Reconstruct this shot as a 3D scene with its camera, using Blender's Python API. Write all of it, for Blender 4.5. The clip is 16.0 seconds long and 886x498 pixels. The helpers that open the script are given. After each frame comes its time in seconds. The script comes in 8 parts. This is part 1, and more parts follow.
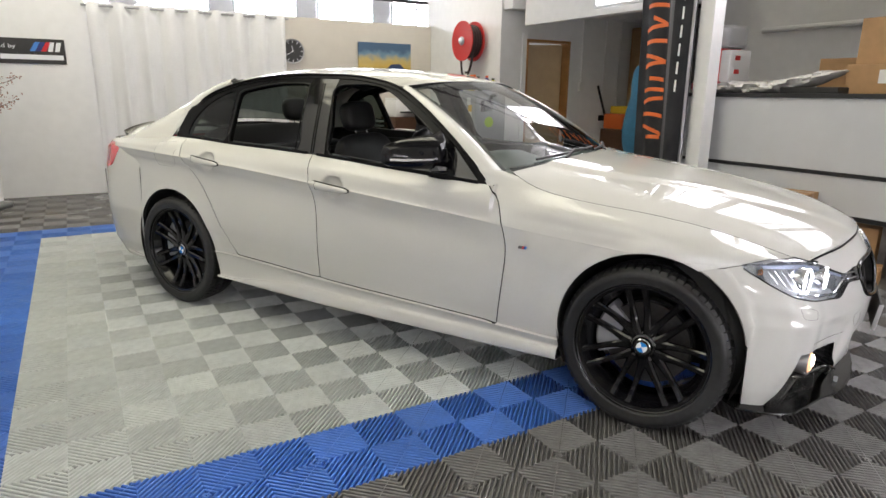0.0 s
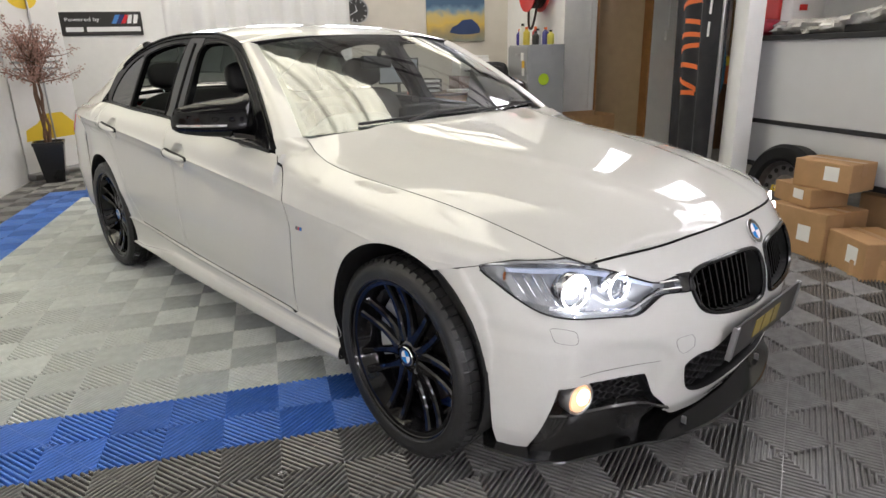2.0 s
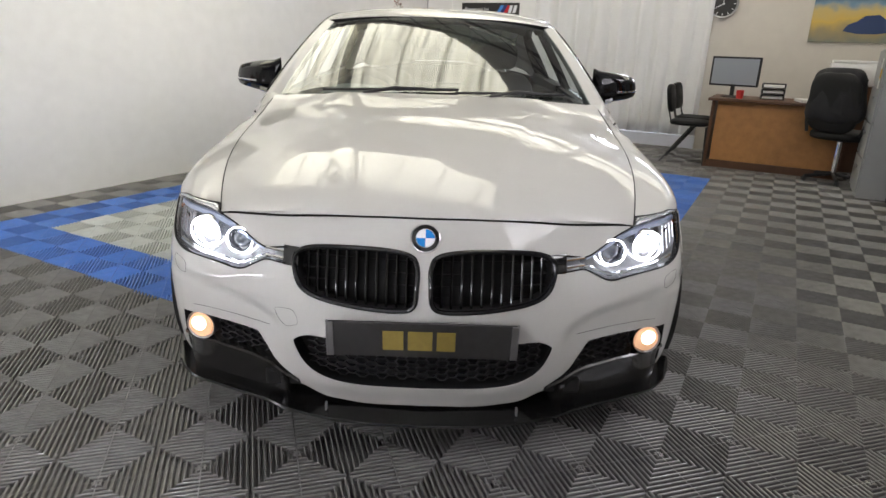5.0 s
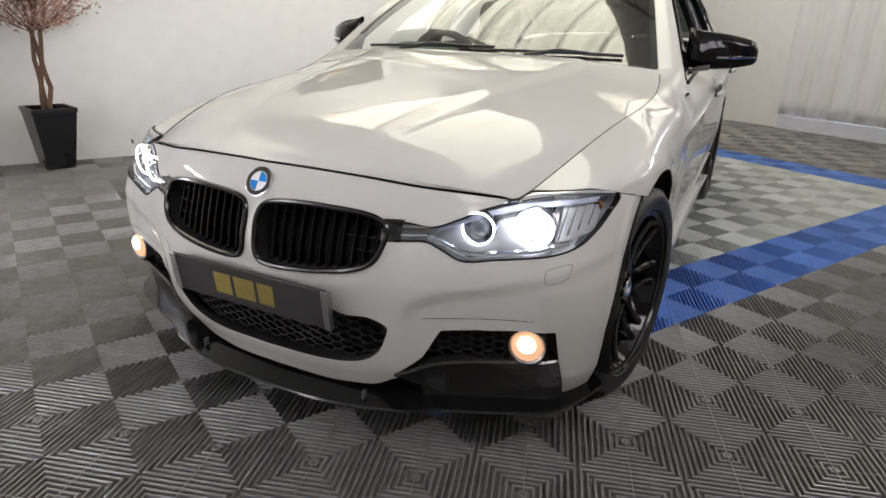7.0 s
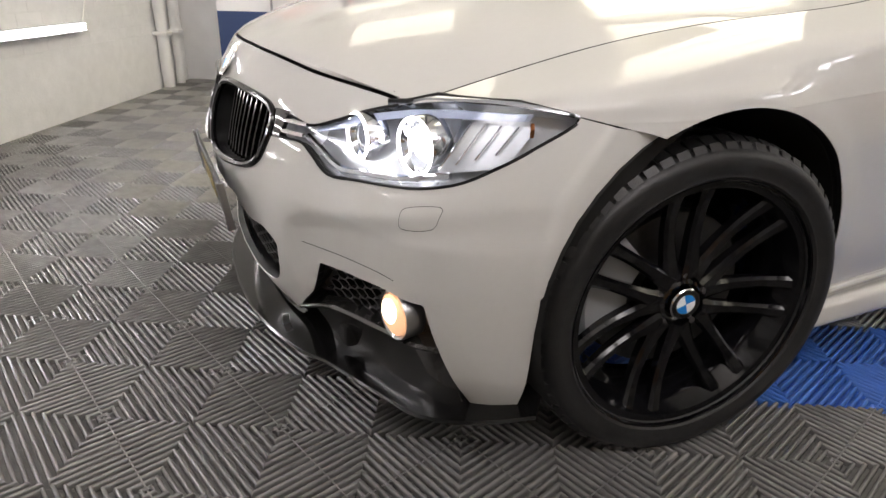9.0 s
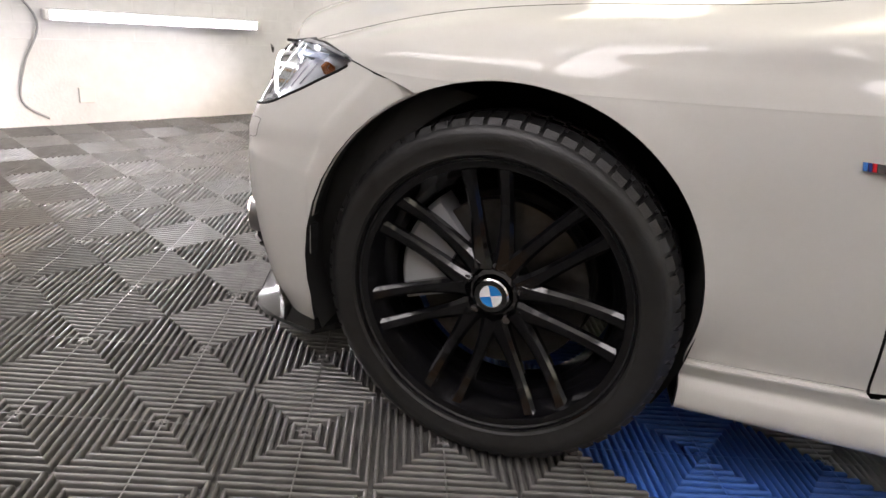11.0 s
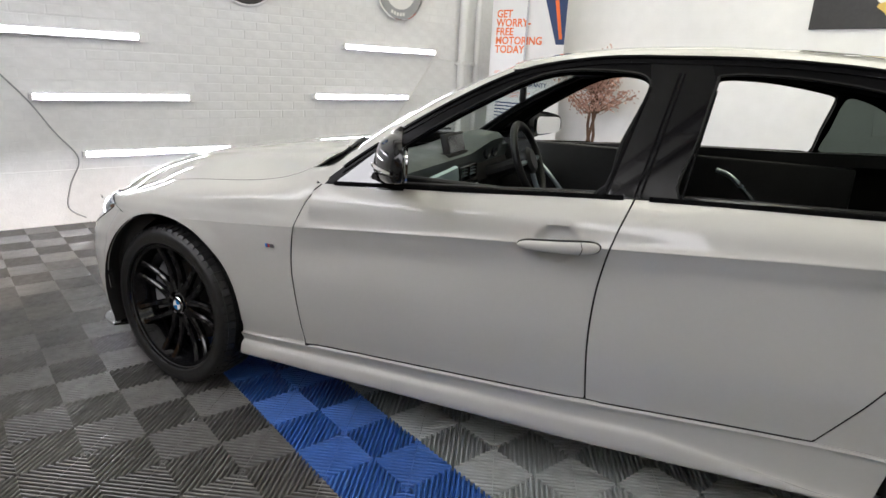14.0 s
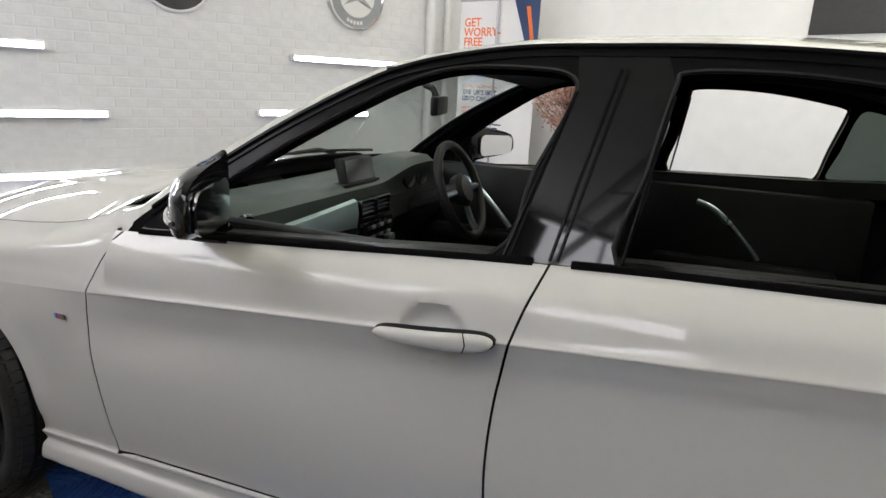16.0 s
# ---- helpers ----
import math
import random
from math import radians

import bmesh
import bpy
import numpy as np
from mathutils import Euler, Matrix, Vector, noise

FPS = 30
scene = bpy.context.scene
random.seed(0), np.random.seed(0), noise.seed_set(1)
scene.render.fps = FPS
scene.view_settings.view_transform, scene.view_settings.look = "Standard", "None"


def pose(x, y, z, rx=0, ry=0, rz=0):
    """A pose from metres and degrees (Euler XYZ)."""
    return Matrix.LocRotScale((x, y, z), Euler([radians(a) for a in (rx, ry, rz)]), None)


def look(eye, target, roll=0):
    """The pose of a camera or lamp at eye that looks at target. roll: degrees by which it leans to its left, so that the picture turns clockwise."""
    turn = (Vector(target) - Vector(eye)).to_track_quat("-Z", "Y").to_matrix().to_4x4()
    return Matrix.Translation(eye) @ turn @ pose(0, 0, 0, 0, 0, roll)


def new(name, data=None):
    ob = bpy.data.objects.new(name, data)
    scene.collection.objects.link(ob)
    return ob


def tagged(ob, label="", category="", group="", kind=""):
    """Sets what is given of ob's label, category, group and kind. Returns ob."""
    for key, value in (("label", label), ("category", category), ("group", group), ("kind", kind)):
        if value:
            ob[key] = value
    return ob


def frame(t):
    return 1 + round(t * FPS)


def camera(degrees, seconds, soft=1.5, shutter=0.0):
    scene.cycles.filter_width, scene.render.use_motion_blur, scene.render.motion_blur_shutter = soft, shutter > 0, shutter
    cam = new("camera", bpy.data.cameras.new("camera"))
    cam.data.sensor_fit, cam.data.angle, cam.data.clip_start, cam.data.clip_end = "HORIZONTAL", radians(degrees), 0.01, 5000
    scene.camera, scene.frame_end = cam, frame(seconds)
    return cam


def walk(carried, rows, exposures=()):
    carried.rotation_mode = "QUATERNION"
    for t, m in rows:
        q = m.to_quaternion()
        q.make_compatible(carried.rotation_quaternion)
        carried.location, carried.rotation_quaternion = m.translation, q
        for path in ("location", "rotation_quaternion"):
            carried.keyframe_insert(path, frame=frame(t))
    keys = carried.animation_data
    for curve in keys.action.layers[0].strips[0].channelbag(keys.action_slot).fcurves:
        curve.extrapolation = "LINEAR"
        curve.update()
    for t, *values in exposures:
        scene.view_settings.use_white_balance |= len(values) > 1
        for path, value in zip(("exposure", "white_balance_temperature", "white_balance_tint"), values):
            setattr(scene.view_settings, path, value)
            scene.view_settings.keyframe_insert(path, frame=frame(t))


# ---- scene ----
cam = camera(71.2, 16.0)
PATH = [
    (0, (3.183, -1.91, 1.289), (1.515, -0.92, 0.8), 0.7),
    (0.5, (3.297, -1.547, 1.289), (1.61, -0.613, 0.759), 0.1),
    (1, (3.3, -1.206, 1.272), (1.587, -0.342, 0.708), -0.3),
    (1.5, (3.372, -0.805, 1.27), (1.59, -0.116, 0.679), -1.1),
    (2, (3.399, -0.422, 1.258), (1.559, 0.076, 0.653), -1.4),
    (2.5, (3.398, -0.06, 1.261), (1.513, 0.186, 0.64), -1.4),
    (3, (3.386, 0.347, 1.249), (1.483, 0.342, 0.632), -0.7),
    (3.5, (3.33, 0.751, 1.24), (1.444, 0.48, 0.634), 0.2),
    (3.7, (3.331, 0.935, 1.226), (1.464, 0.56, 0.614), 0.5),
    (5.8, (3.083, 2.228, 1.19), (1.596, 1.048, 0.559), 2.2),
    (6, (2.966, 2.337, 1.18), (1.545, 1.082, 0.543), 2.1),
    (6.5, (2.674, 2.475, 1.147), (1.399, 1.081, 0.49), 2.3),
    (7, (2.372, 2.538, 1.097), (1.279, 1.007, 0.415), 2.1),
    (7.5, (2.068, 2.656, 1.038), (1.211, 0.999, 0.317), 1.5),
    (8, (1.79, 2.606, 0.989), (1.199, 0.864, 0.203), 1.2),
    (10.3, (0.638, 2.364, 0.763), (1.531, 0.763, -0.037), 5.7),
    (10.5, (0.536, 2.333, 0.747), (1.523, 0.782, -0.04), 6.4),
    (11, (0.262, 2.268, 0.827), (1.447, 0.842, 0.077), 7.0),
    (11.5, (-0.047, 2.266, 0.991), (1.224, 0.937, 0.206), 6.7),
    (12, (-0.394, 2.211, 1.105), (0.947, 0.935, 0.347), 5.7),
    (12.5, (-0.73, 2.244, 1.183), (0.636, 0.971, 0.467), 5.1),
    (13, (-1.067, 2.183, 1.245), (0.324, 0.9, 0.596), 4.3),
    (13.5, (-1.371, 2.124, 1.284), (0.067, 0.871, 0.683), 3.3),
    (14, (-1.648, 2.101, 1.312), (-0.178, 0.866, 0.75), 2.9),
    (14.5, (-1.898, 1.952, 1.317), (-0.374, 0.772, 0.785), 2.4),
    (15, (-1.913, 1.8, 1.285), (-0.353, 0.658, 0.772), 2.4),
    (15.5, (-1.72, 1.566, 1.296), (-0.156, 0.425, 0.793), 2.5),
    (16, (-1.37, 1.417, 1.283), (0.113, 0.175, 0.775), 2.8),
]
walk(cam, [(t, look(eye, target, roll)) for t, eye, target, roll in PATH], exposures=((0.0, 1.62, 6400, 17), (2.0, 1.60, 6400, 18), (3.5, 1.40, 6350, 17), (6.0, 1.37, 6350, 17), (8.0, 1.48, 6650, 17), (10.4, 1.90, 6800, 19), (11.0, 1.88, 6700, 19), (12.0, 1.64, 6450, 17), (14.5, 1.48, 6300, 15), (16.0, 1.42, 6300, 15)))

# ---- world and light ----
TURN = 28.32                      # the car's heading in the room, degrees
BRICK_X, BACK_X, RIGHT_Y, SHELF_Y = 3.85, -5.80, -3.08, 3.10
CEIL = 3.5

import collections

world = bpy.data.worlds.new("world")
scene.world = world
world.use_nodes = True
sky = world.node_tree.nodes.new("ShaderNodeTexSky")
sky.sky_type, sky.sun_disc = "NISHITA", False
sky.sun_elevation, sky.sun_rotation = radians(40), radians(120)
world.node_tree.links.new(sky.outputs[0], world.node_tree.nodes["Background"].inputs[0])
world.node_tree.nodes["Background"].inputs[1].default_value = 0.1


# ---- materials ----
def material(name, colour, rough=0.5, metal=0.0, grain=0.0, scale=30.0, bump=0.0, bump_scale=200.0, spread=0.25, **extra):
    """A principled material with colour variation at two scales and fine relief."""
    m = bpy.data.materials.new(name)
    m.use_nodes = True
    nt = m.node_tree
    b = nt.nodes["Principled BSDF"]
    b.inputs["Base Color"].default_value = (*colour, 1)
    b.inputs["Roughness"].default_value = rough
    b.inputs["Metallic"].default_value = metal
    for key, value in extra.items():
        b.inputs[key.replace("_", " ")].default_value = value
    if grain or bump:
        co = nt.nodes.new("ShaderNodeTexCoord")
    if grain:
        fine, broad = nt.nodes.new("ShaderNodeTexNoise"), nt.nodes.new("ShaderNodeTexNoise")
        fine.inputs["Scale"].default_value, broad.inputs["Scale"].default_value = scale, scale * 0.08
        fine.inputs["Detail"].default_value, broad.inputs["Detail"].default_value = 6, 4
        for n in (fine, broad):
            nt.links.new(co.outputs["Object"], n.inputs["Vector"])
        add = nt.nodes.new("ShaderNodeMath")
        add.operation = "ADD"
        nt.links.new(fine.outputs[0], add.inputs[0])
        nt.links.new(broad.outputs[0], add.inputs[1])
        ramp = nt.nodes.new("ShaderNodeMapRange")
        ramp.inputs[1].default_value, ramp.inputs[2].default_value = 0.7, 1.3
        ramp.inputs[3].default_value, ramp.inputs[4].default_value = 1 - grain, 1 + grain
        nt.links.new(add.outputs[0], ramp.inputs[0])
        mul = nt.nodes.new("ShaderNodeMix")
        mul.data_type, mul.blend_type = "RGBA", "MULTIPLY"
        mul.inputs[0].default_value = 1
        mul.inputs[6].default_value = (*colour, 1)
        nt.links.new(ramp.outputs[0], mul.inputs[7])
        nt.links.new(mul.outputs[2], b.inputs["Base Color"])
        rr = nt.nodes.new("ShaderNodeMapRange")
        rr.inputs[1].default_value, rr.inputs[2].default_value = 0.3, 0.7
        rr.inputs[3].default_value, rr.inputs[4].default_value = max(0.02, rough * (1 - spread)), min(1, rough * (1 + spread))
        nt.links.new(broad.outputs[0], rr.inputs[0])
        nt.links.new(rr.outputs[0], b.inputs["Roughness"])
    if bump:
        n = nt.nodes.new("ShaderNodeTexNoise")
        n.inputs["Scale"].default_value, n.inputs["Detail"].default_value = bump_scale, 5
        nt.links.new(co.outputs["Object"], n.inputs["Vector"])
        bn = nt.nodes.new("ShaderNodeBump")
        bn.inputs["Strength"].default_value, bn.inputs["Distance"].default_value = 1.0, bump
        nt.links.new(n.outputs[0], bn.inputs["Height"])
        nt.links.new(bn.outputs[0], b.inputs["Normal"])
    return m


def glow(name, colour, strength):
    m = bpy.data.materials.new(name)
    m.use_nodes = True
    b = m.node_tree.nodes["Principled BSDF"]
    b.inputs["Base Color"].default_value = (*colour, 1)
    b.inputs["Emission Color"].default_value = (*colour, 1)
    b.inputs["Emission Strength"].default_value = strength
    return m


def glass(name, colour, rough=0.0, ior=1.45):
    """Thin glass: a clear film with a mirror's gloss, the same from both sides."""
    m = bpy.data.materials.new(name)
    m.use_nodes = True
    nt = m.node_tree
    nt.nodes.remove(nt.nodes["Principled BSDF"])
    out = nt.nodes["Material Output"]
    clear, shine, mix, facing, power, gain = (nt.nodes.new("ShaderNode" + n) for n in ("BsdfTransparent", "BsdfGlossy", "MixShader", "LayerWeight", "Math", "Math"))
    clear.inputs[0].default_value = (*colour, 1)
    shine.inputs[0].default_value, shine.inputs["Roughness"].default_value = (1, 1, 1, 1), rough
    facing.inputs[0].default_value = 0.5
    straight = ((ior - 1) / (ior + 1)) ** 2
    power.operation, power.inputs[1].default_value = "POWER", 5
    gain.operation, gain.inputs[1].default_value, gain.inputs[2].default_value = "MULTIPLY_ADD", 1 - straight, straight
    nt.links.new(facing.outputs["Facing"], power.inputs[0])
    nt.links.new(power.outputs[0], gain.inputs[0])
    nt.links.new(gain.outputs[0], mix.inputs[0])
    nt.links.new(clear.outputs[0], mix.inputs[1])
    nt.links.new(shine.outputs[0], mix.inputs[2])
    nt.links.new(mix.outputs[0], out.inputs[0])
    return m


PAINT = material("pearl_white_paint", (0.545, 0.54, 0.515), 0.5, 0.0, 0.012, 900, spread=0.1, Specular_IOR_Level=0.0, Coat_Weight=1.0, Coat_Roughness=0.008, Coat_IOR=1.43)
GLOSS = material("gloss_black", (0.006, 0.006, 0.007), 0.08, Coat_Weight=1.0, Coat_Roughness=0.02)
TRIMBLACK = material("satin_black_trim", (0.006, 0.006, 0.0065), 0.2, Specular_IOR_Level=0.08)
PILLARGLOSS = material("pillar_gloss_black", (0.004, 0.004, 0.0045), 0.05, Specular_IOR_Level=0.42)
WHEELBLACK = material("wheel_gloss_black", (0.004, 0.004, 0.005), 0.10, Specular_IOR_Level=0.42)
TYRE = material("tyre_rubber", (0.017, 0.017, 0.0175), 0.42, 0, 0.35, 50, 0.0006, 400, Specular_IOR_Level=0.4)
RUBBER = material("rubber", (0.007, 0.007, 0.0075), 0.55, 0, 0.25, 60, 0.0006, 400, Specular_IOR_Level=0.22)
PLASTIC = material("black_plastic", (0.012, 0.012, 0.013), 0.5, 0, 0.15, 80, 0.0003, 900)
LINER = material("arch_liner", (0.006, 0.006, 0.006), 0.9)
LEATHER = material("black_leather", (0.007, 0.007, 0.0075), 0.55, 0, 0.2, 50, 0.0008, 350)
CHROME = material("chrome", (0.8, 0.8, 0.81), 0.08, 1.0)
SATIN = material("satin_aluminium", (0.45, 0.53, 0.56), 0.3, 0.85, 0.05, 40)
STEEL = material("brushed_steel", (0.42, 0.42, 0.43), 0.35, 1.0, 0.1, 30)
DARKSTEEL = material("dark_steel", (0.16, 0.15, 0.15), 0.5, 0.8, 0.3, 25)
DISPLAYGREY = material("display_grey", (0.05, 0.055, 0.06), 0.18)
SCREENGLASS = glass("windscreen_glass", (0.69, 0.75, 0.735), 0.0, 2.15)
TINT = glass("tinted_glass", (0.09, 0.11, 0.10))
LENS = glass("lamp_lens", (0.93, 0.95, 0.97), 0.0, 1.4)
REFLECTOR = material("lamp_reflector", (0.75, 0.76, 0.78), 0.12, 1.0)
LAMPGREY = material("lamp_housing", (0.48, 0.49, 0.51), 0.25, 0.6, 0.1, 40)
LAMPTOP = material("lamp_top_chrome", (0.50, 0.52, 0.56), 0.18, 0.7)
BROW = material("lamp_brow_strip", (0.52, 0.58, 0.74), 0.22, 0.3)
AMBER = material("amber_reflector", (0.30, 0.10, 0.03), 0.2)
TAILRED = material("tail_lamp_red", (0.55, 0.012, 0.02), 0.12, Coat_Weight=1.0)
XENON = glow("xenon_light", (0.93, 0.97, 1.0), 3.2)
HALO = glow("halo_ring", (0.95, 0.98, 1.0), 4.5)
FOGLIGHT = glow("fog_light", (1.0, 0.58, 0.32), 0.2)
FOGBULB = glow("fog_bulb", (1.0, 0.86, 0.68), 2.2)
BLUE = material("badge_blue", (0.015, 0.22, 0.62), 0.2)
WHITE = material("badge_white", (0.85, 0.86, 0.88), 0.25)
NAVY = material("m_navy", (0.02, 0.03, 0.16), 0.35)
LIGHTBLUE = material("m_light_blue", (0.05, 0.22, 0.62), 0.35)
RED = material("m_red", (0.62, 0.02, 0.03), 0.35)
GOLD = material("plate_gold", (0.24, 0.18, 0.04), 0.5, 0, 0.1, 60)
BLACKPLATE = material("plate_black", (0.025, 0.024, 0.024), 0.45, 0, 0.2, 40)
CARBON = material("gloss_carbon", (0.018, 0.017, 0.017), 0.14, 0, 0.2, 300, Coat_Weight=1.0)
nt_c = CARBON.node_tree
weave, co_c = nt_c.nodes.new("ShaderNodeTexChecker"), nt_c.nodes.new("ShaderNodeTexCoord")
weave.inputs["Scale"].default_value = 260
weave.inputs[1].default_value, weave.inputs[2].default_value = (0.010, 0.010, 0.010, 1), (0.040, 0.038, 0.036, 1)
nt_c.links.new(co_c.outputs["Object"], weave.inputs["Vector"])
nt_c.links.new(weave.outputs[0], nt_c.nodes["Principled BSDF"].inputs["Base Color"])

WALLPAINT = material("white_wall_paint", (0.83, 0.828, 0.825), 0.7, 0, 0.035, 9, 0.0012, 60)
BRICKPAINT = material("painted_brick", (0.79, 0.79, 0.795), 0.62, 0, 0.06, 16, 0.0016, 70)
MORTAR = material("painted_mortar", (0.785, 0.785, 0.79), 0.7, 0, 0.06, 20, 0.001, 90)
PARTITION = material("partition_board", (0.62, 0.58, 0.52), 0.65, 0, 0.04, 7, 0.0006, 50)
CURTAIN = material("white_curtain", (0.80, 0.80, 0.81), 0.9, 0, 0.03, 60, 0.0006, 600, Sheen_Weight=0.3)
TILEGREY = material("grey_floor_tile", (0.50, 0.525, 0.512), 0.38, 0, 0.13, 22, 0.0004, 350)
TILEBLUE = material("blue_floor_tile", (0.056, 0.168, 0.54), 0.38, 0, 0.14, 22, 0.0004, 350)
TILEBLACK = material("black_floor_tile", (0.155, 0.151, 0.147), 0.25, 0, 0.2, 22, 0.0004, 350, Specular_IOR_Level=1.0)
CONCRETE = material("concrete", (0.22, 0.215, 0.20), 0.85, 0, 0.25, 8, 0.002, 60)
CARD = material("cardboard", (0.42, 0.25, 0.12), 0.85, 0, 0.1, 14, 0.0006, 120)
TAPE = material("packing_tape", (0.38, 0.21, 0.09), 0.3)
LABEL = material("paper_label", (0.8, 0.8, 0.78), 0.8)
TUBE = glow("led_tube", (0.98, 0.99, 1.0), 20.0)
CABGREY = material("grey_cabinet", (0.34, 0.35, 0.36), 0.45, 0.1, 0.04, 12)
SHELFGREY = material("grey_melamine", (0.56, 0.565, 0.58), 0.5, 0, 0.03, 6)
BLACKTRIM = material("black_trim", (0.015, 0.015, 0.016), 0.45, 0, 0.2, 40)
WOOD = material("varnished_oak", (0.44, 0.21, 0.07), 0.45, 0, 0.18, 12)
DARKWOOD = material("dark_oak", (0.10, 0.045, 0.022), 0.5, 0, 0.2, 14)
FLAGBLACK = material("banner_fabric_black", (0.015, 0.015, 0.018), 0.75, 0, 0.15, 60, 0.0004, 500)
FLAGGREY = material("banner_fabric_grey", (0.10, 0.10, 0.11), 0.75, 0, 0.15, 60, 0.0004, 500)
ORANGE = material("print_orange", (0.80, 0.16, 0.03), 0.6)
PRINTWHITE = material("print_white", (0.8, 0.8, 0.8), 0.6)
PRINTNAVY = material("print_navy", (0.02, 0.045, 0.13), 0.5)
BANNERWHITE = material("banner_white", (0.76, 0.75, 0.75), 0.45, 0, 0.02, 10)
POTBLACK = material("glazed_pot", (0.012, 0.012, 0.013), 0.3, 0, 0.2, 30)
BARK = material("bark", (0.14, 0.075, 0.045), 0.9, 0, 0.4, 40, 0.004, 60)
BLOSSOM = material("dry_blossom", (0.46, 0.27, 0.22), 0.9, 0, 0.35, 40)
REELRED = material("reel_red", (0.60, 0.03, 0.025), 0.35)
HOSE = material("hose_rubber", (0.03, 0.012, 0.012), 0.6)


# ---- mesh helpers ----
def mesh_object(name, verts, faces, mats, parent=None, smooth_shade=True, face_mats=None, angle=35):
    me = bpy.data.meshes.new(name)
    me.from_pydata([tuple(map(float, v)) for v in verts], [], [tuple(map(int, f)) for f in faces])
    for m in mats if isinstance(mats, (list, tuple)) else (mats,):
        me.materials.append(m)
    if face_mats is not None:
        me.polygons.foreach_set("material_index", list(map(int, face_mats)))
    if smooth_shade:
        me.polygons.foreach_set("use_smooth", [True] * len(me.polygons))
        me.set_sharp_from_angle(angle=radians(angle))
    me.update()
    ob = new(name, me)
    if parent is not None:
        ob.parent = parent
    return ob


def part(name, bm, mat, parent, label="", smooth_shade=False, angle=35):
    """Links a bmesh as one mesh object under a thing or a part."""
    me = bpy.data.meshes.new(name)
    bmesh.ops.recalc_face_normals(bm, faces=bm.faces)
    bm.to_mesh(me)
    bm.free()
    for m in mat if isinstance(mat, (list, tuple)) else (mat,):
        me.materials.append(m)
    if smooth_shade:
        me.polygons.foreach_set("use_smooth", [True] * len(me.polygons))
        me.set_sharp_from_angle(angle=radians(angle))
    ob = new(name, me)
    if parent is not None:
        ob.parent = parent
    if label:
        tagged(ob, label)
    return ob


def thing(name, m, label, category, group="", kind=""):
    ob = new(name)
    ob.matrix_world = m
    ob.empty_display_size = 0.1
    return tagged(ob, label, category, group, kind)


def boxes(*specs, bevel=0.004):
    """A bmesh of bevelled boxes: each (x0, y0, z0, x1, y1, z1)."""
    bm = bmesh.new()
    for x0, y0, z0, x1, y1, z1 in specs:
        r = bmesh.ops.create_cube(bm, size=1, matrix=Matrix.LocRotScale(((x0 + x1) / 2, (y0 + y1) / 2, (z0 + z1) / 2), None, (abs(x1 - x0), abs(y1 - y0), abs(z1 - z0))))
        if bevel:
            edges = list({e for v in r["verts"] for e in v.link_edges})
            b = min(bevel, 0.3 * min(abs(x1 - x0), abs(y1 - y0), abs(z1 - z0)))
            bmesh.ops.bevel(bm, geom=edges, offset=b, segments=2, affect="EDGES", profile=0.5)
    return bm


def moved(bm, m):
    bmesh.ops.transform(bm, matrix=m, verts=bm.verts)
    return bm


def lathe(profile, n=32, axis="z", close=False):
    """A turned solid from (radius, height) pairs."""
    bm = bmesh.new()
    rings = []
    for r, h in profile:
        ring = []
        for k in range(n):
            a = 2 * math.pi * k / n
            p = (r * math.cos(a), r * math.sin(a), h)
            ring.append(bm.verts.new(p if axis == "z" else (p[0], p[2], p[1])))
        rings.append(ring)
    pairs = list(zip(rings, rings[1:])) + ([(rings[-1], rings[0])] if close else [])
    for a, b in pairs:
        for k in range(n):
            bm.faces.new((a[k], a[(k + 1) % n], b[(k + 1) % n], b[k]))
    if not close:
        for ring in (rings[0], rings[-1]):
            if (ring[0].co - ring[n // 2].co).length > 1e-4:
                bm.faces.new(ring)
    bmesh.ops.remove_doubles(bm, verts=bm.verts, dist=1e-6)
    return bm


def rod(points, radius, n=8, taper=1.0):
    """A round rod along points."""
    bm = bmesh.new()
    pts = [Vector(p) for p in points]
    rings, side = [], None
    for i, p in enumerate(pts):
        d = (pts[min(i + 1, len(pts) - 1)] - pts[max(i - 1, 0)]).normalized()
        if side is None:
            side = d.orthogonal().normalized()
        side = (side - d * side.dot(d)).normalized()
        up = d.cross(side)
        r = radius * (1 + (taper - 1) * i / max(1, len(pts) - 1))
        rings.append([bm.verts.new(p + r * (math.cos(2 * math.pi * k / n) * side + math.sin(2 * math.pi * k / n) * up)) for k in range(n)])
    for a, b in zip(rings, rings[1:]):
        for k in range(n):
            bm.faces.new((a[k], a[(k + 1) % n], b[(k + 1) % n], b[k]))
    bm.faces.new(rings[0])
    bm.faces.new(rings[-1])
    return bm


def join(*bms):
    out = bms[0]
    for b in bms[1:]:
        me = bpy.data.meshes.new("tmp")
        b.to_mesh(me)
        b.free()
        out.from_mesh(me)
        bpy.data.meshes.remove(me)
    return out


def plate(outline, depth, axis="z"):
    """A flat plate from a 2D outline, of some thickness (towards +z)."""
    bm = bmesh.new()
    lo = [bm.verts.new((x, y, 0)) for x, y in outline]
    hi = [bm.verts.new((x, y, depth)) for x, y in outline]
    bm.faces.new(lo[::-1])
    bm.faces.new(hi)
    n = len(lo)
    for k in range(n):
        bm.faces.new((lo[k], lo[(k + 1) % n], hi[(k + 1) % n], hi[k]))
    return bm


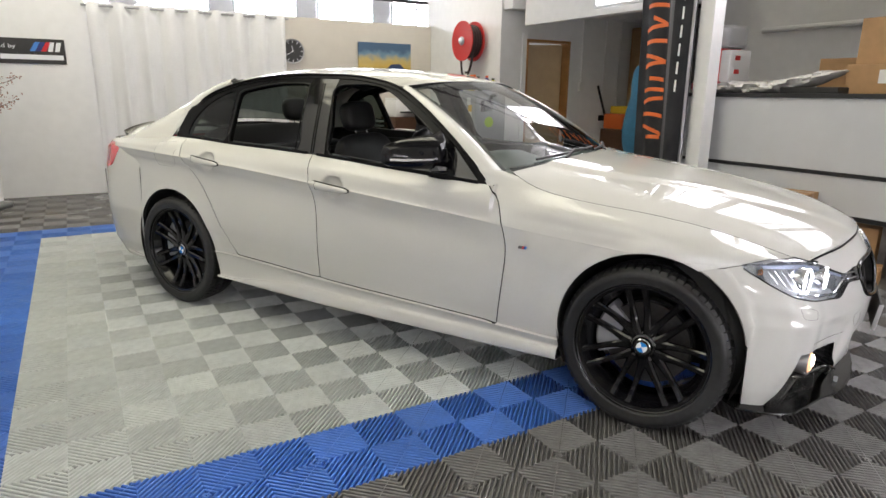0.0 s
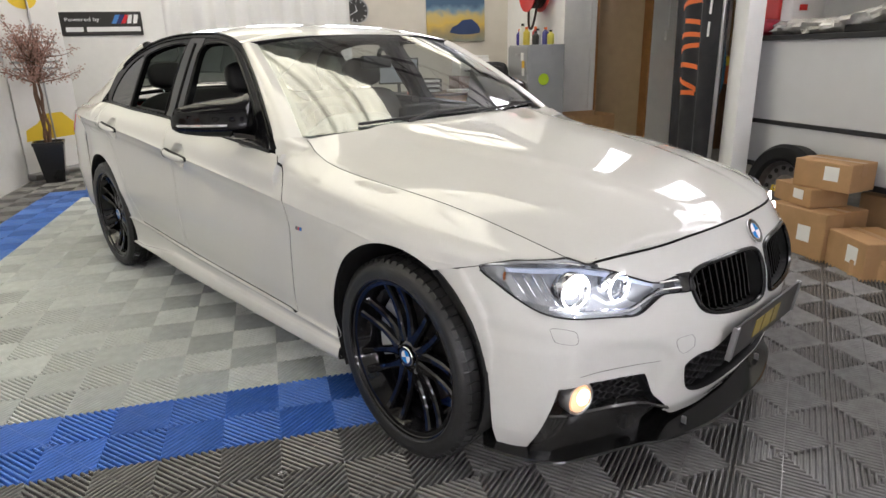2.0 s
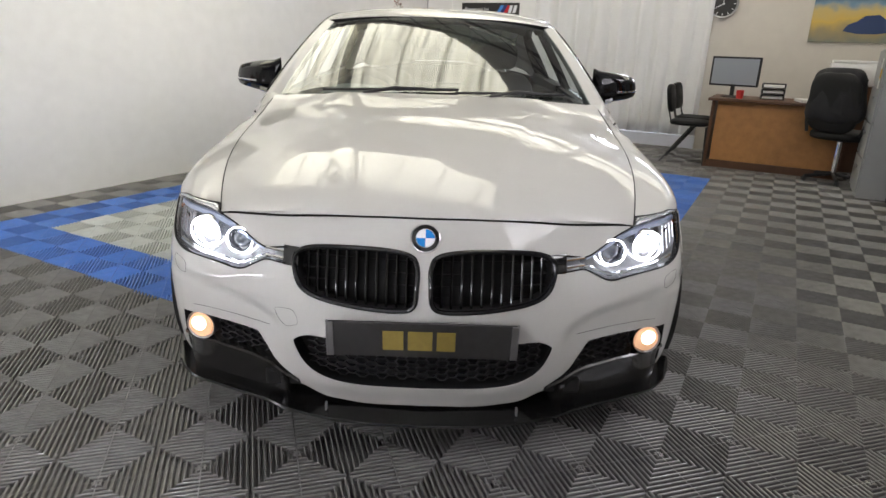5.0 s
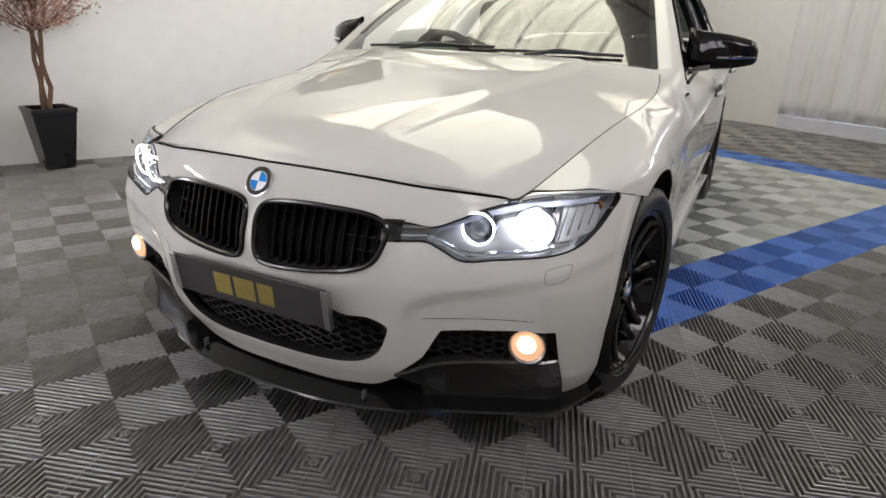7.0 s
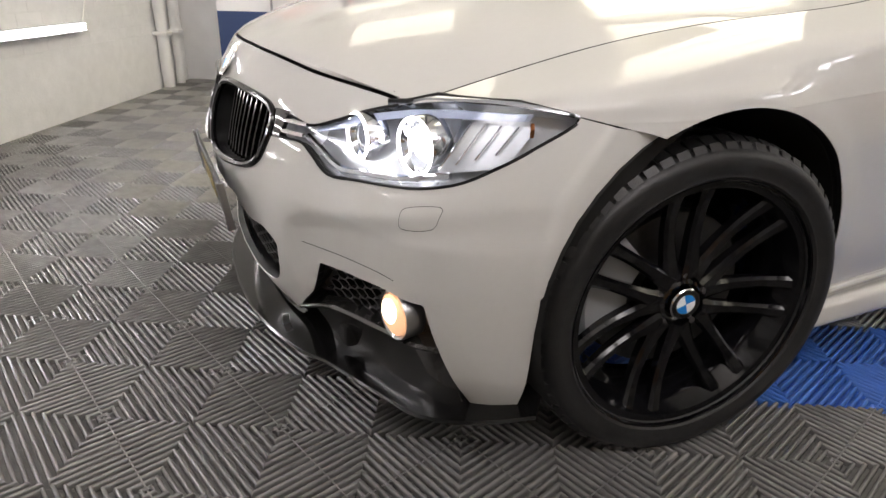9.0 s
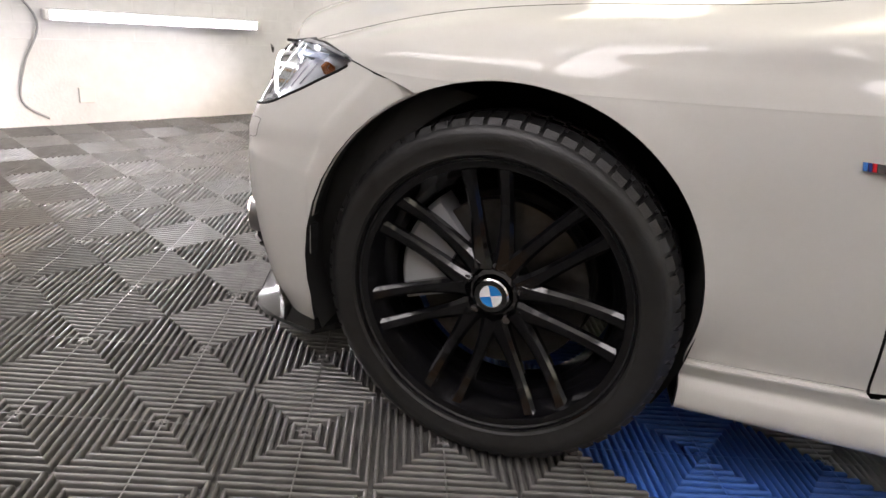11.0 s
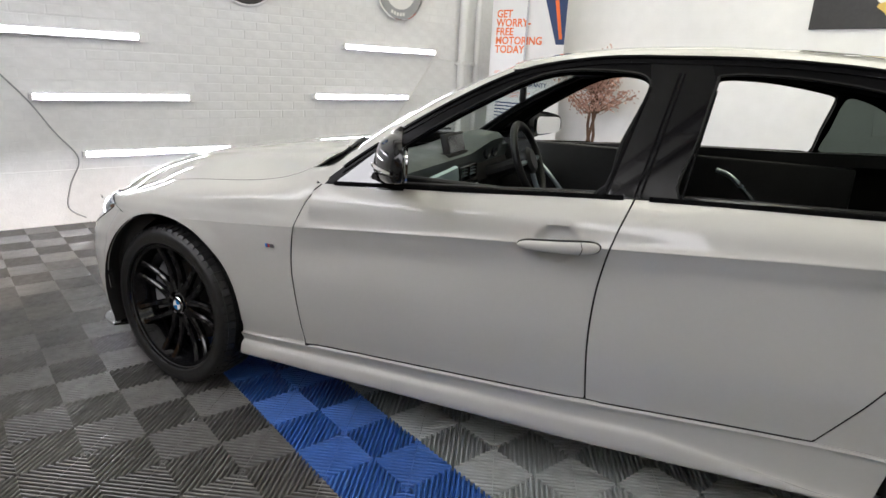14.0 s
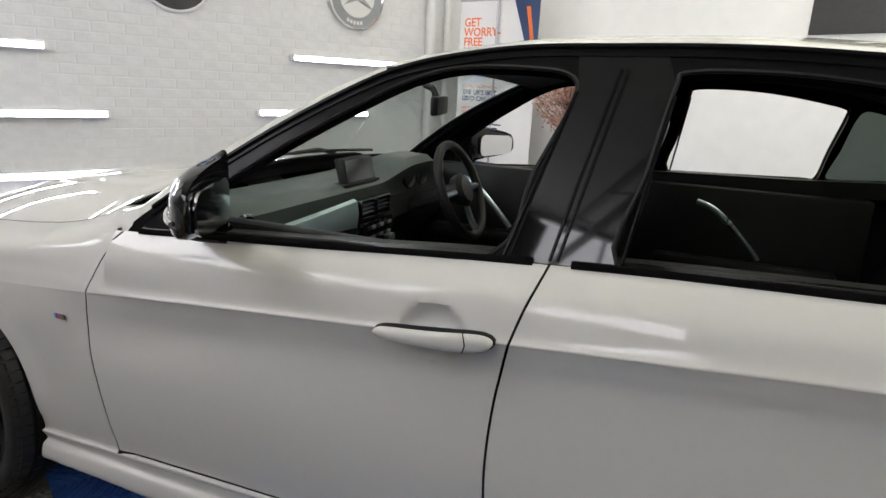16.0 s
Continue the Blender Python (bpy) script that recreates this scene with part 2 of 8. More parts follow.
def rounded(w, h, r, n=6):
    """A rounded rectangle's outline about the origin."""
    pts = []
    for cx, cy, a0 in ((w / 2 - r, h / 2 - r, 0), (-w / 2 + r, h / 2 - r, 90), (-w / 2 + r, -h / 2 + r, 180), (w / 2 - r, -h / 2 + r, 270)):
        for k in range(n + 1):
            a = radians(a0 + 90 * k / n)
            pts.append((cx + r * math.cos(a), cy + r * math.sin(a)))
    return pts


def writing(text, size, mat, parent, m, depth=0.0012, name="lettering", align="LEFT", spacing=1.0, width=1.0, bold=0.0):
    """Raised letters in the built-in font, in the plane z = 0 of the pose m."""
    cu = bpy.data.curves.new(name, "FONT")
    cu.body, cu.size, cu.extrude, cu.align_x, cu.space_line, cu.resolution_u = text, size, depth / 2, align, spacing, 3
    cu.offset = bold * size
    tmp = bpy.data.objects.new(name, cu)
    scene.collection.objects.link(tmp)
    bpy.context.view_layer.update()
    me = bpy.data.meshes.new_from_object(tmp.evaluated_get(bpy.context.evaluated_depsgraph_get()))
    bpy.data.objects.remove(tmp)
    me.transform(m @ Matrix.Diagonal((width, 1, 1, 1)))
    me.materials.clear()
    me.materials.append(mat)
    me.polygons.foreach_set("material_index", [0] * len(me.polygons))
    ob = new(name, me)
    ob.parent = parent
    return ob


# ---- the room ----
def slab(name, x0, y0, z0, x1, y1, z1, mat, label="", bevel=0.0):
    ob = part(name, boxes((x0, y0, z0, x1, y1, z1), bevel=bevel), mat, None)
    return tagged(ob, label, kind="structure")


floor = slab("floor", -9.0, -3.4, -0.25, 4.2, 7.2, -0.018, CONCRETE, "worn grey concrete floor under the tiles")
slab("wall_right", -9.0, RIGHT_Y - 0.2, -0.018, BRICK_X + 0.2, RIGHT_Y, CEIL, WALLPAINT, "smooth white painted plaster wall")
slab("wall_front", BRICK_X, RIGHT_Y, -0.018, BRICK_X + 0.2, 7.2, CEIL, MORTAR, "white painted brick wall with recessed joints")
slab("wall_back_near", BACK_X - 0.12, RIGHT_Y, -0.018, BACK_X, -1.60, 2.9, WALLPAINT, "white painted wall beside the curtain")
slab("wall_partition", BACK_X - 0.1, 0.78, -0.018, BACK_X, 3.15, 2.30, PARTITION, "cream partition wall behind the desk")
slab("wall_hall_end", -9.0, RIGHT_Y, -0.018, -8.8, 7.2, CEIL, WALLPAINT, "far white end wall of the hall")
slab("wall_reel", BACK_X - 0.1, 3.15, -0.018, -3.90, 3.30, 3.0, WALLPAINT, "white wall carrying the hose reel")
# the wall with the open door, in pieces round the opening
slab("wall_door_side", -4.05, 3.30, -0.018, -3.90, 3.58, 3.0, WALLPAINT, "cream wall beside the door")
slab("wall_door_far", -4.05, 4.36, -0.018, -3.90, 7.2, 3.0, WALLPAINT, "cream wall with the light switch")
slab("wall_door_head", -4.05, 3.58, 2.02, -3.90, 4.36, 3.0, WALLPAINT, "cream wall above the door")
slab("wall_left", -9.0, 7.2, -0.018, BRICK_X + 0.2, 7.4, CEIL, WALLPAINT, "far white side wall of the store")
slab("wall_store", -2.35, 5.2, -0.018, BRICK_X, 5.32, CEIL, WALLPAINT, "white wall behind the shelf")
slab("pier_store", 0.35, 4.95, -0.018, 0.75, 5.2, CEIL, WALLPAINT, "white wall pier in the store")
slab("trim_curtain_kerb", BACK_X - 0.06, -1.58, -0.018, BACK_X + 0.06, 0.80, 0.16, material("kerb_paint", (0.66, 0.68, 0.78), 0.6, 0, 0.05, 10), "pale painted kerb under the curtain")
ceiling_mat = material("roof_sheet", (0.50, 0.49, 0.46), 0.6, 0, 0.12, 6)
slab("ceiling", -9.0, RIGHT_Y - 0.2, CEIL, BRICK_X + 0.2, 7.4, CEIL + 0.1, ceiling_mat, "painted roof sheets")


# ribbed floor tiles: two by two cells, ribs along the diagonals
TILE = 0.39
EDGE_X, EDGE_Y = 1.463, 1.258


def clip_square(poly, size):
    for axis, sign, lim in ((0, 1, 0.0), (0, -1, -size), (1, 1, 0.0), (1, -1, -size)):
        out = []
        for k, p in enumerate(poly):
            q = poly[(k + 1) % len(poly)]
            a, b = sign * p[axis] - lim, sign * q[axis] - lim
            if a >= 0:
                out.append(p)
            if (a > 0 > b) or (a < 0 < b):
                s = a / (a - b)
                out.append((p[0] + s * (q[0] - p[0]), p[1] + s * (q[1] - p[1])))
        poly = out
        if len(poly) < 3:
            return []
    return poly


def tile_geometry():
    """Round-topped ribs over a sunken grid of ties."""
    verts, faces = [], []
    c, pitch, root = TILE / 2, 0.01724, math.sqrt(0.5)
    rib = ((-0.0047, -0.016), (-0.0045, -0.0052), (-0.0037, -0.0026), (-0.0023, -0.0009), (-0.0008, -0.0001), (0.0008, -0.0001), (0.0023, -0.0009), (0.0037, -0.0026), (0.0045, -0.0052), (0.0047, -0.016))
    span = c * math.sqrt(2)

    def strip(place, a0, a1, prof, off):
        """One ridge along the direction a, clipped to its cell."""
        for (b0, z0), (b1, z1) in zip(prof, prof[1:]):
            quad = [(a0, off + b0), (a1, off + b0), (a1, off + b1), (a0, off + b1)]
            poly = clip_square([place(a, b) for a, b in quad], c)
            if not poly:
                continue
            k = len(verts)
            for x, y in poly:
                b = across(x, y) - off
                s = min(1, max(0, (b - b0) / (b1 - b0)))
                verts.append((x + ci * c, y + cj * c, z0 + s * (z1 - z0)))
            faces.append(tuple(range(k, k + len(poly))))

    for ci in (0, 1):
        for cj in (0, 1):
            flip = (ci + cj) % 2
            if flip:
                def place(a, b):
                    return (c + (a - b) * root, (a + b) * root)

                def across(x, y):
                    return (y - (x - c)) * root
            else:
                def place(a, b):
                    return ((a + b) * root, (b - a) * root)

                def across(x, y):
                    return (x + y) * root
            for k in range(16):
                strip(place, -span, span, rib, (k + 0.5) * pitch)
            # the thin bar that ties the ribs together, and the sunken ties
            w = 0.002
            ends = [(c - w, 0), (c, w), (w, c), (0, c - w)] if flip else [(w, 0), (c, c - w), (c - w, c), (0, w)]
            for poly, z in ((ends, -0.0006 if flip else 0.0004),):
                k = len(verts)
                verts.extend((x + ci * c, y + cj * c, z) for x, y in poly)
                faces.append((k, k + 1, k + 2, k + 3))
            for q in range(-6, 7):
                tie = clip_square([place(q * 0.0205 - 0.002, 0), place(q * 0.0205 + 0.002, 0), place(q * 0.0205 + 0.002, span), place(q * 0.0205 - 0.002, span)], c)
                if tie:
                    k = len(verts)
                    verts.extend((x + ci * c, y + cj * c, -0.0125) for x, y in tie)
                    faces.append(tuple(range(k, k + len(tie))))
    g = 0.0006
    k = len(verts)
    verts.extend([(g, g, -0.0165), (TILE - g, g, -0.0165), (TILE - g, TILE - g, -0.0165), (g, TILE - g, -0.0165)])
    faces.append((k, k + 1, k + 2, k + 3))
    return verts, faces


def tile_colour(i, j):
    if 0 <= i <= 12 and 0 <= j <= 9:
        return 1 if i in (0, 12) or j in (0, 9) else 0
    return 2


TV, TF = tile_geometry()
tile_mats = (TILEGREY, TILEBLUE, TILEBLACK)


def vary_by_object(mat, amount):
    """Makes each tile a little lighter or darker than its neighbours."""
    nt = mat.node_tree
    b = nt.nodes["Principled BSDF"]
    src = b.inputs["Base Color"].links[0].from_socket
    info, rng, mul = nt.nodes.new("ShaderNodeObjectInfo"), nt.nodes.new("ShaderNodeMapRange"), nt.nodes.new("ShaderNodeMix")
    rng.inputs[3].default_value, rng.inputs[4].default_value = 1 - amount, 1 + amount
    mul.data_type, mul.blend_type = "RGBA", "MULTIPLY"
    mul.inputs[0].default_value = 1
    nt.links.new(info.outputs["Random"], rng.inputs[0])
    nt.links.new(src, mul.inputs[6])
    nt.links.new(rng.outputs[0], mul.inputs[7])
    nt.links.new(mul.outputs[2], b.inputs["Base Color"])


for m_ in tile_mats:
    vary_by_object(m_, 0.10)


def lay_tiles():
    meshes = []
    for k, m in enumerate(tile_mats):
        me = bpy.data.meshes.new("floor_tile")
        me.from_pydata(TV, [], TF)
        me.materials.append(m)
        meshes.append(me)
    rv, rf, rm = [], [], []
    for i in range(-6, 19):
        for j in range(-4, 11):
            x, y = EDGE_X - TILE * (i + 1), EDGE_Y - TILE * (j + 1)
            if i < 12:
                ob = new("floor_tile", meshes[tile_colour(i, j)])
                ob.parent = floor
                ob.location = (x, y, 0)
            else:
                k = len(rv)
                rv.extend((a + x, b + y, c) for a, b, c in TV)
                rf.extend(tuple(n + k for n in f) for f in TF)
                rm.extend([tile_colour(i, j)] * len(TF))
    rest = mesh_object("far_floor_tiles", rv, rf, tile_mats, floor, False, rm)
    tagged(rest, kind="stuff")


def lay_bricks():
    """Painted bricks on the front wall in stretcher bond, joints recessed."""
    length, high, joint = 0.215, 0.065, 0.010
    wall = bpy.data.objects["wall_front"]
    bm = boxes((-0.002, 0, 0, 0.006, length, high), bevel=0.003)
    me = bpy.data.meshes.new("brick")
    bm.to_mesh(me)
    bm.free()
    me.materials.append(BRICKPAINT)
    rv, rf = [], []
    rng = random.Random(4)
    for row in range(0, 34):
        z = 0.42 + row * (high + joint)
        y = RIGHT_Y + 0.02 - (row % 2) * (length + joint) / 2
        while y < 3.0:
            push = rng.uniform(0.0, 0.0022)
            if 0.75 < z < 1.75 and -2.7 < y < 1.75 and y > RIGHT_Y:
                ob = new("brick", me)
                ob.parent = wall
                ob.location = (BRICK_X + 0.0006 - 0.4 * push, y, z)
            elif y > RIGHT_Y - 0.05:
                k = len(rv)
                for dx in (-0.0014 - 0.4 * push, 0.004):
                    rv.extend([(BRICK_X + dx, max(y, RIGHT_Y + 0.002), z), (BRICK_X + dx, y + length, z), (BRICK_X + dx, y + length, z + high), (BRICK_X + dx, max(y, RIGHT_Y + 0.002), z + high)])
                rf.extend([(k, k + 3, k + 2, k + 1), (k, k + 1, k + 5, k + 4), (k + 1, k + 2, k + 6, k + 5), (k + 2, k + 3, k + 7, k + 6), (k + 3, k, k + 4, k + 7)])
            y += length + joint
    tagged(mesh_object("other_bricks", rv, rf, BRICKPAINT, wall, False), kind="stuff")
    skirt = part("wall_plinth", boxes((BRICK_X - 0.006, RIGHT_Y + 0.002, -0.017, BRICK_X + 0.01, 6.9, 0.415), bevel=0.002), BRICKPAINT, wall)


# ---- the car: x ahead, y to its left, z up, from the middle of its wheelbase ----
def curve(xs, ys):
    """A smooth function through a few control pairs."""
    xs, ys = np.array(xs, float), np.array(ys, float)
    slope = np.gradient(ys, xs)

    def f(x):
        x = np.clip(np.asarray(x, float), xs[0], xs[-1])
        i = np.clip(np.searchsorted(xs, x) - 1, 0, len(xs) - 2)
        h = xs[i + 1] - xs[i]
        t = (x - xs[i]) / h
        return (1 + 2 * t) * (1 - t) ** 2 * ys[i] + t * (1 - t) ** 2 * h * slope[i] + t * t * (3 - 2 * t) * ys[i + 1] + t * t * (t - 1) * h * slope[i + 1]

    return f


def spline(points, n, closed=False):
    """A smooth polyline (Catmull-Rom) through control points, n steps to each."""
    p = np.array(points, float)
    m = len(p)
    out = []
    for k in range(m if closed else m - 1):
        a, b, c, d = (p[(k + o) % m] if closed else p[min(max(k + o, 0), m - 1)] for o in (-1, 0, 1, 2))
        for s in range(n):
            t = s / n
            out.append(0.5 * (2 * b + (c - a) * t + (2 * a - 5 * b + 4 * c - d) * t * t + (3 * b - a - 3 * c + d) * t ** 3))
    if not closed:
        out.append(p[-1])
    return np.array(out)


def inside(poly):
    """The signed distance to a closed outline, negative inside."""
    p = np.array(poly, float)
    q = np.roll(p, -1, axis=0)

    def f(uv):
        d = np.full(len(uv), 1e9)
        wind = np.zeros(len(uv), bool)
        for a, b in zip(p, q):
            e = b - a
            w = uv - a
            t = np.clip((w @ e) / (e @ e + 1e-12), 0, 1)
            d = np.minimum(d, np.hypot(*(w - t[:, None] * e).T))
            cross = (a[1] > uv[:, 1]) != (b[1] > uv[:, 1])
            xi = a[0] + (uv[:, 1] - a[1]) / (b[1] - a[1] + 1e-12) * e[0]
            wind ^= cross & (uv[:, 0] < xi)
        return np.where(wind, -d, d)

    return f


class Sheet:
    """A skin of the car: places, and two coordinates in which it is cut."""

    def __init__(self, places, uv, faces):
        self.p, self.uv, self.f = np.array(places, float), np.array(uv, float), faces

    @classmethod
    def grid(cls, p, uv):
        """From arrays of n x m places and coordinates."""
        n, m = p.shape[:2]
        ids = np.arange(n * m).reshape(n, m)
        faces = [(ids[i, j], ids[i + 1, j], ids[i + 1, j + 1], ids[i, j + 1]) for i in range(n - 1) for j in range(m - 1)]
        return cls(p.reshape(-1, 3), uv.reshape(-1, 2), faces)

    def cut(self, field, level=0.0):
        """Splits along field = level: the sheets below and above it."""
        val = field(self.uv) - level
        val = np.where(np.abs(val) < 1e-6, 1e-6, val)
        places, uvs, made = [], [], {}
        low, high = [], []
        base = len(self.p)

        def crossing(a, b):
            key = (a, b) if a < b else (b, a)
            if key not in made:
                t = val[a] / (val[a] - val[b])
                made[key] = base + len(places)
                places.append(self.p[a] + t * (self.p[b] - self.p[a]))
                uvs.append(self.uv[a] + t * (self.uv[b] - self.uv[a]))
            return made[key]

        for face in self.f:
            s = [val[v] > 0 if v < base else False for v in face]
            if all(s):
                high.append(face)
            elif not any(s):
                low.append(face)
            else:
                l, h = [], []
                for k, a in enumerate(face):
                    b = face[(k + 1) % len(face)]
                    (h if val[a] > 0 else l).append(a)
                    if (val[a] > 0) != (val[b] > 0):
                        c = crossing(a, b)
                        l.append(c)
                        h.append(c)
                if len(l) > 2:
                    low.append(tuple(l))
                if len(h) > 2:
                    high.append(tuple(h))
        p = np.vstack([self.p, places]) if places else self.p
        uv = np.vstack([self.uv, uvs]) if uvs else self.uv
        return Sheet(p, uv, low).tidy(), Sheet(p, uv, high).tidy()

    def tidy(self):
        used = sorted({v for f in self.f for v in f})
        where = {v: k for k, v in enumerate(used)}
        self.p, self.uv = self.p[used] if used else self.p[:0], self.uv[used] if used else self.uv[:0]
        self.f = [tuple(where[v] for v in f) for f in self.f]
        return self

    def __add__(self, other):
        k = len(self.p)
        return Sheet(np.vstack([self.p, other.p]), np.vstack([self.uv, other.uv]), self.f + [tuple(v + k for v in f) for f in other.f])

    def mirrored(self):
        return Sheet(self.p * [1, -1, 1], self.uv, [f[::-1] for f in self.f])

    def welded(self):
        keys, where, p, uv = {}, [], [], []
        for a, b in zip(self.p, self.uv):
            k = tuple(np.round(a, 4))
            if k not in keys:
                keys[k] = len(p)
                p.append(a)
                uv.append(b)
            where.append(keys[k])
        faces = []
        for f in self.f:
            g = [where[v] for v in f]
            g = [v for k, v in enumerate(g) if v != g[k - 1]]
            if len(g) > 2:
                faces.append(tuple(g))
        return Sheet(p, uv, faces)

    def normals(self):
        n = np.zeros_like(self.p)
        for f in self.f:
            a, b, c = self.p[f[0]], self.p[f[1]], self.p[f[2]]
            w = np.cross(b - a, c - a) if len(f) == 3 else np.cross(self.p[f[2]] - self.p[f[0]], self.p[f[3]] - self.p[f[1]])
            for v in f:
                n[v] += w
        return n / (np.linalg.norm(n, axis=1)[:, None] + 1e-12)

    def main(self):
        """Without stray scraps: only the largest piece."""
        s = self.welded()
        root = list(range(len(s.p)))

        def find(a):
            while root[a] != a:
                root[a] = root[root[a]]
                a = root[a]
            return a

        for f in s.f:
            for v in f[1:]:
                root[find(v)] = find(f[0])
        count = collections.Counter(find(f[0]) for f in s.f)
        best = count.most_common(1)[0][0]
        return Sheet(s.p, s.uv, [f for f in s.f if find(f[0]) == best]).tidy()

    def offset(self, d):
        return Sheet(self.p + d * self.normals(), self.uv, self.f)

    def build(self, name, mat, parent, lip=0.012, angle=40, label=""):
        """The sheet as a panel whose rim is folded inwards by lip."""
        s = self.welded()
        verts, faces = list(s.p), list(s.f)
        count = len(faces)
        if lip:
            n = s.normals()
            edges = {}
            for f in s.f:
                for k, a in enumerate(f):
                    b = f[(k + 1) % len(f)]
                    key = (a, b) if a < b else (b, a)
                    edges[key] = None if key in edges else (a, b)
            inner = {}
            for e in edges.values():
                if e is None:
                    continue
                for v in e:
                    if v not in inner:
                        inner[v] = len(verts)
                        verts.append(s.p[v] - lip * n[v])
                faces.append((e[1], e[0], inner[e[0]], inner[e[1]]))
        shaded_rim = mat is PAINT and lip
        if shaded_rim:
            # a painted fold of 2 mm, then black standing in for the gap's shade
            fold = {v: len(verts) + k for k, v in enumerate(inner)}
            verts.extend(s.p[v] - .002 * n[v] for v in inner)
            strips = faces[count:]
            faces = faces[:count]
            for b, a, ia, ib in strips:
                faces.append((b, a, fold[a], fold[b]))
            count = len(faces)
            for b, a, ia, ib in strips:
                faces.append((fold[b], fold[a], ia, ib))
        fm = [0] * count + [1] * (len(faces) - count) if shaded_rim else None
        ob = mesh_object(name, verts, faces, (mat, RUBBER) if shaded_rim else mat, parent, True, fm, angle=angle)
        if label:
            tagged(ob, label)
        return ob


GAP = 0.0052
HUB_F, HUB_R, HUB_Z, HUB_Y = 1.405, -1.405, 0.325, 0.852

# -- the nose: how far ahead it stands by height, and how it falls back to the sides
nose_x = curve([.12, .17, .22, .30, .40, .50, .58, .64, .69, .74, .80], [2.06, 2.085, 2.115, 2.145, 2.165, 2.172, 2.165, 2.145, 2.12, 2.09, 2.05])
nose_back = curve([0, .2, .376, .55, .66, .76, .82, .85, .864, .872], [0, .012, .055, .125, .165, .21, .29, .37, .43, .60])


def nose(y, z):
    crease = np.interp(y, [.40, .435, .493, .609, .732, .81, .87], [.42, .462, .491, .518, .547, .573, .59])
    shelf = np.clip((crease - z) / .045, 0, 1) * np.clip((y - .37 - .25 * np.clip(.5 - z, 0, .2)) / .06, 0, 1)
    return nose_x(z) - nose_back(y) - np.clip(z - .5, 0, .3) * .35 * np.clip(y / .83, 0, 1) ** 2 - .012 * shelf * shelf * (3 - 2 * shelf)


# -- side section curves along the car
sill_z = curve([-1.1, -.87, -.25, .76, 1.0], [.385, .38, .347, .312, .301])
swage_z = curve([-2.3, -1.9, -1.4, -1.05, -.72, -.28, .07, .485, .87, 1.2, 1.5, 1.8], [.935, .935, .922, .903, .882, .848, .822, .788, .752, .727, .71, .70])
swage_y = curve([-2.36, -2.25, -2.1, -1.9, -1.6, -1.2, -.3, .5, .87, 1.2, 1.45, 1.6, 1.7, 1.78, 1.87], [.58, .70, .79, .85, .893, .905, .907, .905, .897, .896, .892, .874, .845, .80, .735])
belt_z = curve([-1.42, -1.28, -.95, -.45, -.13, .175, .45, .69, .76], [1.02, 1.017, 1.0, .984, .967, .945, .928, .913, .909])
wing_y = curve([.69, .77, .85, .95, 1.1, 1.4, 1.65, 1.8, 1.922], [.80, .757, .768, .775, .768, .738, .70, .665, .63])
wing_z = curve([.69, .77, .80, .85, .90, 1.0, 1.1, 1.2, 1.35, 1.6, 1.8, 1.922], [.985, .968, .950, .925, .907, .884, .869, .858, .842, .799, .741, .699])
deck_z = curve([-2.36, -2.2, -1.9, -1.6, -1.42], [.965, .972, .985, 1.0, 1.02])
deck_y = curve([-2.36, -2.2, -1.9, -1.6, -1.42], [.50, .68, .775, .81, .818])


def top_edge(x):
    """Where the side skin ends above: wing, belt line or rear shoulder."""
    if x > .74:
        return float(wing_y(x)), float(wing_z(x))
    if x > -1.42:
        z = float(belt_z(x))
        return .842 - .45 * (z - .92), z
    return float(deck_y(x)), float(deck_z(x))


def side_section(x):
    sy, sz = float(swage_y(x)), float(swage_z(x))
    st = float(sill_z(x))
    ty, tz = top_edge(x)
    k = min(1.0, sy / .90)
    rise = tz - sz
    round_wing = np.clip((x - .75) / .25, 0, 1)
    low = .20 + .02 * np.clip((-.2 - x), 0, 1)
    soft = np.clip((x - .62) / .34, 0, 1)
    up1 = (sy - .009 - .006 * soft, sz + max(.002, min(.013 + .027 * soft, .35 * rise)))
    up2 = (sy * .5 + ty * .5 + .012 + .016 * round_wing, sz + rise * (.58 + .12 * round_wing))
    fl = .15 + .85 * np.clip((x + .90) / .45, 0, 1)
    return [(.74 * k, low - .01), (.848 * k, low), (.882 * k, low + .010), (.879 * k, low + .012 + .36 * (st - low) * fl), (.862 * k, low + .016 + .46 * (st - low) * fl), (.866 * k, st - .026), (.875 * k, st - .008), (.865 * k, st + .004), (.878 * k, st + .09),
            (.889 * k, .56), (sy - .025 + .022 * soft, sz - .10), (sy - .012 + .009 * soft, sz - .035), (sy - .003 - .0015 * soft, sz - .008), (sy - .0055 * soft, sz), up1, up2, (ty, tz)]


def section_points(ctrl, n=6):
    return spline(ctrl, n)


xs = np.concatenate([np.linspace(-2.36, -1.0, 130), np.linspace(-.99, 1.0, 220), np.linspace(1.01, 1.924, 72)])
side_p = np.array([[(x, y, z) for y, z in section_points(side_section(x))] for x in xs])
for cx, cz in ((-.122, .836), (-1.040, .900)):
    r2 = ((side_p[:, :, 0] - cx) / .068) ** 2 + ((side_p[:, :, 2] - cz) / .055) ** 2
    side_p[:, :, 1] -= .024 * np.clip(1 - r2 ** 2.2, 0, 1)
for cx, cr in ((1.415, .354), (-1.40, .350)):
    rr_ = np.hypot(side_p[:, :, 0] - cx, side_p[:, :, 2] - .365) - cr
    lip_ = np.clip(1 - rr_ / .062, 0, 1)
    side_p[:, :, 1] += .007 * lip_ * lip_ * (3 - 2 * lip_) * np.clip((side_p[:, :, 2] - .30) / .1, 0, 1)
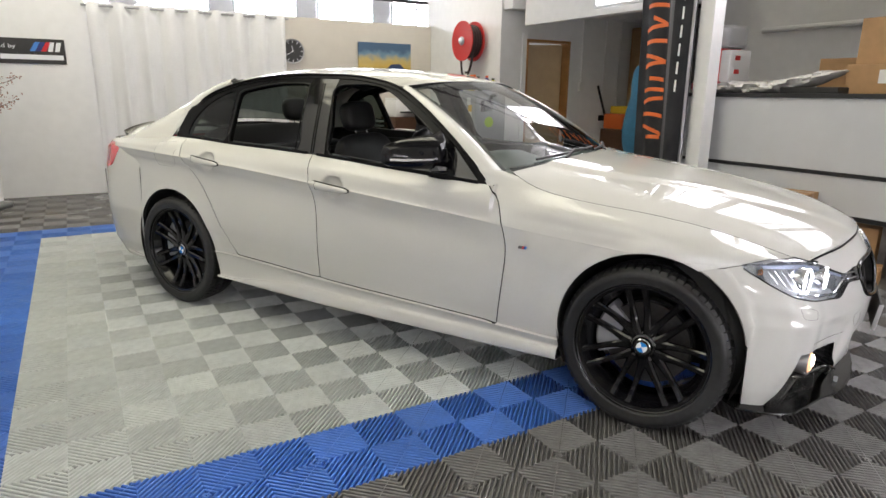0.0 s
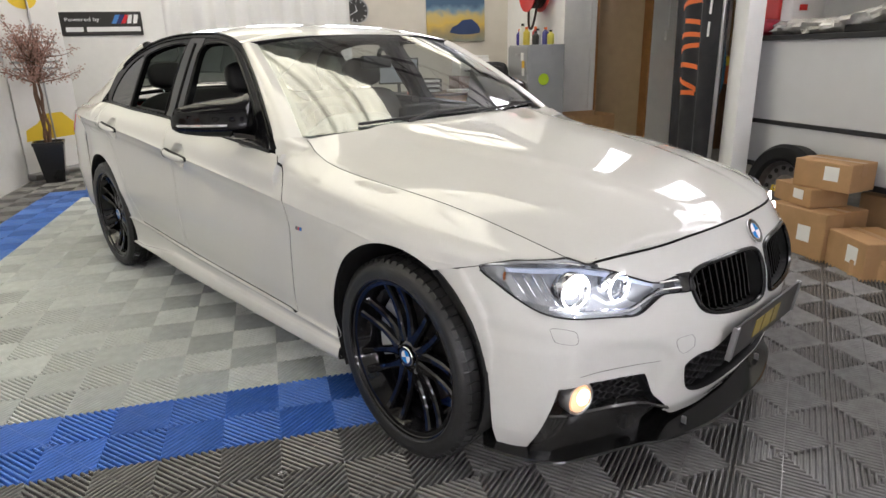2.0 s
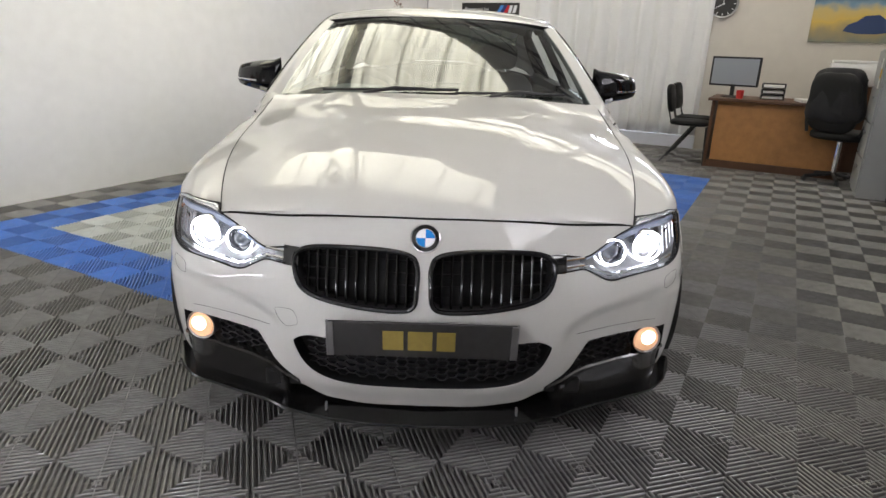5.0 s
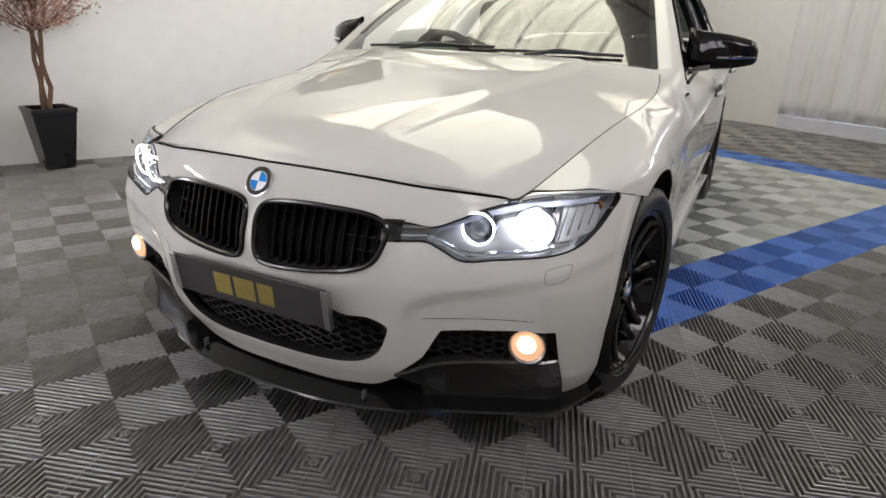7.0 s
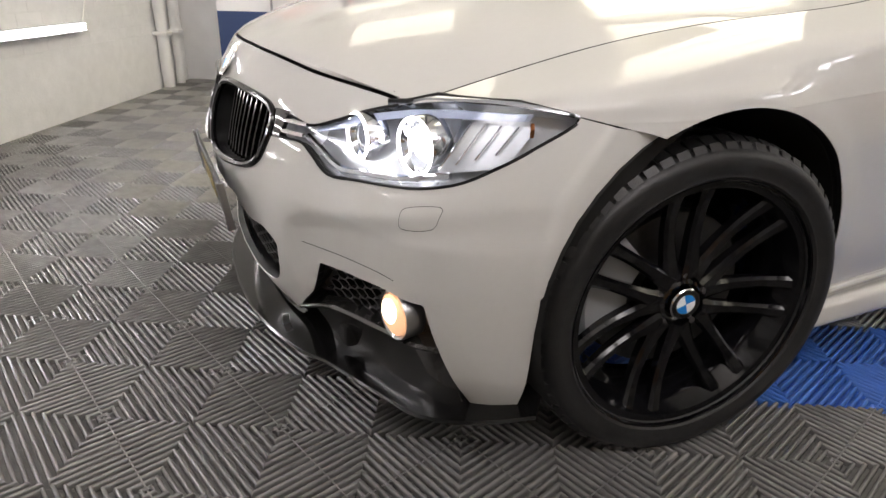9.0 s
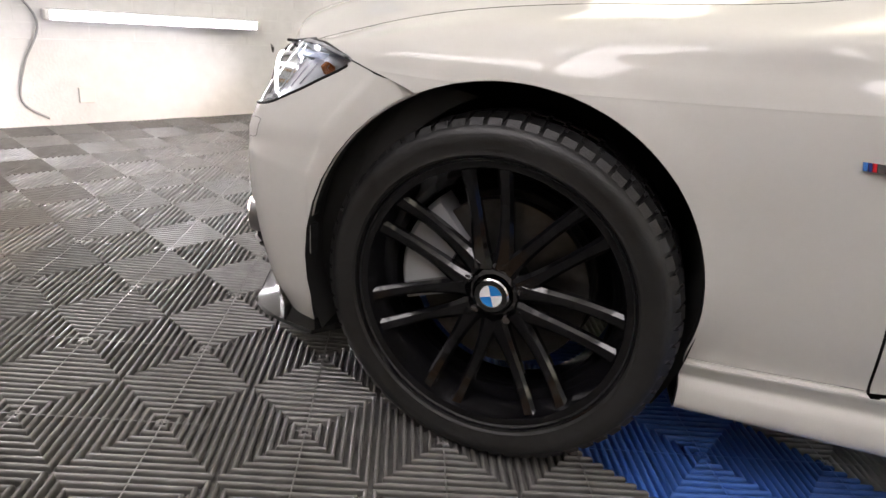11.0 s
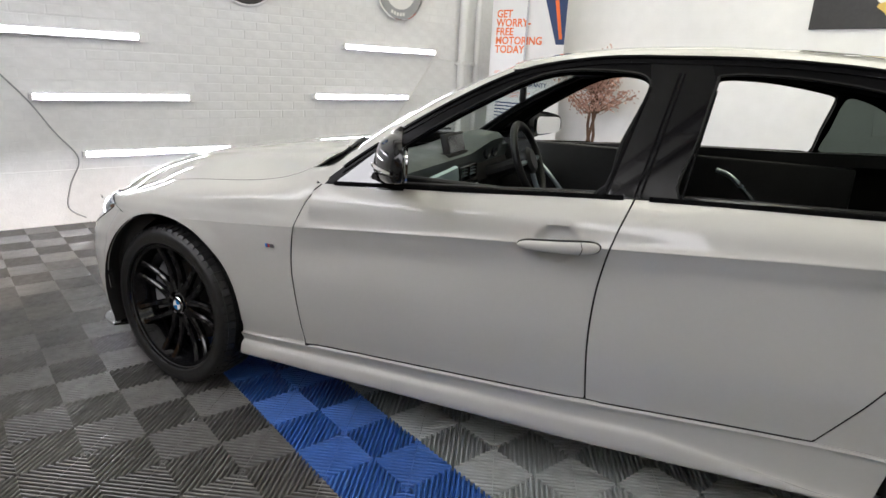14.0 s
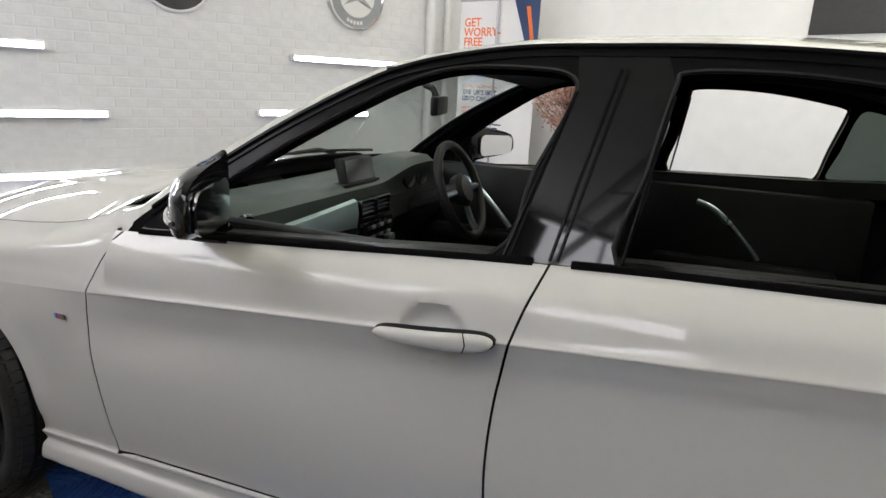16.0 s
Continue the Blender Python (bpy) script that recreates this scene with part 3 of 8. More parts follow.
side = Sheet.grid(side_p[::-1], side_p[::-1][:, :, [0, 2]])

# -- openings and shut lines in the side, in (x, z)
arch_f = [(1.415 + .354 * math.cos(a), .365 + .354 * math.sin(a)) for a in np.linspace(-.15, math.pi + .15, 40)] + [(1.06, .05), (1.77, .05)]
arch_r = [(-1.40 + .350 * math.cos(a), .365 + .350 * math.sin(a)) for a in np.linspace(-.05, math.pi + .15, 40)] + [(-1.745, .05), (-1.02, .05), (-1.035, .25)]
front_cut = spline([(.702, .925), (.710, .913), (.737, .886), (.765, .848), (.787, .793), (.806, .73), (.817, .648), (.810, .54), (.776, .306)], 5)
mid_cut = spline([(-.318, 1.0), (-.312, .975), (-.275, .86), (-.246, .716), (-.239, .551), (-.250, .349)], 5)
rear_cut = spline([(-.868, .381), (-.926, .47), (-.986, .567), (-1.044, .662), (-1.10, .745), (-1.17, .82), (-1.25, .90), (-1.31, 1.03)], 5)
sill_run = [(x, float(sill_z(x))) for x in np.linspace(.776, -.868, 30)]
front_door_outline = list(map(tuple, front_cut)) + [p for p in sill_run if -.24 < p[0] < .77] + list(map(tuple, mid_cut[::-1])) + [(-.318, 1.2), (.60, 1.2)]
rear_door_outline = list(map(tuple, mid_cut)) + [p for p in sill_run if -.86 < p[0] < -.26] + list(map(tuple, rear_cut)) + [(-1.31, 1.2), (-.318, 1.2)]
sill_outline = [(x, float(sill_z(x))) for x in np.linspace(1.085, -1.06, 50)] + [(-1.06, .05), (1.085, .05)]
wing_edge = [(1.55, .664), (1.60, .680), (1.724, .709), (1.79, .7220), (1.856, .7185), (1.92, .699), (2.1, .695), (2.1, 0), (1.5, 0)]

_, side = side.cut(inside(arch_f))
_, side = side.cut(inside(arch_r))
inner_side = side
_, side = side.cut(inside(wing_edge), GAP / 2)
_, side = side.cut(inside([(.730, .9125), (.757, .9125), (.757, 1.2), (.730, 1.2)]))
door_f, side = side.cut(inside(front_door_outline), -GAP / 2)
_, side = side.cut(inside(front_door_outline), GAP / 2)
door_r, side = side.cut(inside(rear_door_outline), -GAP / 2)
_, side = side.cut(inside(rear_door_outline), GAP / 2)
sill, side = side.cut(inside(sill_outline), -.0006)
_, side = side.cut(inside(sill_outline), .0006)
ahead_of = lambda uv: uv[:, 0] - .3
quarter, wing = side.cut(ahead_of)
_, wing = wing.cut(inside([(.60, .915), (.80, .915), (.80, 1.2), (.60, 1.2)]))

CAR = thing("car", pose(0, 0, 0, 0, 0, TURN), "pearl white four-door saloon car with black wheels, windows lowered, headlamps lit", "car")


def both(sheet, name, mat, lip=0.012, label="", parents=(None, None)):
    """Left and right copies of a panel."""
    return (sheet.build(name, mat, parents[0] or CAR, lip, label=label), sheet.mirrored().build(name, mat, parents[1] or CAR, lip, label=label))


doors_f = both(door_f, "front_door", PAINT)
doors_r = both(door_r, "rear_door", PAINT)
both(sill, "side_skirt", PAINT)
both(wing, "front_wing", PAINT)
both(quarter.main(), "rear_quarter_panel", PAINT)

# black sheet behind the gaps, added to block light so they read dark
shell = Sheet(inner_side.p - [0, .022, 0], inner_side.uv, inner_side.f)
shell, _ = shell.cut(lambda uv: np.maximum(uv[:, 1] - 1.0, uv[:, 0] - 1.5))
_, shell = shell.cut(inside([(.55, .925), (.84, .925), (.84, 1.3), (.55, 1.3)]))
both(shell, "inner_shell", LINER, 0)

# -- the nose panel and bumper, cut in (arc length from the middle, height)
ny = np.concatenate([np.linspace(0, .7, 64), np.linspace(.71, .872, 46)])
nz = np.linspace(.125, .80, 100)


def arc_at(z):
    x = nose(ny, z)
    return np.concatenate([[0], np.cumsum(np.hypot(np.diff(x), np.diff(ny)))])


def chin(z):
    """The lower nose tucks in below the corner."""
    return np.clip((.24 - z) / .12, 0, 1) * .015


nose_p = np.array([[(float(nose(y, z)), y - chin(z) * (y / .87), z) for y in ny] for z in nz])
nose_uv = np.array([np.stack([arc_at(.45), np.full(len(ny), z)], 1) for z in nz])
# height-wise the outline coordinate is the arc at mid height
face = Sheet.grid(nose_p.transpose(1, 0, 2), nose_uv.transpose(1, 0, 2))
ARC = arc_at(.45)


def L(y):
    return float(np.interp(y, ny, ARC))


def outline(pairs, n=4):
    """A smooth closed outline from (y, z) pairs on the nose."""
    return spline([(L(y), z) for y, z in pairs], n, True)


kidney = outline([(.020, .575), (.020, .630), (.045, .660), (.14, .671), (.265, .667), (.335, .656), (.364, .635), (.366, .600), (.345, .553), (.285, .527), (.155, .511), (.06, .508), (.026, .525)])
lamp = spline([(L(.392), .648), (L(.463), .640), (L(.515), .658), (L(.565), .682), (L(.637), .705), (L(.722), .7205), (L(.785), .7215), (L(.834), .709),
               (L(.822), .664), (L(.806), .632), (L(.776), .603), (L(.70), .585), (L(.613), .575), (L(.545), .568), (L(.49), .594), (L(.455), .609), (L(.392), .610)], 4, True)
mouth = [(-.2, .440), (L(.20), .440), (L(.262), .405), (L(.33), .404), (L(.372), .385), (L(.377), .365), (L(.350), .300), (L(.30), .259), (L(.22), .241), (L(.07), .238), (-.2, .238)]
fogbox = [(L(.498), .376), (L(.59), .386), (L(.70), .395), (L(.763), .393), (L(.772), .30), (L(.780), .205), (L(.782), .10), (L(.5), .09), (L(.380), .10), (L(.376), .222), (L(.452), .290)]
mouth = [tuple(p) for p in spline(mouth[1:-1], 3)]
mouth = [(-.2, .440)] + mouth + [(-.2, .238)]
bonnet_line = curve([0, L(.16), L(.283), L(.43), L(.517), L(.637), L(.7)], [.750, .7485, .741, .7245, .716, .703, .690])
lip_low = curve([0, L(.237), L(.316), L(.37), L(.41), L(.75), L(.80), L(.872)], [.150, .153, .165, .200, .213, .165, .168, .185])


def nose_keep(uv):
    """Negative where the painted nose is: under the bonnet's edge, the lamp's tip and the wing's seam."""
    wingline = np.interp(uv[:, 0], [L(.637), L(.66), L(.722), L(.785), L(.834), L(.86), L(.868), L(.872)], [.708, .717, .7225, .7240, .7105, .696, .683, .664])
    top = np.where(uv[:, 0] < L(.637), bonnet_line(uv[:, 0]), wingline)
    return np.maximum(uv[:, 1] - top + GAP / 2, lip_low(uv[:, 0]) - uv[:, 1])


face, _ = face.cut(nose_keep)


def in_arch(uv):
    y = np.interp(uv[:, 0], ARC, ny)
    x = nose(y, uv[:, 1])
    d = np.hypot(x - 1.415, uv[:, 1] - .365) - .354
    back = np.where((uv[:, 1] < .42), x - 1.772, 9)
    return np.minimum(d, back)


_, face = face.cut(in_arch)
behind_face = face
kidney_in, face = face.cut(inside(kidney))
lamp_in, face = face.cut(inside(lamp))
mouth_in, face = face.cut(inside(mouth))
fogbox_in, face = face.cut(inside(fogbox))
whole = (face + face.mirrored()).welded()
whole.build("front_bumper", PAINT, CAR, 0.018)
back_skin = (behind_face.offset(.0) + behind_face.mirrored())
back_skin.p = back_skin.p - [.085, 0, 0]
back_skin.p[:, 1] *= .97
back_skin.build("bumper_core", LINER, CAR, 0)

# -- the bonnet
bon_z = curve([.87, 1.0, 1.2, 1.5, 1.8, 1.95, 2.04, 2.086], [.988, .972, .948, .908, .852, .812, .776, .752])
ns, nt_ = 90, 56
bon = np.zeros((ns, nt_ * 2 - 1, 3))
for i, s in enumerate(np.linspace(0, 1, ns)):
    xm = .868 + (2.0845 - .868) * s
    xe = .778 + (1.921 - .778) * s
    for j, t in enumerate(np.linspace(-1, 1, nt_ * 2 - 1)):
        a = abs(t)
        x = xm + (xe - xm) * a ** 2.2
        ye, ze = float(wing_y(xe)) - GAP * .7, float(wing_z(xe))
        front = float(bonnet_line(L(ye * a))) if s > .999 else 0
        zm = float(bon_z(xm))
        z = zm + (ze - zm) * (.25 * a ** 2 + .75 * a ** 3.2)
        ridge = .30 + .34 * (1 - s)
        step = min(1, max(0, (ridge + .055 - a) / .11))
        z += .0095 * step * step * (3 - 2 * step) * (1 - s ** 6)
        bon[i, j] = (x, t * ye, z)
for j, t in enumerate(np.linspace(-1, 1, nt_ * 2 - 1)):
    y = abs(bon[-1, j, 1])
    bon[-1, j, 2] = float(bonnet_line(L(y))) + GAP / 2
    bon[-1, j, 0] = float(nose(y, bon[-1, j, 2])) - .002
    bon[-2, j, 2] += (bon[-1, j, 2] - bon[-2, j, 2]) * .35
bonnet = Sheet.grid(bon, bon[:, :, [0, 1]])
bonnet.build("bonnet", PAINT, CAR, 0.007)

# -- the cabin: roof rail and glass edges
rail_z = curve([-1.418, -1.40, -1.33, -1.25, -1.1, -.9, -.7, -.4, -.1, .1, .285, .48, .60, .705], [1.025, 1.12, 1.205, 1.262, 1.318, 1.359, 1.376, 1.378, 1.361, 1.316, 1.222, 1.096, 1.008, .922])


def cabin_y(z):
    d = z - .92
    return .842 - .45 * d - .19 * d * d


gx = np.concatenate([np.linspace(-1.418, -1.3, 16), np.linspace(-1.29, .69, 130)])
gp = []
for x in gx:
    zb, zr = float(belt_z(x)) + .001, max(float(rail_z(x)), float(belt_z(x)) + .003)
    gp.append([(x, float(cabin_y(zb + (zr - zb) * v)), zb + (zr - zb) * v) for v in np.linspace(0, 1, 34)])
gp = np.array(gp)
cabin = Sheet.grid(gp[::-1], gp[::-1][:, :, [0, 2]])
win_f = spline([(-.196, .978), (-.250, 1.13), (-.298, 1.270), (-.288, 1.312), (-.225, 1.326), (-.06, 1.324), (.06, 1.292), (.20, 1.216), (.33, 1.136), (.43, 1.066), (.505, 1.006), (.515, .960), (.47, .940), (.12, .960)], 4, True)
win_r = spline([(-.430, .992), (-.455, 1.15), (-.480, 1.300), (-.503, 1.330), (-.66, 1.333), (-.80, 1.320), (-.93, 1.298), (-.985, 1.282), (-.995, 1.25), (-.972, 1.12), (-.955, 1.015), (-.90, 1.008), (-.65, .998)], 4, True)
win_q = spline([(-.990, 1.018), (-1.005, 1.14), (-1.025, 1.262), (-1.06, 1.282), (-1.16, 1.248), (-1.25, 1.190), (-1.305, 1.115), (-1.318, 1.05), (-1.29, 1.032), (-1.15, 1.024)], 4, True)
_, cabin = cabin.cut(inside(win_f))
_, cabin = cabin.cut(inside(win_r))
quarter_glass, cabin = cabin.cut(inside(win_q))
pillar = [(-.218, .9), (-.305, 1.28), (-.29, 1.352), (-.46, 1.358), (-.487, 1.29), (-.434, .9)]
b_trim, cabin = cabin.cut(inside(pillar))
b_front, b_back = b_trim.cut(lambda uv: -(uv[:, 0] + .318 + (uv[:, 1] - .98) * .19), .0)
both(cabin, "window_frame", TRIMBLACK, 0.03, "satin black window surround", parents=(doors_f[0], doors_f[1]))
both(b_front.offset(.0015), "pillar_trim", PILLARGLOSS, 0.02, "gloss black pillar cover", parents=(doors_f[0], doors_f[1]))
both(b_back.offset(.0015), "pillar_trim", PILLARGLOSS, 0.02, "gloss black pillar cover", parents=(doors_r[0], doors_r[1]))
for ob in both(quarter_glass.offset(-.004), "quarter_glass", TINT, 0.004, "dark tinted quarter glass", parents=(doors_r[0], doors_r[1])):
    ob.visible_shadow = False


def strip(points, half_high, thick, out=0.004):
    """A bar along points in the side skin: height and thickness."""
    bm = bmesh.new()
    rings = []
    for x, y, z in points:
        rings.append([bm.verts.new((x, y + dy, z + dz)) for dy, dz in ((out, -half_high), (out + .002, 0), (out, half_high), (-thick, half_high), (-thick, -half_high))])
    for a, b in zip(rings, rings[1:]):
        for k in range(5):
            bm.faces.new((a[k], a[(k + 1) % 5], b[(k + 1) % 5], b[k]))
    bm.faces.new(rings[0])
    bm.faces.new(rings[-1])
    return bm


def flipped(bm):
    bmesh.ops.scale(bm, vec=(1, -1, 1), verts=bm.verts)
    return bm



def rail_line(points, out):
    """A run of places on the cabin's side from (x, z) pairs."""
    return [(float(x), float(cabin_y(z)) + out, float(z)) for x, z in points]


for s, (d1, d2) in enumerate(zip(doors_f, doors_r)):
    for ring, d in ((win_f, d1), (win_r, d2)):
        seal_ = rod(rail_line(list(ring) + [ring[0]], -.001), .0048, 6)
        part("window_seal", flipped(seal_) if s else seal_, RUBBER, d, "black rubber window seal", True)
    for drop, r in ((-.002, .0062), (-.021, .0030)):
        line_ = [(x, float(rail_z(x)) + drop) for x in np.linspace(.64, -1.30, 80)]
        rail_ = rod(rail_line(line_, .002), r, 6)
        part("roof_rail_trim", flipped(rail_) if s else rail_, TRIMBLACK, CAR, "slim black moulding along the roof rail", True)
    for foot_, head_, d in (((-.226, .985), (-.302, 1.285), d1), ((-.312, .985), (-.378, 1.33), d1), ((-.438, .995), (-.482, 1.285), d2), ((-.326, .985), (-.392, 1.33), d2)):
        edge_ = rod(rail_line([(foot_[0] + (head_[0] - foot_[0]) * q / 8, foot_[1] + (head_[1] - foot_[1]) * q / 8) for q in range(9)], .0025), .0034, 6)
        part("pillar_edge", flipped(edge_) if s else edge_, TRIMBLACK, d, "satin black edge of the pillar cover", True)

belt_pts = [(x, float(cabin_y(belt_z(x))) + .001, float(belt_z(x)) + .004) for x in np.linspace(.66, -1.40, 60)]
for s, (d1, d2) in enumerate(zip(doors_f, doors_r)):
    bm1, bm2 = strip([p for p in belt_pts if p[0] > -.316], .007, .03), strip([p for p in belt_pts if p[0] < -.322], .007, .03)
    if s:
        bm1, bm2 = flipped(bm1), flipped(bm2)
    for d, lo, hi in ((d1, -.30, .64), (d2, -1.30, -.34)):
        trim = strip([(x, y - .012, z - .024) for x, y, z in belt_pts if lo < x < hi], .030, .055)
        part("inner_belt_trim", flipped(trim) if s else trim, LEATHER, d, "", True)
    part("belt_moulding", bm1, TRIMBLACK, d1, "", True)
    part("belt_moulding", bm2, TRIMBLACK, d2, "", True)

# windscreen edges, from the scuttle up to the roof
EB, ET = np.array([.715, .738, .966]), np.array([.125, .572, 1.320])
CB, CT = np.array([.872, 0, .984]), np.array([.205, 0, 1.352])


def screen(s, t):
    """s up the glass, t across from -1 to 1."""
    bow = math.sin(math.pi * s) * .016
    e = EB + (ET - EB) * s + np.array([bow, 0, bow])
    c = CB + (CT - CB) * s + np.array([bow * 1.3, 0, bow * 1.3])
    a = abs(t)
    p = c + (e - c) * np.array([a ** 2.3, a, a ** 2.3])
    return (p[0], math.copysign(p[1], t) if t else 0.0, p[2])


wp = np.array([[screen(s, t) for t in np.linspace(1, -1, 50)] for s in np.linspace(0, 1, 30)])
wind = Sheet.grid(wp, wp[:, :, [1, 2]])
ws = wind.build("windscreen", SCREENGLASS, CAR, 0.004, label="clear laminated windscreen")
ws.visible_shadow = False
wb = np.array([[screen(s, t) for t in np.linspace(1, -1, 50)] for s in np.linspace(.955, 1.0, 5)])
Sheet.grid(wb, wb[:, :, [1, 2]]).offset(-.005).build("screen_band", PLASTIC, ws, 0.003, label="black printed band on the glass")
for q in (1, -1):
    wb = np.array([[screen(s, t) for t in np.linspace(q, q * .965, 4)[::q]] for s in np.linspace(0, 1, 30)])
    Sheet.grid(wb, wb[:, :, [1, 2]]).offset(-.005).build("screen_band", PLASTIC, ws, 0.003, label="black printed band on the glass")

# A-pillars
ap = []
for v in np.linspace(0, 1, 40):
    e = np.array(screen(v, 1.0))
    z = e[2]
    rx = float(np.interp(z - .012, rail_z(np.linspace(.705, .02, 300)), np.linspace(.705, .02, 300)))
    r = np.array([rx, float(cabin_y(z - .012)), z - .012])
    mid = (e + r) / 2 + np.array([.008, .010, .010])
    ap.append(spline([r, r * .6 + mid * .4 + [0, .003, .002], mid, e * .6 + mid * .4, e - [.0, .004, .002]], 3))
ap = np.array(ap)
pillar_a = Sheet.grid(ap, ap[:, :, [0, 2]])
both(pillar_a, "front_pillar", PAINT, 0.02)
both(pillar_a.offset(-.024), "pillar_lining", LEATHER, 0, "dark inner pillar lining")


def resample(line, n):
    line = np.array(line, float)
    d = np.concatenate([[0], np.cumsum(np.linalg.norm(np.diff(line, axis=0), axis=1))])
    return np.array([[np.interp(v, d, line[:, k]) for k in range(3)] for v in np.linspace(0, d[-1], n)])


# the cowl: from the wing's rear edge back to the foot of the pillar
wing_rear = resample([(.808, y + .0012, z + .0006) for y, z in section_points(side_section(.808)) if z > .904], 14)
pillar_foot = resample([(.705, float(cabin_y(.91)) + .0008, .908)] + [tuple(p) for p in ap[0]], 14)
cowl = np.array([[a + (b - a) * v for v in np.linspace(0, 1, 9)] for a, b in zip(wing_rear, pillar_foot)])
cowl = np.concatenate([cowl, [cowl[-1] + [0, -.012, -.002], cowl[-1] + [0, -.06, -.016]]])
both(Sheet.grid(cowl[:, ::-1].transpose(1, 0, 2), cowl[:, ::-1].transpose(1, 0, 2)[:, :, [0, 2]]), "cowl_panel", PAINT, 0)
# dark cord laid along the bonnet's gap in place of its shade
for s_ in (1, -1):
    edge_ = [Vector((x, s_ * (float(wing_y(x)) - .002), float(wing_z(x)) - .0012)) for x in np.linspace(.80, 1.862, 60)]
    rings_ = []
    bm = bmesh.new()
    for p in edge_:
        rings_.append([bm.verts.new(p + Vector((0, .0024 * math.cos(q), .0024 * math.sin(q)))) for q in np.linspace(0, 2 * math.pi, 7)[:-1]])
    for a, b in zip(rings_, rings_[1:]):
        for k in range(6):
            bm.faces.new((a[k], a[(k + 1) % 6], b[(k + 1) % 6], b[k]))
    part("bonnet_seal", bm, RUBBER, CAR, "", True)

# roof
roof_z = curve([-1.30, -1.1, -.8, -.4, -.1, .1, .205], [1.375, 1.402, 1.424, 1.428, 1.408, 1.376, 1.352])
rp = []
for s in np.linspace(0, 1, 60):
    row = []
    for t in np.linspace(1, -1, 61):
        a = abs(t)
        xf = .203 - .08 * a ** 2.3
        xb = -1.20 + .10 * a ** 2
        x = xf + (xb - xf) * s
        zr = float(rail_z(x)) + .002
        yr = float(cabin_y(zr))
        zc = float(roof_z(x))
        if x > .1:
            zr = min(zr + .01, 1.322)
        z = zr + (zc - zr) * (1 - a ** 3.0)
        row.append((x, t * yr, z))
    rp.append(row)
rp = np.array(rp)
roof_sheet = Sheet.grid(rp, rp[:, :, [0, 1]])
roof_sheet.build("roof", PAINT, CAR, 0.02)

# rear pillars, rear glass and boot
RT, RB = np.array([-1.10, .575, 1.350]), np.array([-1.86, .62, 1.062])
cp = []
for v in np.linspace(0, 1, 40):
    up = RT + (RB - RT) * v + np.array([0, .0, math.sin(math.pi * v) * .03])
    x = -1.09 + (-1.86 + 1.09) * v
    if x > -1.418:
        zr = float(rail_z(x))
        lowp = np.array([x, float(cabin_y(zr)), zr])
    else:
        lowp = np.array([x, float(deck_y(x)), float(deck_z(x))])
    mid = (up + lowp) / 2 + np.array([0, .022, .018])
    cp.append(spline([lowp, lowp * .5 + mid * .5 + [0, .008, .003], mid, up * .5 + mid * .5 + [0, .002, .008], up], 3))
cp = np.array(cp)
both(Sheet.grid(cp, cp[:, :, [0, 2]]), "rear_pillar", PAINT, 0.01)
rg = np.array([[((RT + (RB - RT) * v) * [1, t, 1] + [-.05 * (1 - t * t), 0, .028 * (1 - t * t) + math.sin(math.pi * v) * .03]) for t in np.linspace(1, -1, 30)] for v in np.linspace(0, 1, 24)])
rear_glass = Sheet.grid(rg, rg[:, :, [1, 2]]).build("rear_window", TINT, CAR, 0.004, label="tinted rear window")
rear_glass.visible_shadow = False
bt = []
for v in np.linspace(0, 1, 30):
    x = -1.85 + (-2.345 + 1.85) * v
    ye, ze = float(deck_y(x)), float(deck_z(x))
    bt.append([(x - .03 * (1 - t * t) * v, t * ye, ze + .078 * (1 - abs(t) ** 3) - .02 * v * v) for t in np.linspace(1, -1, 41)])
bt = np.array(bt)
Sheet.grid(bt, bt[:, :, [0, 1]]).build("boot_lid", PAINT, CAR, 0.015)
spoiler = []
for t in np.linspace(1, -1, 41):
    x = -2.30 + .10 * abs(t) ** 3
    z = float(deck_z(-2.25)) + .078 * (1 - abs(t * .9) ** 3) - .016
    spoiler.append((x, t * .60, z))
bm = bmesh.new()
rings = [[bm.verts.new((x + dx, y, z + dz)) for dx, dz in ((.06, .0), (-.015, .022), (-.045, .040), (-.055, .034), (-.03, .004))] for x, y, z in spoiler]
for a, b in zip(rings, rings[1:]):
    for k in range(5):
        bm.faces.new((a[k], a[(k + 1) % 5], b[(k + 1) % 5], b[k]))
bm.faces.new(rings[0]), bm.faces.new(rings[-1])
part("boot_spoiler", bm, CARBON, CAR, "gloss carbon boot spoiler", True)
# tail: bumper round the back
tail = []
for z in np.linspace(.20, .975, 46):
    xt = -2.415 + .10 * abs(z - .55) + .25 * max(0, .32 - z)
    row = []
    for a in np.linspace(0, math.pi / 2, 30):
        n = 3.6
        c, s = abs(math.cos(a)) ** (2 / n), abs(math.sin(a)) ** (2 / n)
        wide = float(np.interp(z, [.2, .32, .55, .8, .93, .98], [.80, .85, .872, .862, .84, .775]))
        row.append((-1.72 + (xt + 1.72) * c, wide * s, z))
    tail.append(row)
tail = np.array(tail)
tl = Sheet.grid(tail, np.stack([tail[:, :, 0], tail[:, :, 2]], 2))
tl, _ = tl.cut(lambda uv: .352 - np.hypot(uv[:, 0] + 1.40, uv[:, 1] - .365))
lampbox = [(-1.93, .965), (-2.02, .955), (-2.5, .955), (-2.5, .80), (-2.10, .795), (-2.03, .815), (-1.965, .90)]
tail_lamp, tl = tl.cut(inside(lampbox))
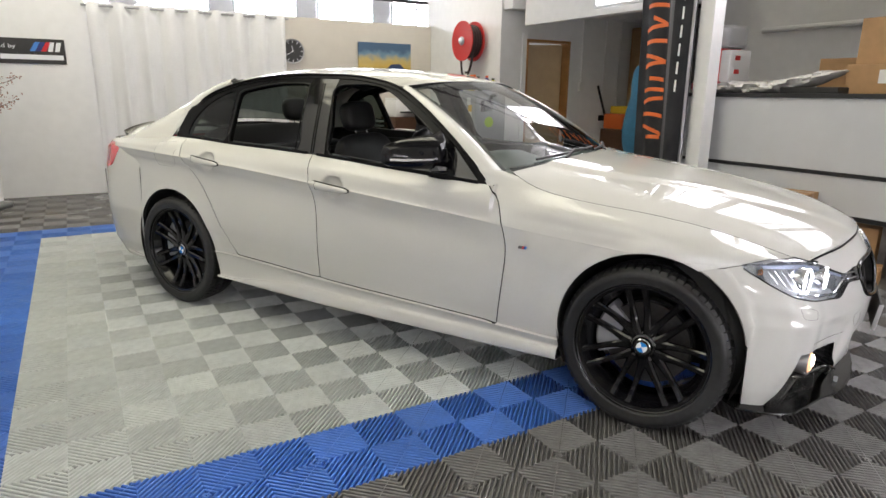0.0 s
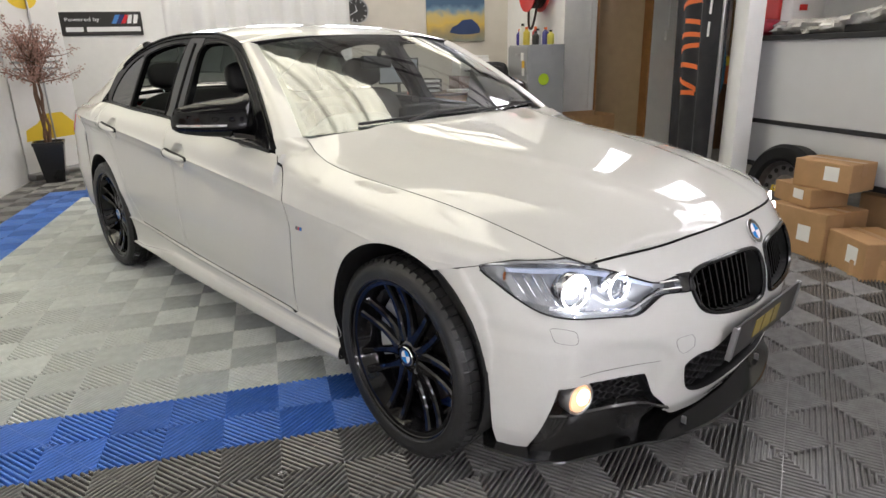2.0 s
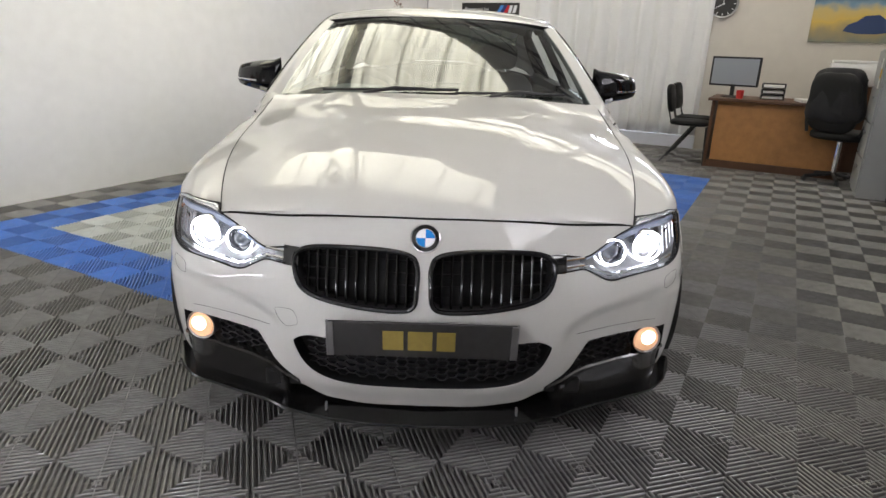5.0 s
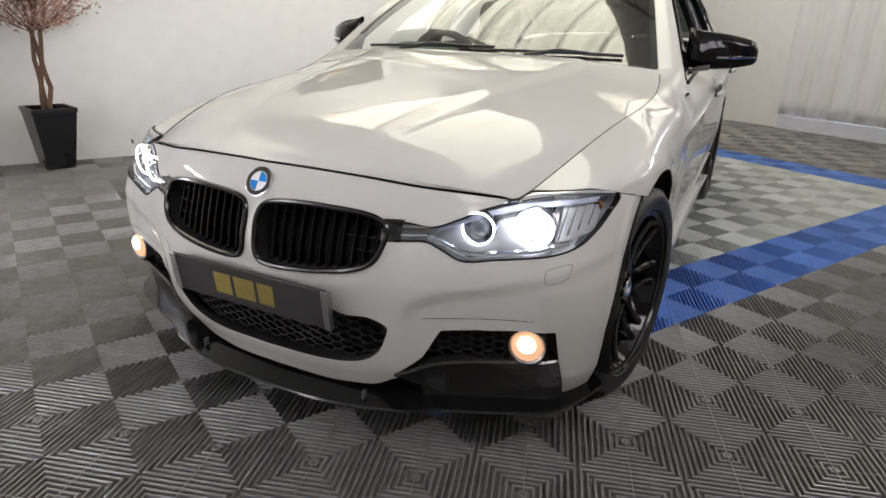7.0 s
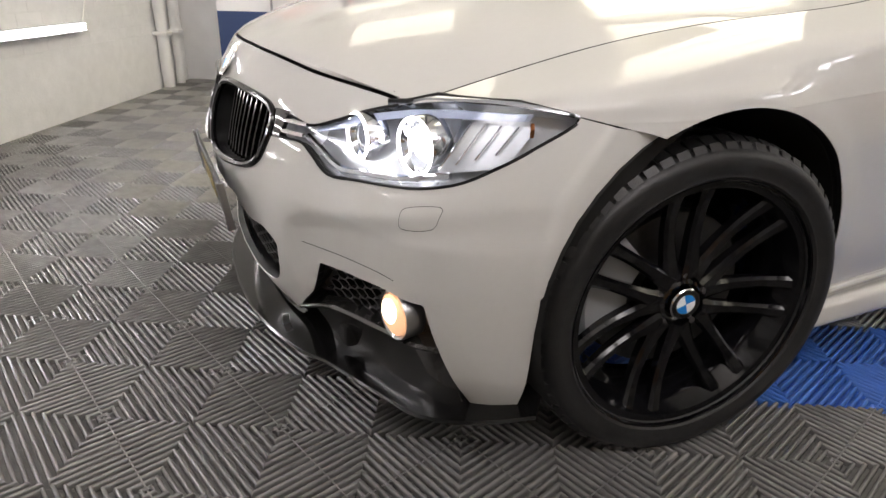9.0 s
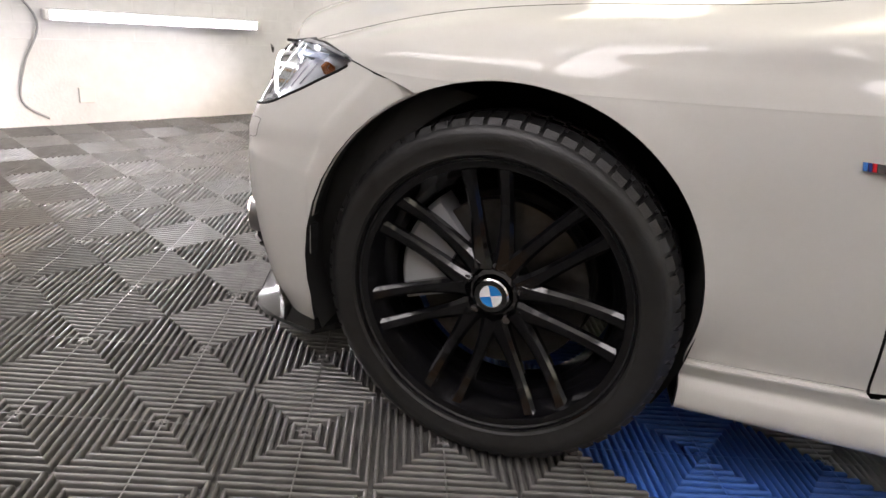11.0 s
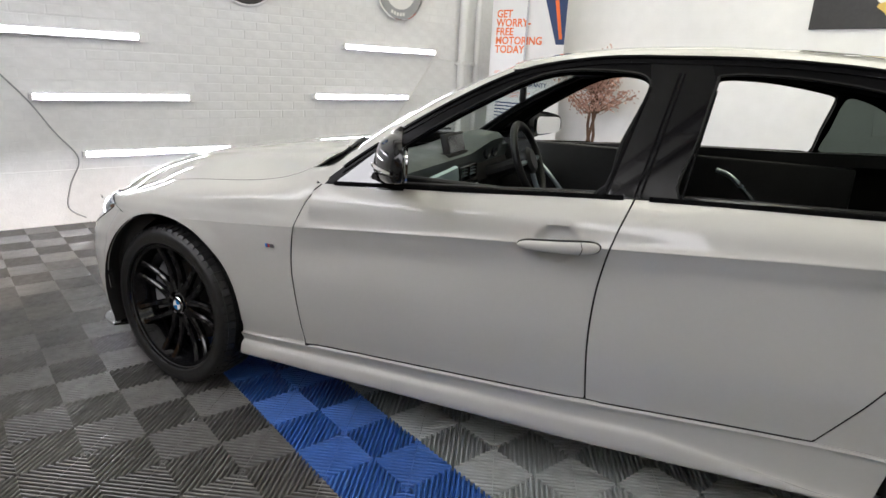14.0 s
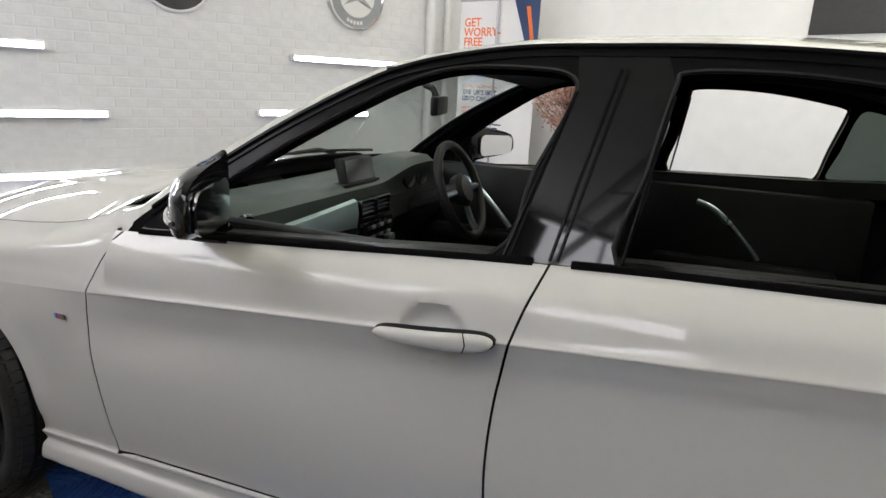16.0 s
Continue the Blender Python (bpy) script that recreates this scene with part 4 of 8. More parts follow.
both(tail_lamp.offset(.004), "tail_lamp", TAILRED, 0.012, "red tail lamp")
tlw = (tl + tl.mirrored()).welded()
tlw.build("rear_bumper", PAINT, CAR, 0.01)


# ---- the car's fittings ----
def N(y, z, out=0.0):
    """A place on the nose, out metres ahead of it."""
    return Vector((float(nose(abs(y), z)) + out, y, z))


def roundel(name, r, parent, m, depth=0.006):
    """A round badge: chrome rim, black ring, blue and white quarters."""
    verts, faces, fm = [], [], []
    n = 40
    radii = (0, .62, .66, .93, 1.0, 1.0)
    heights = (depth, depth, depth, depth, depth * .8, 0)
    mats = (None, 2, 3, 2, 2)
    for rr, h in zip(radii, heights):
        for k in range(n):
            a = 2 * math.pi * k / n
            verts.append((r * rr * math.cos(a), r * rr * math.sin(a), h))
    for ring in range(5):
        for k in range(n):
            a, b = ring * n + k, ring * n + (k + 1) % n
            faces.append((a, a + n, b + n, b) if ring else (ring, a + n, b + n))
            quarter_ = (k * 4 // n) % 2
            fm.append((1 if quarter_ else 0) if ring == 0 else mats[ring])
    ob = mesh_object(name, [m @ Vector(v) for v in verts], faces, (BLUE, WHITE, CHROME, GLOSS), parent, True, fm)
    return ob


def tube_along(points, radius, n=8, closed=True):
    pts = [Vector(p) for p in points]
    bm = bmesh.new()
    rings, m = [], len(pts)
    for k, p in enumerate(pts):
        d = (pts[(k + 1) % m] - pts[k - 1] if closed else pts[min(k + 1, m - 1)] - pts[max(k - 1, 0)]).normalized()
        a = d.cross(Vector((1, 0, 0.001))).normalized()
        b = d.cross(a)
        rings.append([bm.verts.new(p + radius * (math.cos(2 * math.pi * q / n) * a + math.sin(2 * math.pi * q / n) * b)) for q in range(n)])
    for k in range(m if closed else m - 1):
        a, b = rings[k], rings[(k + 1) % m]
        for q in range(n):
            bm.faces.new((a[q], a[(q + 1) % n], b[(q + 1) % n], b[q]))
    if not closed:
        bm.faces.new(rings[0])
        bm.faces.new(rings[-1])
    return bm


def mirror_if(bm, side_):
    return flipped(bm) if side_ < 0 else bm


def yl(a):
    """The y at an arc length."""
    return float(np.interp(a, ARC, ny))


MIRRORBLACK = material("mirror_cap_black", (0.005, 0.005, 0.006), 0.05, Specular_IOR_Level=0.3)

# -- wheels

# the mirror's shell along its span: front, back, foot and crown of each section
MIRROR_Y = (.800, .815, .840, .880, .920, .960, 1.000, 1.030, 1.050, 1.062)
MIRROR_F = (.470, .492, .500, .494, .476, .448, .410, .376, .348, .322)
MIRROR_B = (.428, .418, .406, .386, .367, .348, .329, .314, .305, .303)
MIRROR_L = (.984, .970, .963, .961, .963, .967, .973, .979, .985, .998)
MIRROR_T = (1.122, 1.116, 1.109, 1.106, 1.102, 1.096, 1.088, 1.079, 1.068, 1.038)


def mirror_ring(y):
    """A section of the shell at a span y: crown, sloped shelf, flat front, groove and tub."""
    f, b, lo, hi = (float(np.interp(y, MIRROR_Y, v)) for v in (MIRROR_F, MIRROR_B, MIRROR_L, MIRROR_T))
    d, h = f - b, hi - lo
    pts = ((b, lo + .16 * h), (b, lo + .88 * h), (b + .10 * d, hi), (b + .34 * d, hi + .002), (b + .50 * d, hi - .004), (b + .78 * d, lo + .84 * h), (b + .84 * d, lo + .78 * h),
           (b + .93 * d, lo + .58 * h), (b + .985 * d, lo + .40 * h), (f, lo + .265 * h), (f - .006, lo + .25 * h), (f - .006, lo + .225 * h), (f - .001, lo + .21 * h),
           (b + .86 * d, lo + .07 * h), (b + .68 * d, lo), (b + .2 * d, lo + .02 * h))
    return [Vector((x, y, z)) for x, z in pts]


def mirror_edge(y, up):
    """The place on the shell's front at a share of its height."""
    front = mirror_ring(y)[6:10]
    lo, hi = (float(np.interp(y, MIRROR_Y, v)) for v in (MIRROR_L, MIRROR_T))
    z = lo + up * (hi - lo)
    return Vector((float(np.interp(z, [p.z for p in front[::-1]], [p.x for p in front[::-1]])) + .001, y + .0015, z))


def mirror_shell():
    bm = bmesh.new()
    rings = [[bm.verts.new(p) for p in mirror_ring(float(y))] for y in np.concatenate([np.linspace(.800, 1.02, 18), np.linspace(1.03, 1.062, 8)])]
    n = len(rings[0])
    for a, b in zip(rings, rings[1:]):
        for k in range(n):
            bm.faces.new((a[k], a[(k + 1) % n], b[(k + 1) % n], b[k]))
    bm.faces.new(rings[0]), bm.faces.new(rings[-1])
    return bm


DISCSTEEL = material("brake_disc_steel", (0.07, 0.068, 0.066), 0.4, 0.8, 0.2, 60)


def wheel_meshes():
    """Parts of a wheel about its centre, the face towards +y."""
    out = {}
    prof = [(.255, .086), (.262, .098), (.270, .105), (.276, .104), (.290, .109), (.304, .109), (.314, .104), (.321, .094), (.3255, .080)]
    prof += [(.3275, .066), (.3275, .052), (.3195, .051), (.3195, .044), (.3275, .043), (.328, .012), (.320, .011), (.320, .004), (.328, .003)]
    prof += [(.328, -.030), (.320, -.031), (.320, -.038), (.3275, -.039), (.3275, -.075), (.318, -.100), (.30, -.108), (.255, -.09)]
    out["tyre"] = (lathe(prof, 96, "y", True), TYRE)
    lugs = bmesh.new()
    for k in range(64):
        a = 2 * math.pi * k / 64
        for wide, y, r, tip, long_ in ((.0255, .074, .3262, -20, .034), (.0235, .094, .3185, -52, .022), (.024, .028, .3285, 0, .026), (.024, -.012, .3285, 0, .026)):
            m = Matrix.Rotation(a + (.03 if y < .05 else 0), 4, "Y") @ Matrix.Translation((0, y, r)) @ Matrix.Rotation(radians(tip), 4, "X")
            bmesh.ops.create_cube(lugs, size=1, matrix=m @ Matrix.Diagonal((wide, long_, .006, 1)))
    out["tread"] = (lugs, TYRE)
    rim = [(.2665, .092), (.2675, .098), (.2645, .102), (.2615, .100), (.258, .088), (.251, .074), (.246, .056), (.238, .050), (.226, .035), (.222, -.05), (.245, -.085), (.255, -.09), (.245, -.095), (.215, -.055), (.215, .03), (.233, .06), (.245, .088)]
    out["rim"] = (lathe(rim, 72, "y", True), WHEELBLACK)
    sp = bmesh.new()
    for k in range(7):
        for s in (-1, 1):
            base = radians(80 + k * 360 / 7)
            rings = []
            for q in range(9):
                t = q / 8
                r = .050 + (.260 - .050) * t
                off = s * (.0205 + .014 * t + .002 * math.sin(math.pi * t))
                yf = .058 - .008 * math.sin(math.pi * t) + .032 * t ** 2.5
                w = .0112 + .0015 * t + (.012 * (1 - t) ** 5) + .007 * t ** 8
                dep = .030 - .010 * t
                c, n = Vector((math.cos(base), 0, math.sin(base))), Vector((-math.sin(base), 0, math.cos(base)))
                p = c * r + n * off
                ring = [p + n * a + Vector((0, b, 0)) for a, b in ((-w, yf - .006), (-w * .55, yf), (w * .55, yf), (w, yf - .006), (w * .8, yf - dep), (-w * .8, yf - dep))]
                rings.append([sp.verts.new(v) for v in ring])
            for a, b in zip(rings, rings[1:]):
                for q in range(6):
                    sp.faces.new((a[q], a[(q + 1) % 6], b[(q + 1) % 6], b[q]))
            sp.faces.new(rings[0])
            sp.faces.new(rings[-1])
    out["spoke_face"] = (sp, WHEELBLACK)
    out["hub"] = (lathe([(.0, .045), (.036, .045), (.040, .055), (.052, .050), (.060, .044), (.063, .034), (.063, .0), (.0, .0)], 40, "y"), GLOSS)
    out["bolt"] = (lathe([(.0, .060), (.007, .060), (.0085, .057), (.0085, .045)], 6, "y"), DARKSTEEL)
    out["brake_disc"] = (lathe([(.06, .0), (.168, .0), (.170, -.004), (.170, -.022), (.168, -.026), (.06, -.026)], 64, "y", True), DISCSTEEL)
    out["brake_shield"] = (lathe([(.05, -.046), (.176, -.046), (.178, -.050), (.05, -.050)], 48, "y", True), LINER)
    cal = bmesh.new()
    for a0 in (12,):
        rings = []
        for q in range(9):
            a = radians(a0 - 34 + 68 * q / 8)
            rings.append([cal.verts.new((r * math.cos(a), y, r * math.sin(a))) for r, y in ((.105, .022), (.195, .022), (.205, .01), (.205, -.05), (.105, -.05))])
        for a, b in zip(rings, rings[1:]):
            for q in range(5):
                cal.faces.new((a[q], a[(q + 1) % 5], b[(q + 1) % 5], b[q]))
        cal.faces.new(rings[0])
        cal.faces.new(rings[-1])
    out["brake_caliper"] = (cal, CABGREY)
    return out


def add_wheels():
    made = {}
    for name, (bm, mat) in wheel_meshes().items():
        me = bpy.data.meshes.new(name)
        bmesh.ops.recalc_face_normals(bm, faces=bm.faces)
        bm.to_mesh(me)
        bm.free()
        me.materials.append(mat)
        me.polygons.foreach_set("use_smooth", [True] * len(me.polygons))
        me.set_sharp_from_angle(angle=radians(32))
        made[name] = me
    for x, s in ((HUB_F, 1), (HUB_F, -1), (HUB_R, 1), (HUB_R, -1)):
        base = new("wheel", made["rim"])
        base.parent = CAR
        y = (HUB_Y - .075) * s
        base.location = (x, y, HUB_Z + .003)
        steer_ = 0.0 if x < 0 else radians(-8) if s > 0 else radians(-2.5)
        base.rotation_euler = (0, 0, steer_ + (math.pi if s < 0 else 0))
        tagged(base, "gloss black alloy wheel with paired spokes")
        for name, me in made.items():
            if name == "rim":
                continue
            for k in range(5 if name == "bolt" else 1):
                o = new(name, me)
                o.parent = base
                if name == "bolt":
                    o.location = (.056 * math.cos(radians(90 + 72 * k)), -.004, .056 * math.sin(radians(90 + 72 * k)))
                if name == "tread":
                    tagged(o, kind="stuff")
        roundel("centre_cap", .034, base, Matrix.Translation((0, .055, 0)) @ Matrix.Rotation(radians(-90), 4, "X") @ Matrix.Rotation(radians(20), 4, "Z"), .012)
        liner = bmesh.new()
        rings = []
        for q in range(29):
            a = radians(-28 + 236 * q / 28)
            rings.append([liner.verts.new((x + .358 * math.cos(a) + (.010 if x > 0 else 0), s * yy, .365 + .356 * math.sin(a))) for yy in (.872, .50)])
        for a, b in zip(rings, rings[1:]):
            liner.faces.new((a[0], a[1], b[1], b[0]))
        wall_ = [r[1] for r in rings]
        liner.faces.new(wall_)
        part("arch_liner", liner, LINER, CAR, "", True)


add_wheels()
part("underbody", boxes((-2.15, -.70, .165, 1.05, .70, .21), (1.0, -.50, .165, 2.0, .50, .22), (1.72, -.74, .17, 1.9, .74, .30), bevel=.01), LINER, CAR)

# -- kidney grilles
GRILLE = material("grille_black", (0.004, 0.004, 0.004), 0.1, Specular_IOR_Level=0.3)
FRAMEBLACK = material("black_chrome", (0.006, 0.006, 0.007), 0.14, Specular_IOR_Level=0.45)
for s in (1, -1):
    ring = [(float(nose(yl(a), z)) + .003, s * yl(a), z) for a, z in kidney]
    frame_ = part("grille_frame", tube_along(ring, .0075), FRAMEBLACK, CAR, "gloss black kidney grille surround", True)
    back = kidney_in if s > 0 else kidney_in.mirrored()
    back.welded().offset(-.05).build("grille_backing", LINER, frame_, -.048)
    ks = kidney
    for k in range(11):
        y = .048 + k * .0285
        a = L(y)
        zz = []
        for p, q in zip(ks, np.roll(ks, -1, axis=0)):
            if (p[0] - a) * (q[0] - a) < 0:
                zz.append(p[1] + (a - p[0]) / (q[0] - p[0]) * (q[1] - p[1]))
        if len(zz) < 2:
            continue
        z0, z1 = min(zz), max(zz)
        bm = bmesh.new()
        rings = []
        for q in range(9):
            z = z0 + (z1 - z0) * q / 8
            x = float(nose(y, z)) - .026 - .008 * math.sin(math.pi * q / 8)
            rings.append([bm.verts.new((x + dx, s * (y + dy), z)) for dx, dy in ((0, -.0035), (.002, 0), (0, .0035), (-.036, .0045), (-.036, -.0045))])
        for c, d in zip(rings, rings[1:]):
            for q in range(5):
                bm.faces.new((c[q], c[(q + 1) % 5], d[(q + 1) % 5], d[q]))
        part("grille_bar", bm, GRILLE, frame_, "", True)
    for z in np.arange(.530, .66, .033):
        y0, y1 = .03, .35 - .05 * max(0, .56 - z) / .05
        fin = boxes((-.01, -(y1 - y0) / 2, -.0015, .01, (y1 - y0) / 2, .0015), bevel=0)
        part("grille_fin", moved(fin, Matrix.Translation((float(nose(.2, z)) - .062, s * (y0 + y1) / 2, z)) @ Matrix.Rotation(s * .12, 4, "Z")), LINER, frame_)

# -- headlamps
PROJECTORGLASS = material("projector_glass", (.12, .13, .15), .05, Coat_Weight=1.0)
for s in (1, -1):
    sheet = lamp_in if s > 0 else lamp_in.mirrored()
    house = sheet.welded().offset(-.040)
    lamp_body = house.build("headlamp", LAMPGREY, CAR, -.037, label="lit headlamp with twin projectors")
    cover = sheet.offset(-.001).build("lens_cover", LENS, lamp_body, .004, label="clear lamp cover")
    cover.visible_shadow = False
    for (y, z, r, lit) in ((.556, .637, .039, False), (.676, .643, .046, True)):
        c = N(y, z, -.028) * 1.0
        c.y *= s
        aim = Matrix.Translation(c) @ Matrix.Rotation(radians(90), 4, "Y") @ Matrix.Rotation(radians(-s * (12 if lit else 7)), 4, "X")
        bowl = lathe([(r * .72, -.012), (r * .84, .004), (r, .012), (r * 1.08, .006), (r * 1.1, -.03), (r * .7, -.035)], 40, "z", True)
        part("projector_bezel", moved(bowl, aim), REFLECTOR, lamp_body, "chrome projector bezel", True)
        halo = lathe([(r * .97, .012), (r * 1.04, .015), (r * 1.06, .010), (r * .97, .008)], 44, "z", True)
        part("halo_ring", moved(halo, aim), HALO, lamp_body, "lit white halo ring", True)
        k_ = .78 if lit else 1.0
        ball = lathe([(0.0, .010), (r * .35 * k_, .007), (r * .6 * k_, .0), (r * .74 * k_, -.012), (r * .74 * k_, -.03), (0, -.03)], 32, "z")
        part("projector_lens", moved(ball, aim), XENON if lit else PROJECTORGLASS, lamp_body, "glowing projector lens" if lit else "dark projector lens", True)
    top_ = [k for k, c in enumerate(lamp) if c[1] > .70]
    run = [lamp[(max(top_) + 1 + k) % len(lamp)] for k in range(len(lamp) - max(top_) + min(top_) - 1)]
    part("lamp_gasket", mirror_if(rod([N(yl(a), z, .0006) for a, z in run], .0026, 6), s), RUBBER, lamp_body, "thin black gasket round the lamp", True)
    brow = bmesh.new()
    rr = []
    for q in range(17):
        t_ = q / 16
        y = .47 + .325 * t_
        z = float(np.interp(y, [.47, .515, .565, .637, .722, .795], [.636, .650, .670, .688, .700, .704]))
        h = .0085 - .003 * t_
        rr.append([brow.verts.new(N(y, z + dz * h, o)) for dz, o in ((-1, -.022), (-.9, -.012), (.9, -.010), (1, -.022))])
    for a, b in zip(rr, rr[1:]):
        for k in range(4):
            brow.faces.new((a[k], a[(k + 1) % 4], b[(k + 1) % 4], b[k]))
    brow.faces.new(rr[0]), brow.faces.new(rr[-1])
    part("brow_strip", mirror_if(brow, s), BROW, lamp_body, "pale blue light strip over the projectors", True)
    low = [N(y, z, -.016) for y, z in ((.45, .617), (.49, .602), (.55, .580), (.62, .586), (.70, .596), (.76, .613))]
    part("lower_strip", mirror_if(rod(spline(low, 3), .0065, 6), s), REFLECTOR, lamp_body, "", True)
    for k in range(4):
        y = .735 + k * .017
        part("lamp_fin", mirror_if(rod([N(y, .618 + .010 * k, -.026), N(y + .004, .690, -.022)], .0016, 5), s), REFLECTOR, lamp_body, "", True)
    pocket = bmesh.new()
    rr = [[pocket.verts.new(N(y, z, -.034)) for z in (.612 + .3 * max(0, y - .74), .690)] for y in (.728, .745, .765, .785, .800)]
    for a, b in zip(rr, rr[1:]):
        pocket.faces.new((a[0], a[1], b[1], b[0]))
    part("lamp_pocket", mirror_if(pocket, s), LAMPGREY, lamp_body, "silver pocket beside the projector", True)
    am = plate([(0, 0), (.022, .006), (.03, .02), (.018, .028), (.002, .02)], .006)
    q = N(.808, .668, -.03)
    part("side_reflector", mirror_if(moved(am, Matrix.Translation(q) @ Matrix.Rotation(radians(62), 4, "Z") @ Matrix.Rotation(radians(90), 4, "X") @ Matrix.Translation((-.03, 0, 0))), s), AMBER, lamp_body, "amber side reflector")
    for dz in (.619, .638):
        bar_ = [N(y, dz + (y - .392) * .02, .001) for y in np.linspace(.40, .458, 5)]
        part("chrome_fin", mirror_if(tube_along(bar_, .0042, 6, False), s), REFLECTOR, lamp_body, "", True)
    blk = bmesh.new()
    rr = []
    for y in np.linspace(.356, .402, 6):
        rr.append([blk.verts.new((float(nose(y, z)) + o, s * y, z)) for z, o in ((.604, .001), (.615, .005), (.645, .005), (.655, .001))])
    for a, b in zip(rr, rr[1:]):
        for k in range(3):
            blk.faces.new((a[k], a[k + 1], b[k + 1], b[k]))
    part("lamp_bridge", blk, GLOSS, lamp_body, "gloss black bridge to the grille", True)

# the sloping top of each lamp, from its front edge back to the bonnet and wing
def wing_skin(x, z):
    sec = section_points(side_section(x))
    sec = sec[len(sec) // 2:]
    return float(np.interp(z, sec[:, 1], sec[:, 0]))


for s in (1, -1):
    lower_ = [N(y, z, -.001) for y, z in ((.60, .6925), (.637, .705), (.68, .713), (.722, .7200), (.76, .7218), (.785, .7210), (.812, .716), (.834, .7085))]
    upper_ = [Vector((1.945, .615, .706)), Vector((1.918, .634, .708))]
    for x, z in ((1.868, .7185), (1.85, .7205), (1.82, .7235), (1.79, .7245), (1.755, .7170), (1.722, .7095)):
        upper_.append(Vector((x, wing_skin(x, z) + .001, z)))
    tops = bmesh.new()
    rr = [[tops.verts.new(a.lerp(b, v) + Vector((0, 0, .004 * math.sin(math.pi * v)))) for v in (0, .25, .5, .75, 1)] for a, b in zip(lower_, upper_)]
    for a, b in zip(rr, rr[1:]):
        for k in range(4):
            tops.faces.new((a[k], a[k + 1], b[k + 1], b[k]))
    part("lamp_top_seal", mirror_if(rod([p + Vector((0, 0, .001)) for p in upper_], .0036, 6), s), RUBBER, CAR, "black rubber seal over the lamp", True)
    part("lamp_top", mirror_if(tops, s), LAMPTOP, CAR, "bright sloping lamp top", True)

# the light that the lamps throw on the wall and the floor ahead
def beam(name, at, ahead, wide, cone, watts, colour, blend):
    d = bpy.data.lights.new(name, "SPOT")
    d.energy, d.color, d.spot_size, d.spot_blend, d.shadow_soft_size = watts, colour, radians(cone), blend, .012
    ob = new(name, d)
    ob.parent = CAR
    ob.matrix_local = look(at, at + ahead) @ Matrix.Diagonal((wide, 1, 1, 1))


for s in (1, -1):
    beam("low_beam", Vector((2.03, s * .66, .642)), Vector((1, 0, -.24)), 3.6, 25, 17, (.97, .98, 1.0), .5)
    beam("fog_beam", Vector((2.05, s * .70, .350)), Vector((1, 0, -.20)), 3.0, 34, 11, (1.0, .78, .58), .8)


# hairline covers in the bumper and the fuel flap
def hairline(name, pts, label):
    part(name, tube_along(pts, .0005, 5), RUBBER, CAR, label, True)


for s in (1, -1):
    ring = spline([(.735, .560), (.776, .570), (.779, .552), (.770, .531), (.735, .525), (.730, .542)], 4, True)
    hairline("washer_cover", [Vector((float(nose(y, z)) + .0002, s * y, z)) for y, z in ring], "thin outline of the lamp washer cover")
# dark line standing in for shade in the bumper's crease
for s in (1, -1):
    seam_ = [Vector((float(nose(y, z)) + .0002, s * y, z)) for y, z in spline([(.455, .408), (.53, .414), (.62, .421), (.715, .424)], 5)]
    part("bumper_seam", rod(seam_, .0007, 5), RUBBER, CAR, "thin dark line drawn for the shaded crease above the fog lamp", True)
ring = spline([(.428, .474), (.400, .479), (.376, .478), (.363, .458), (.362, .436), (.380, .426), (.400, .424), (.420, .445)], 4, True)
hairline("tow_eye_cover", [Vector((float(nose(y, z)) + .0002, -y, z)) for y, z in ring], "thin outline of the tow eye cover")
ring = spline([(-1.49, .985), (-1.40, .990), (-1.318, .985), (-1.322, .92), (-1.338, .856), (-1.42, .850), (-1.50, .856), (-1.505, .92)], 4, True)
flap = []
for x, z in ring:
    sec = section_points(side_section(float(x)))[24:]
    flap.append(Vector((x, -float(np.interp(z, sec[:, 1], sec[:, 0])) - .0002, z)))
hairline("fuel_flap", flap, "thin outline of the fuel flap")

# -- lower intake, fog lamps, splitter
mouth_sheet = (mouth_in + mouth_in.mirrored()).welded()
Sheet(mouth_sheet.p - [.075, 0, 0], mouth_sheet.uv, mouth_sheet.f).build("lower_intake", LINER, CAR, -.05, label="dark lower intake")


def honeycomb(y0, y1, z0, z1, field, deep, step=.046, rise=.0235):
    """Stretched hexagon wires between two heights, kept inside an outline."""
    bm = bmesh.new()
    cols = int((y1 - y0) / step) + 1

    def wire(a, b, thick):
        mid = ((a[0] + b[0]) / 2, (a[1] + b[1]) / 2)
        if field(np.array([[L(abs(mid[0])), mid[1]]]))[0] > -.004:
            return
        pa, pb = N(a[0], a[1], -deep), N(b[0], b[1], -deep)
        d = pb - pa
        bmesh.ops.create_cube(bm, size=1, matrix=Matrix.Translation((pa + pb) / 2) @ d.to_track_quat("Y", "Z").to_matrix().to_4x4() @ Matrix.Diagonal((.014, d.length * 1.06, thick, 1)))

    for k in range(cols):
        y = y0 + k * step
        for r in range(int((z1 - z0) / rise) + 1):
            z = z0 + (r + .5 * (k % 2)) * rise
            p, q = (y, z), (y + step * .62, z)
            wire(p, q, .0034)
            for up in (.5, -.5):
                wire(q, (y + step, z + up * rise), .0034)
    return bm


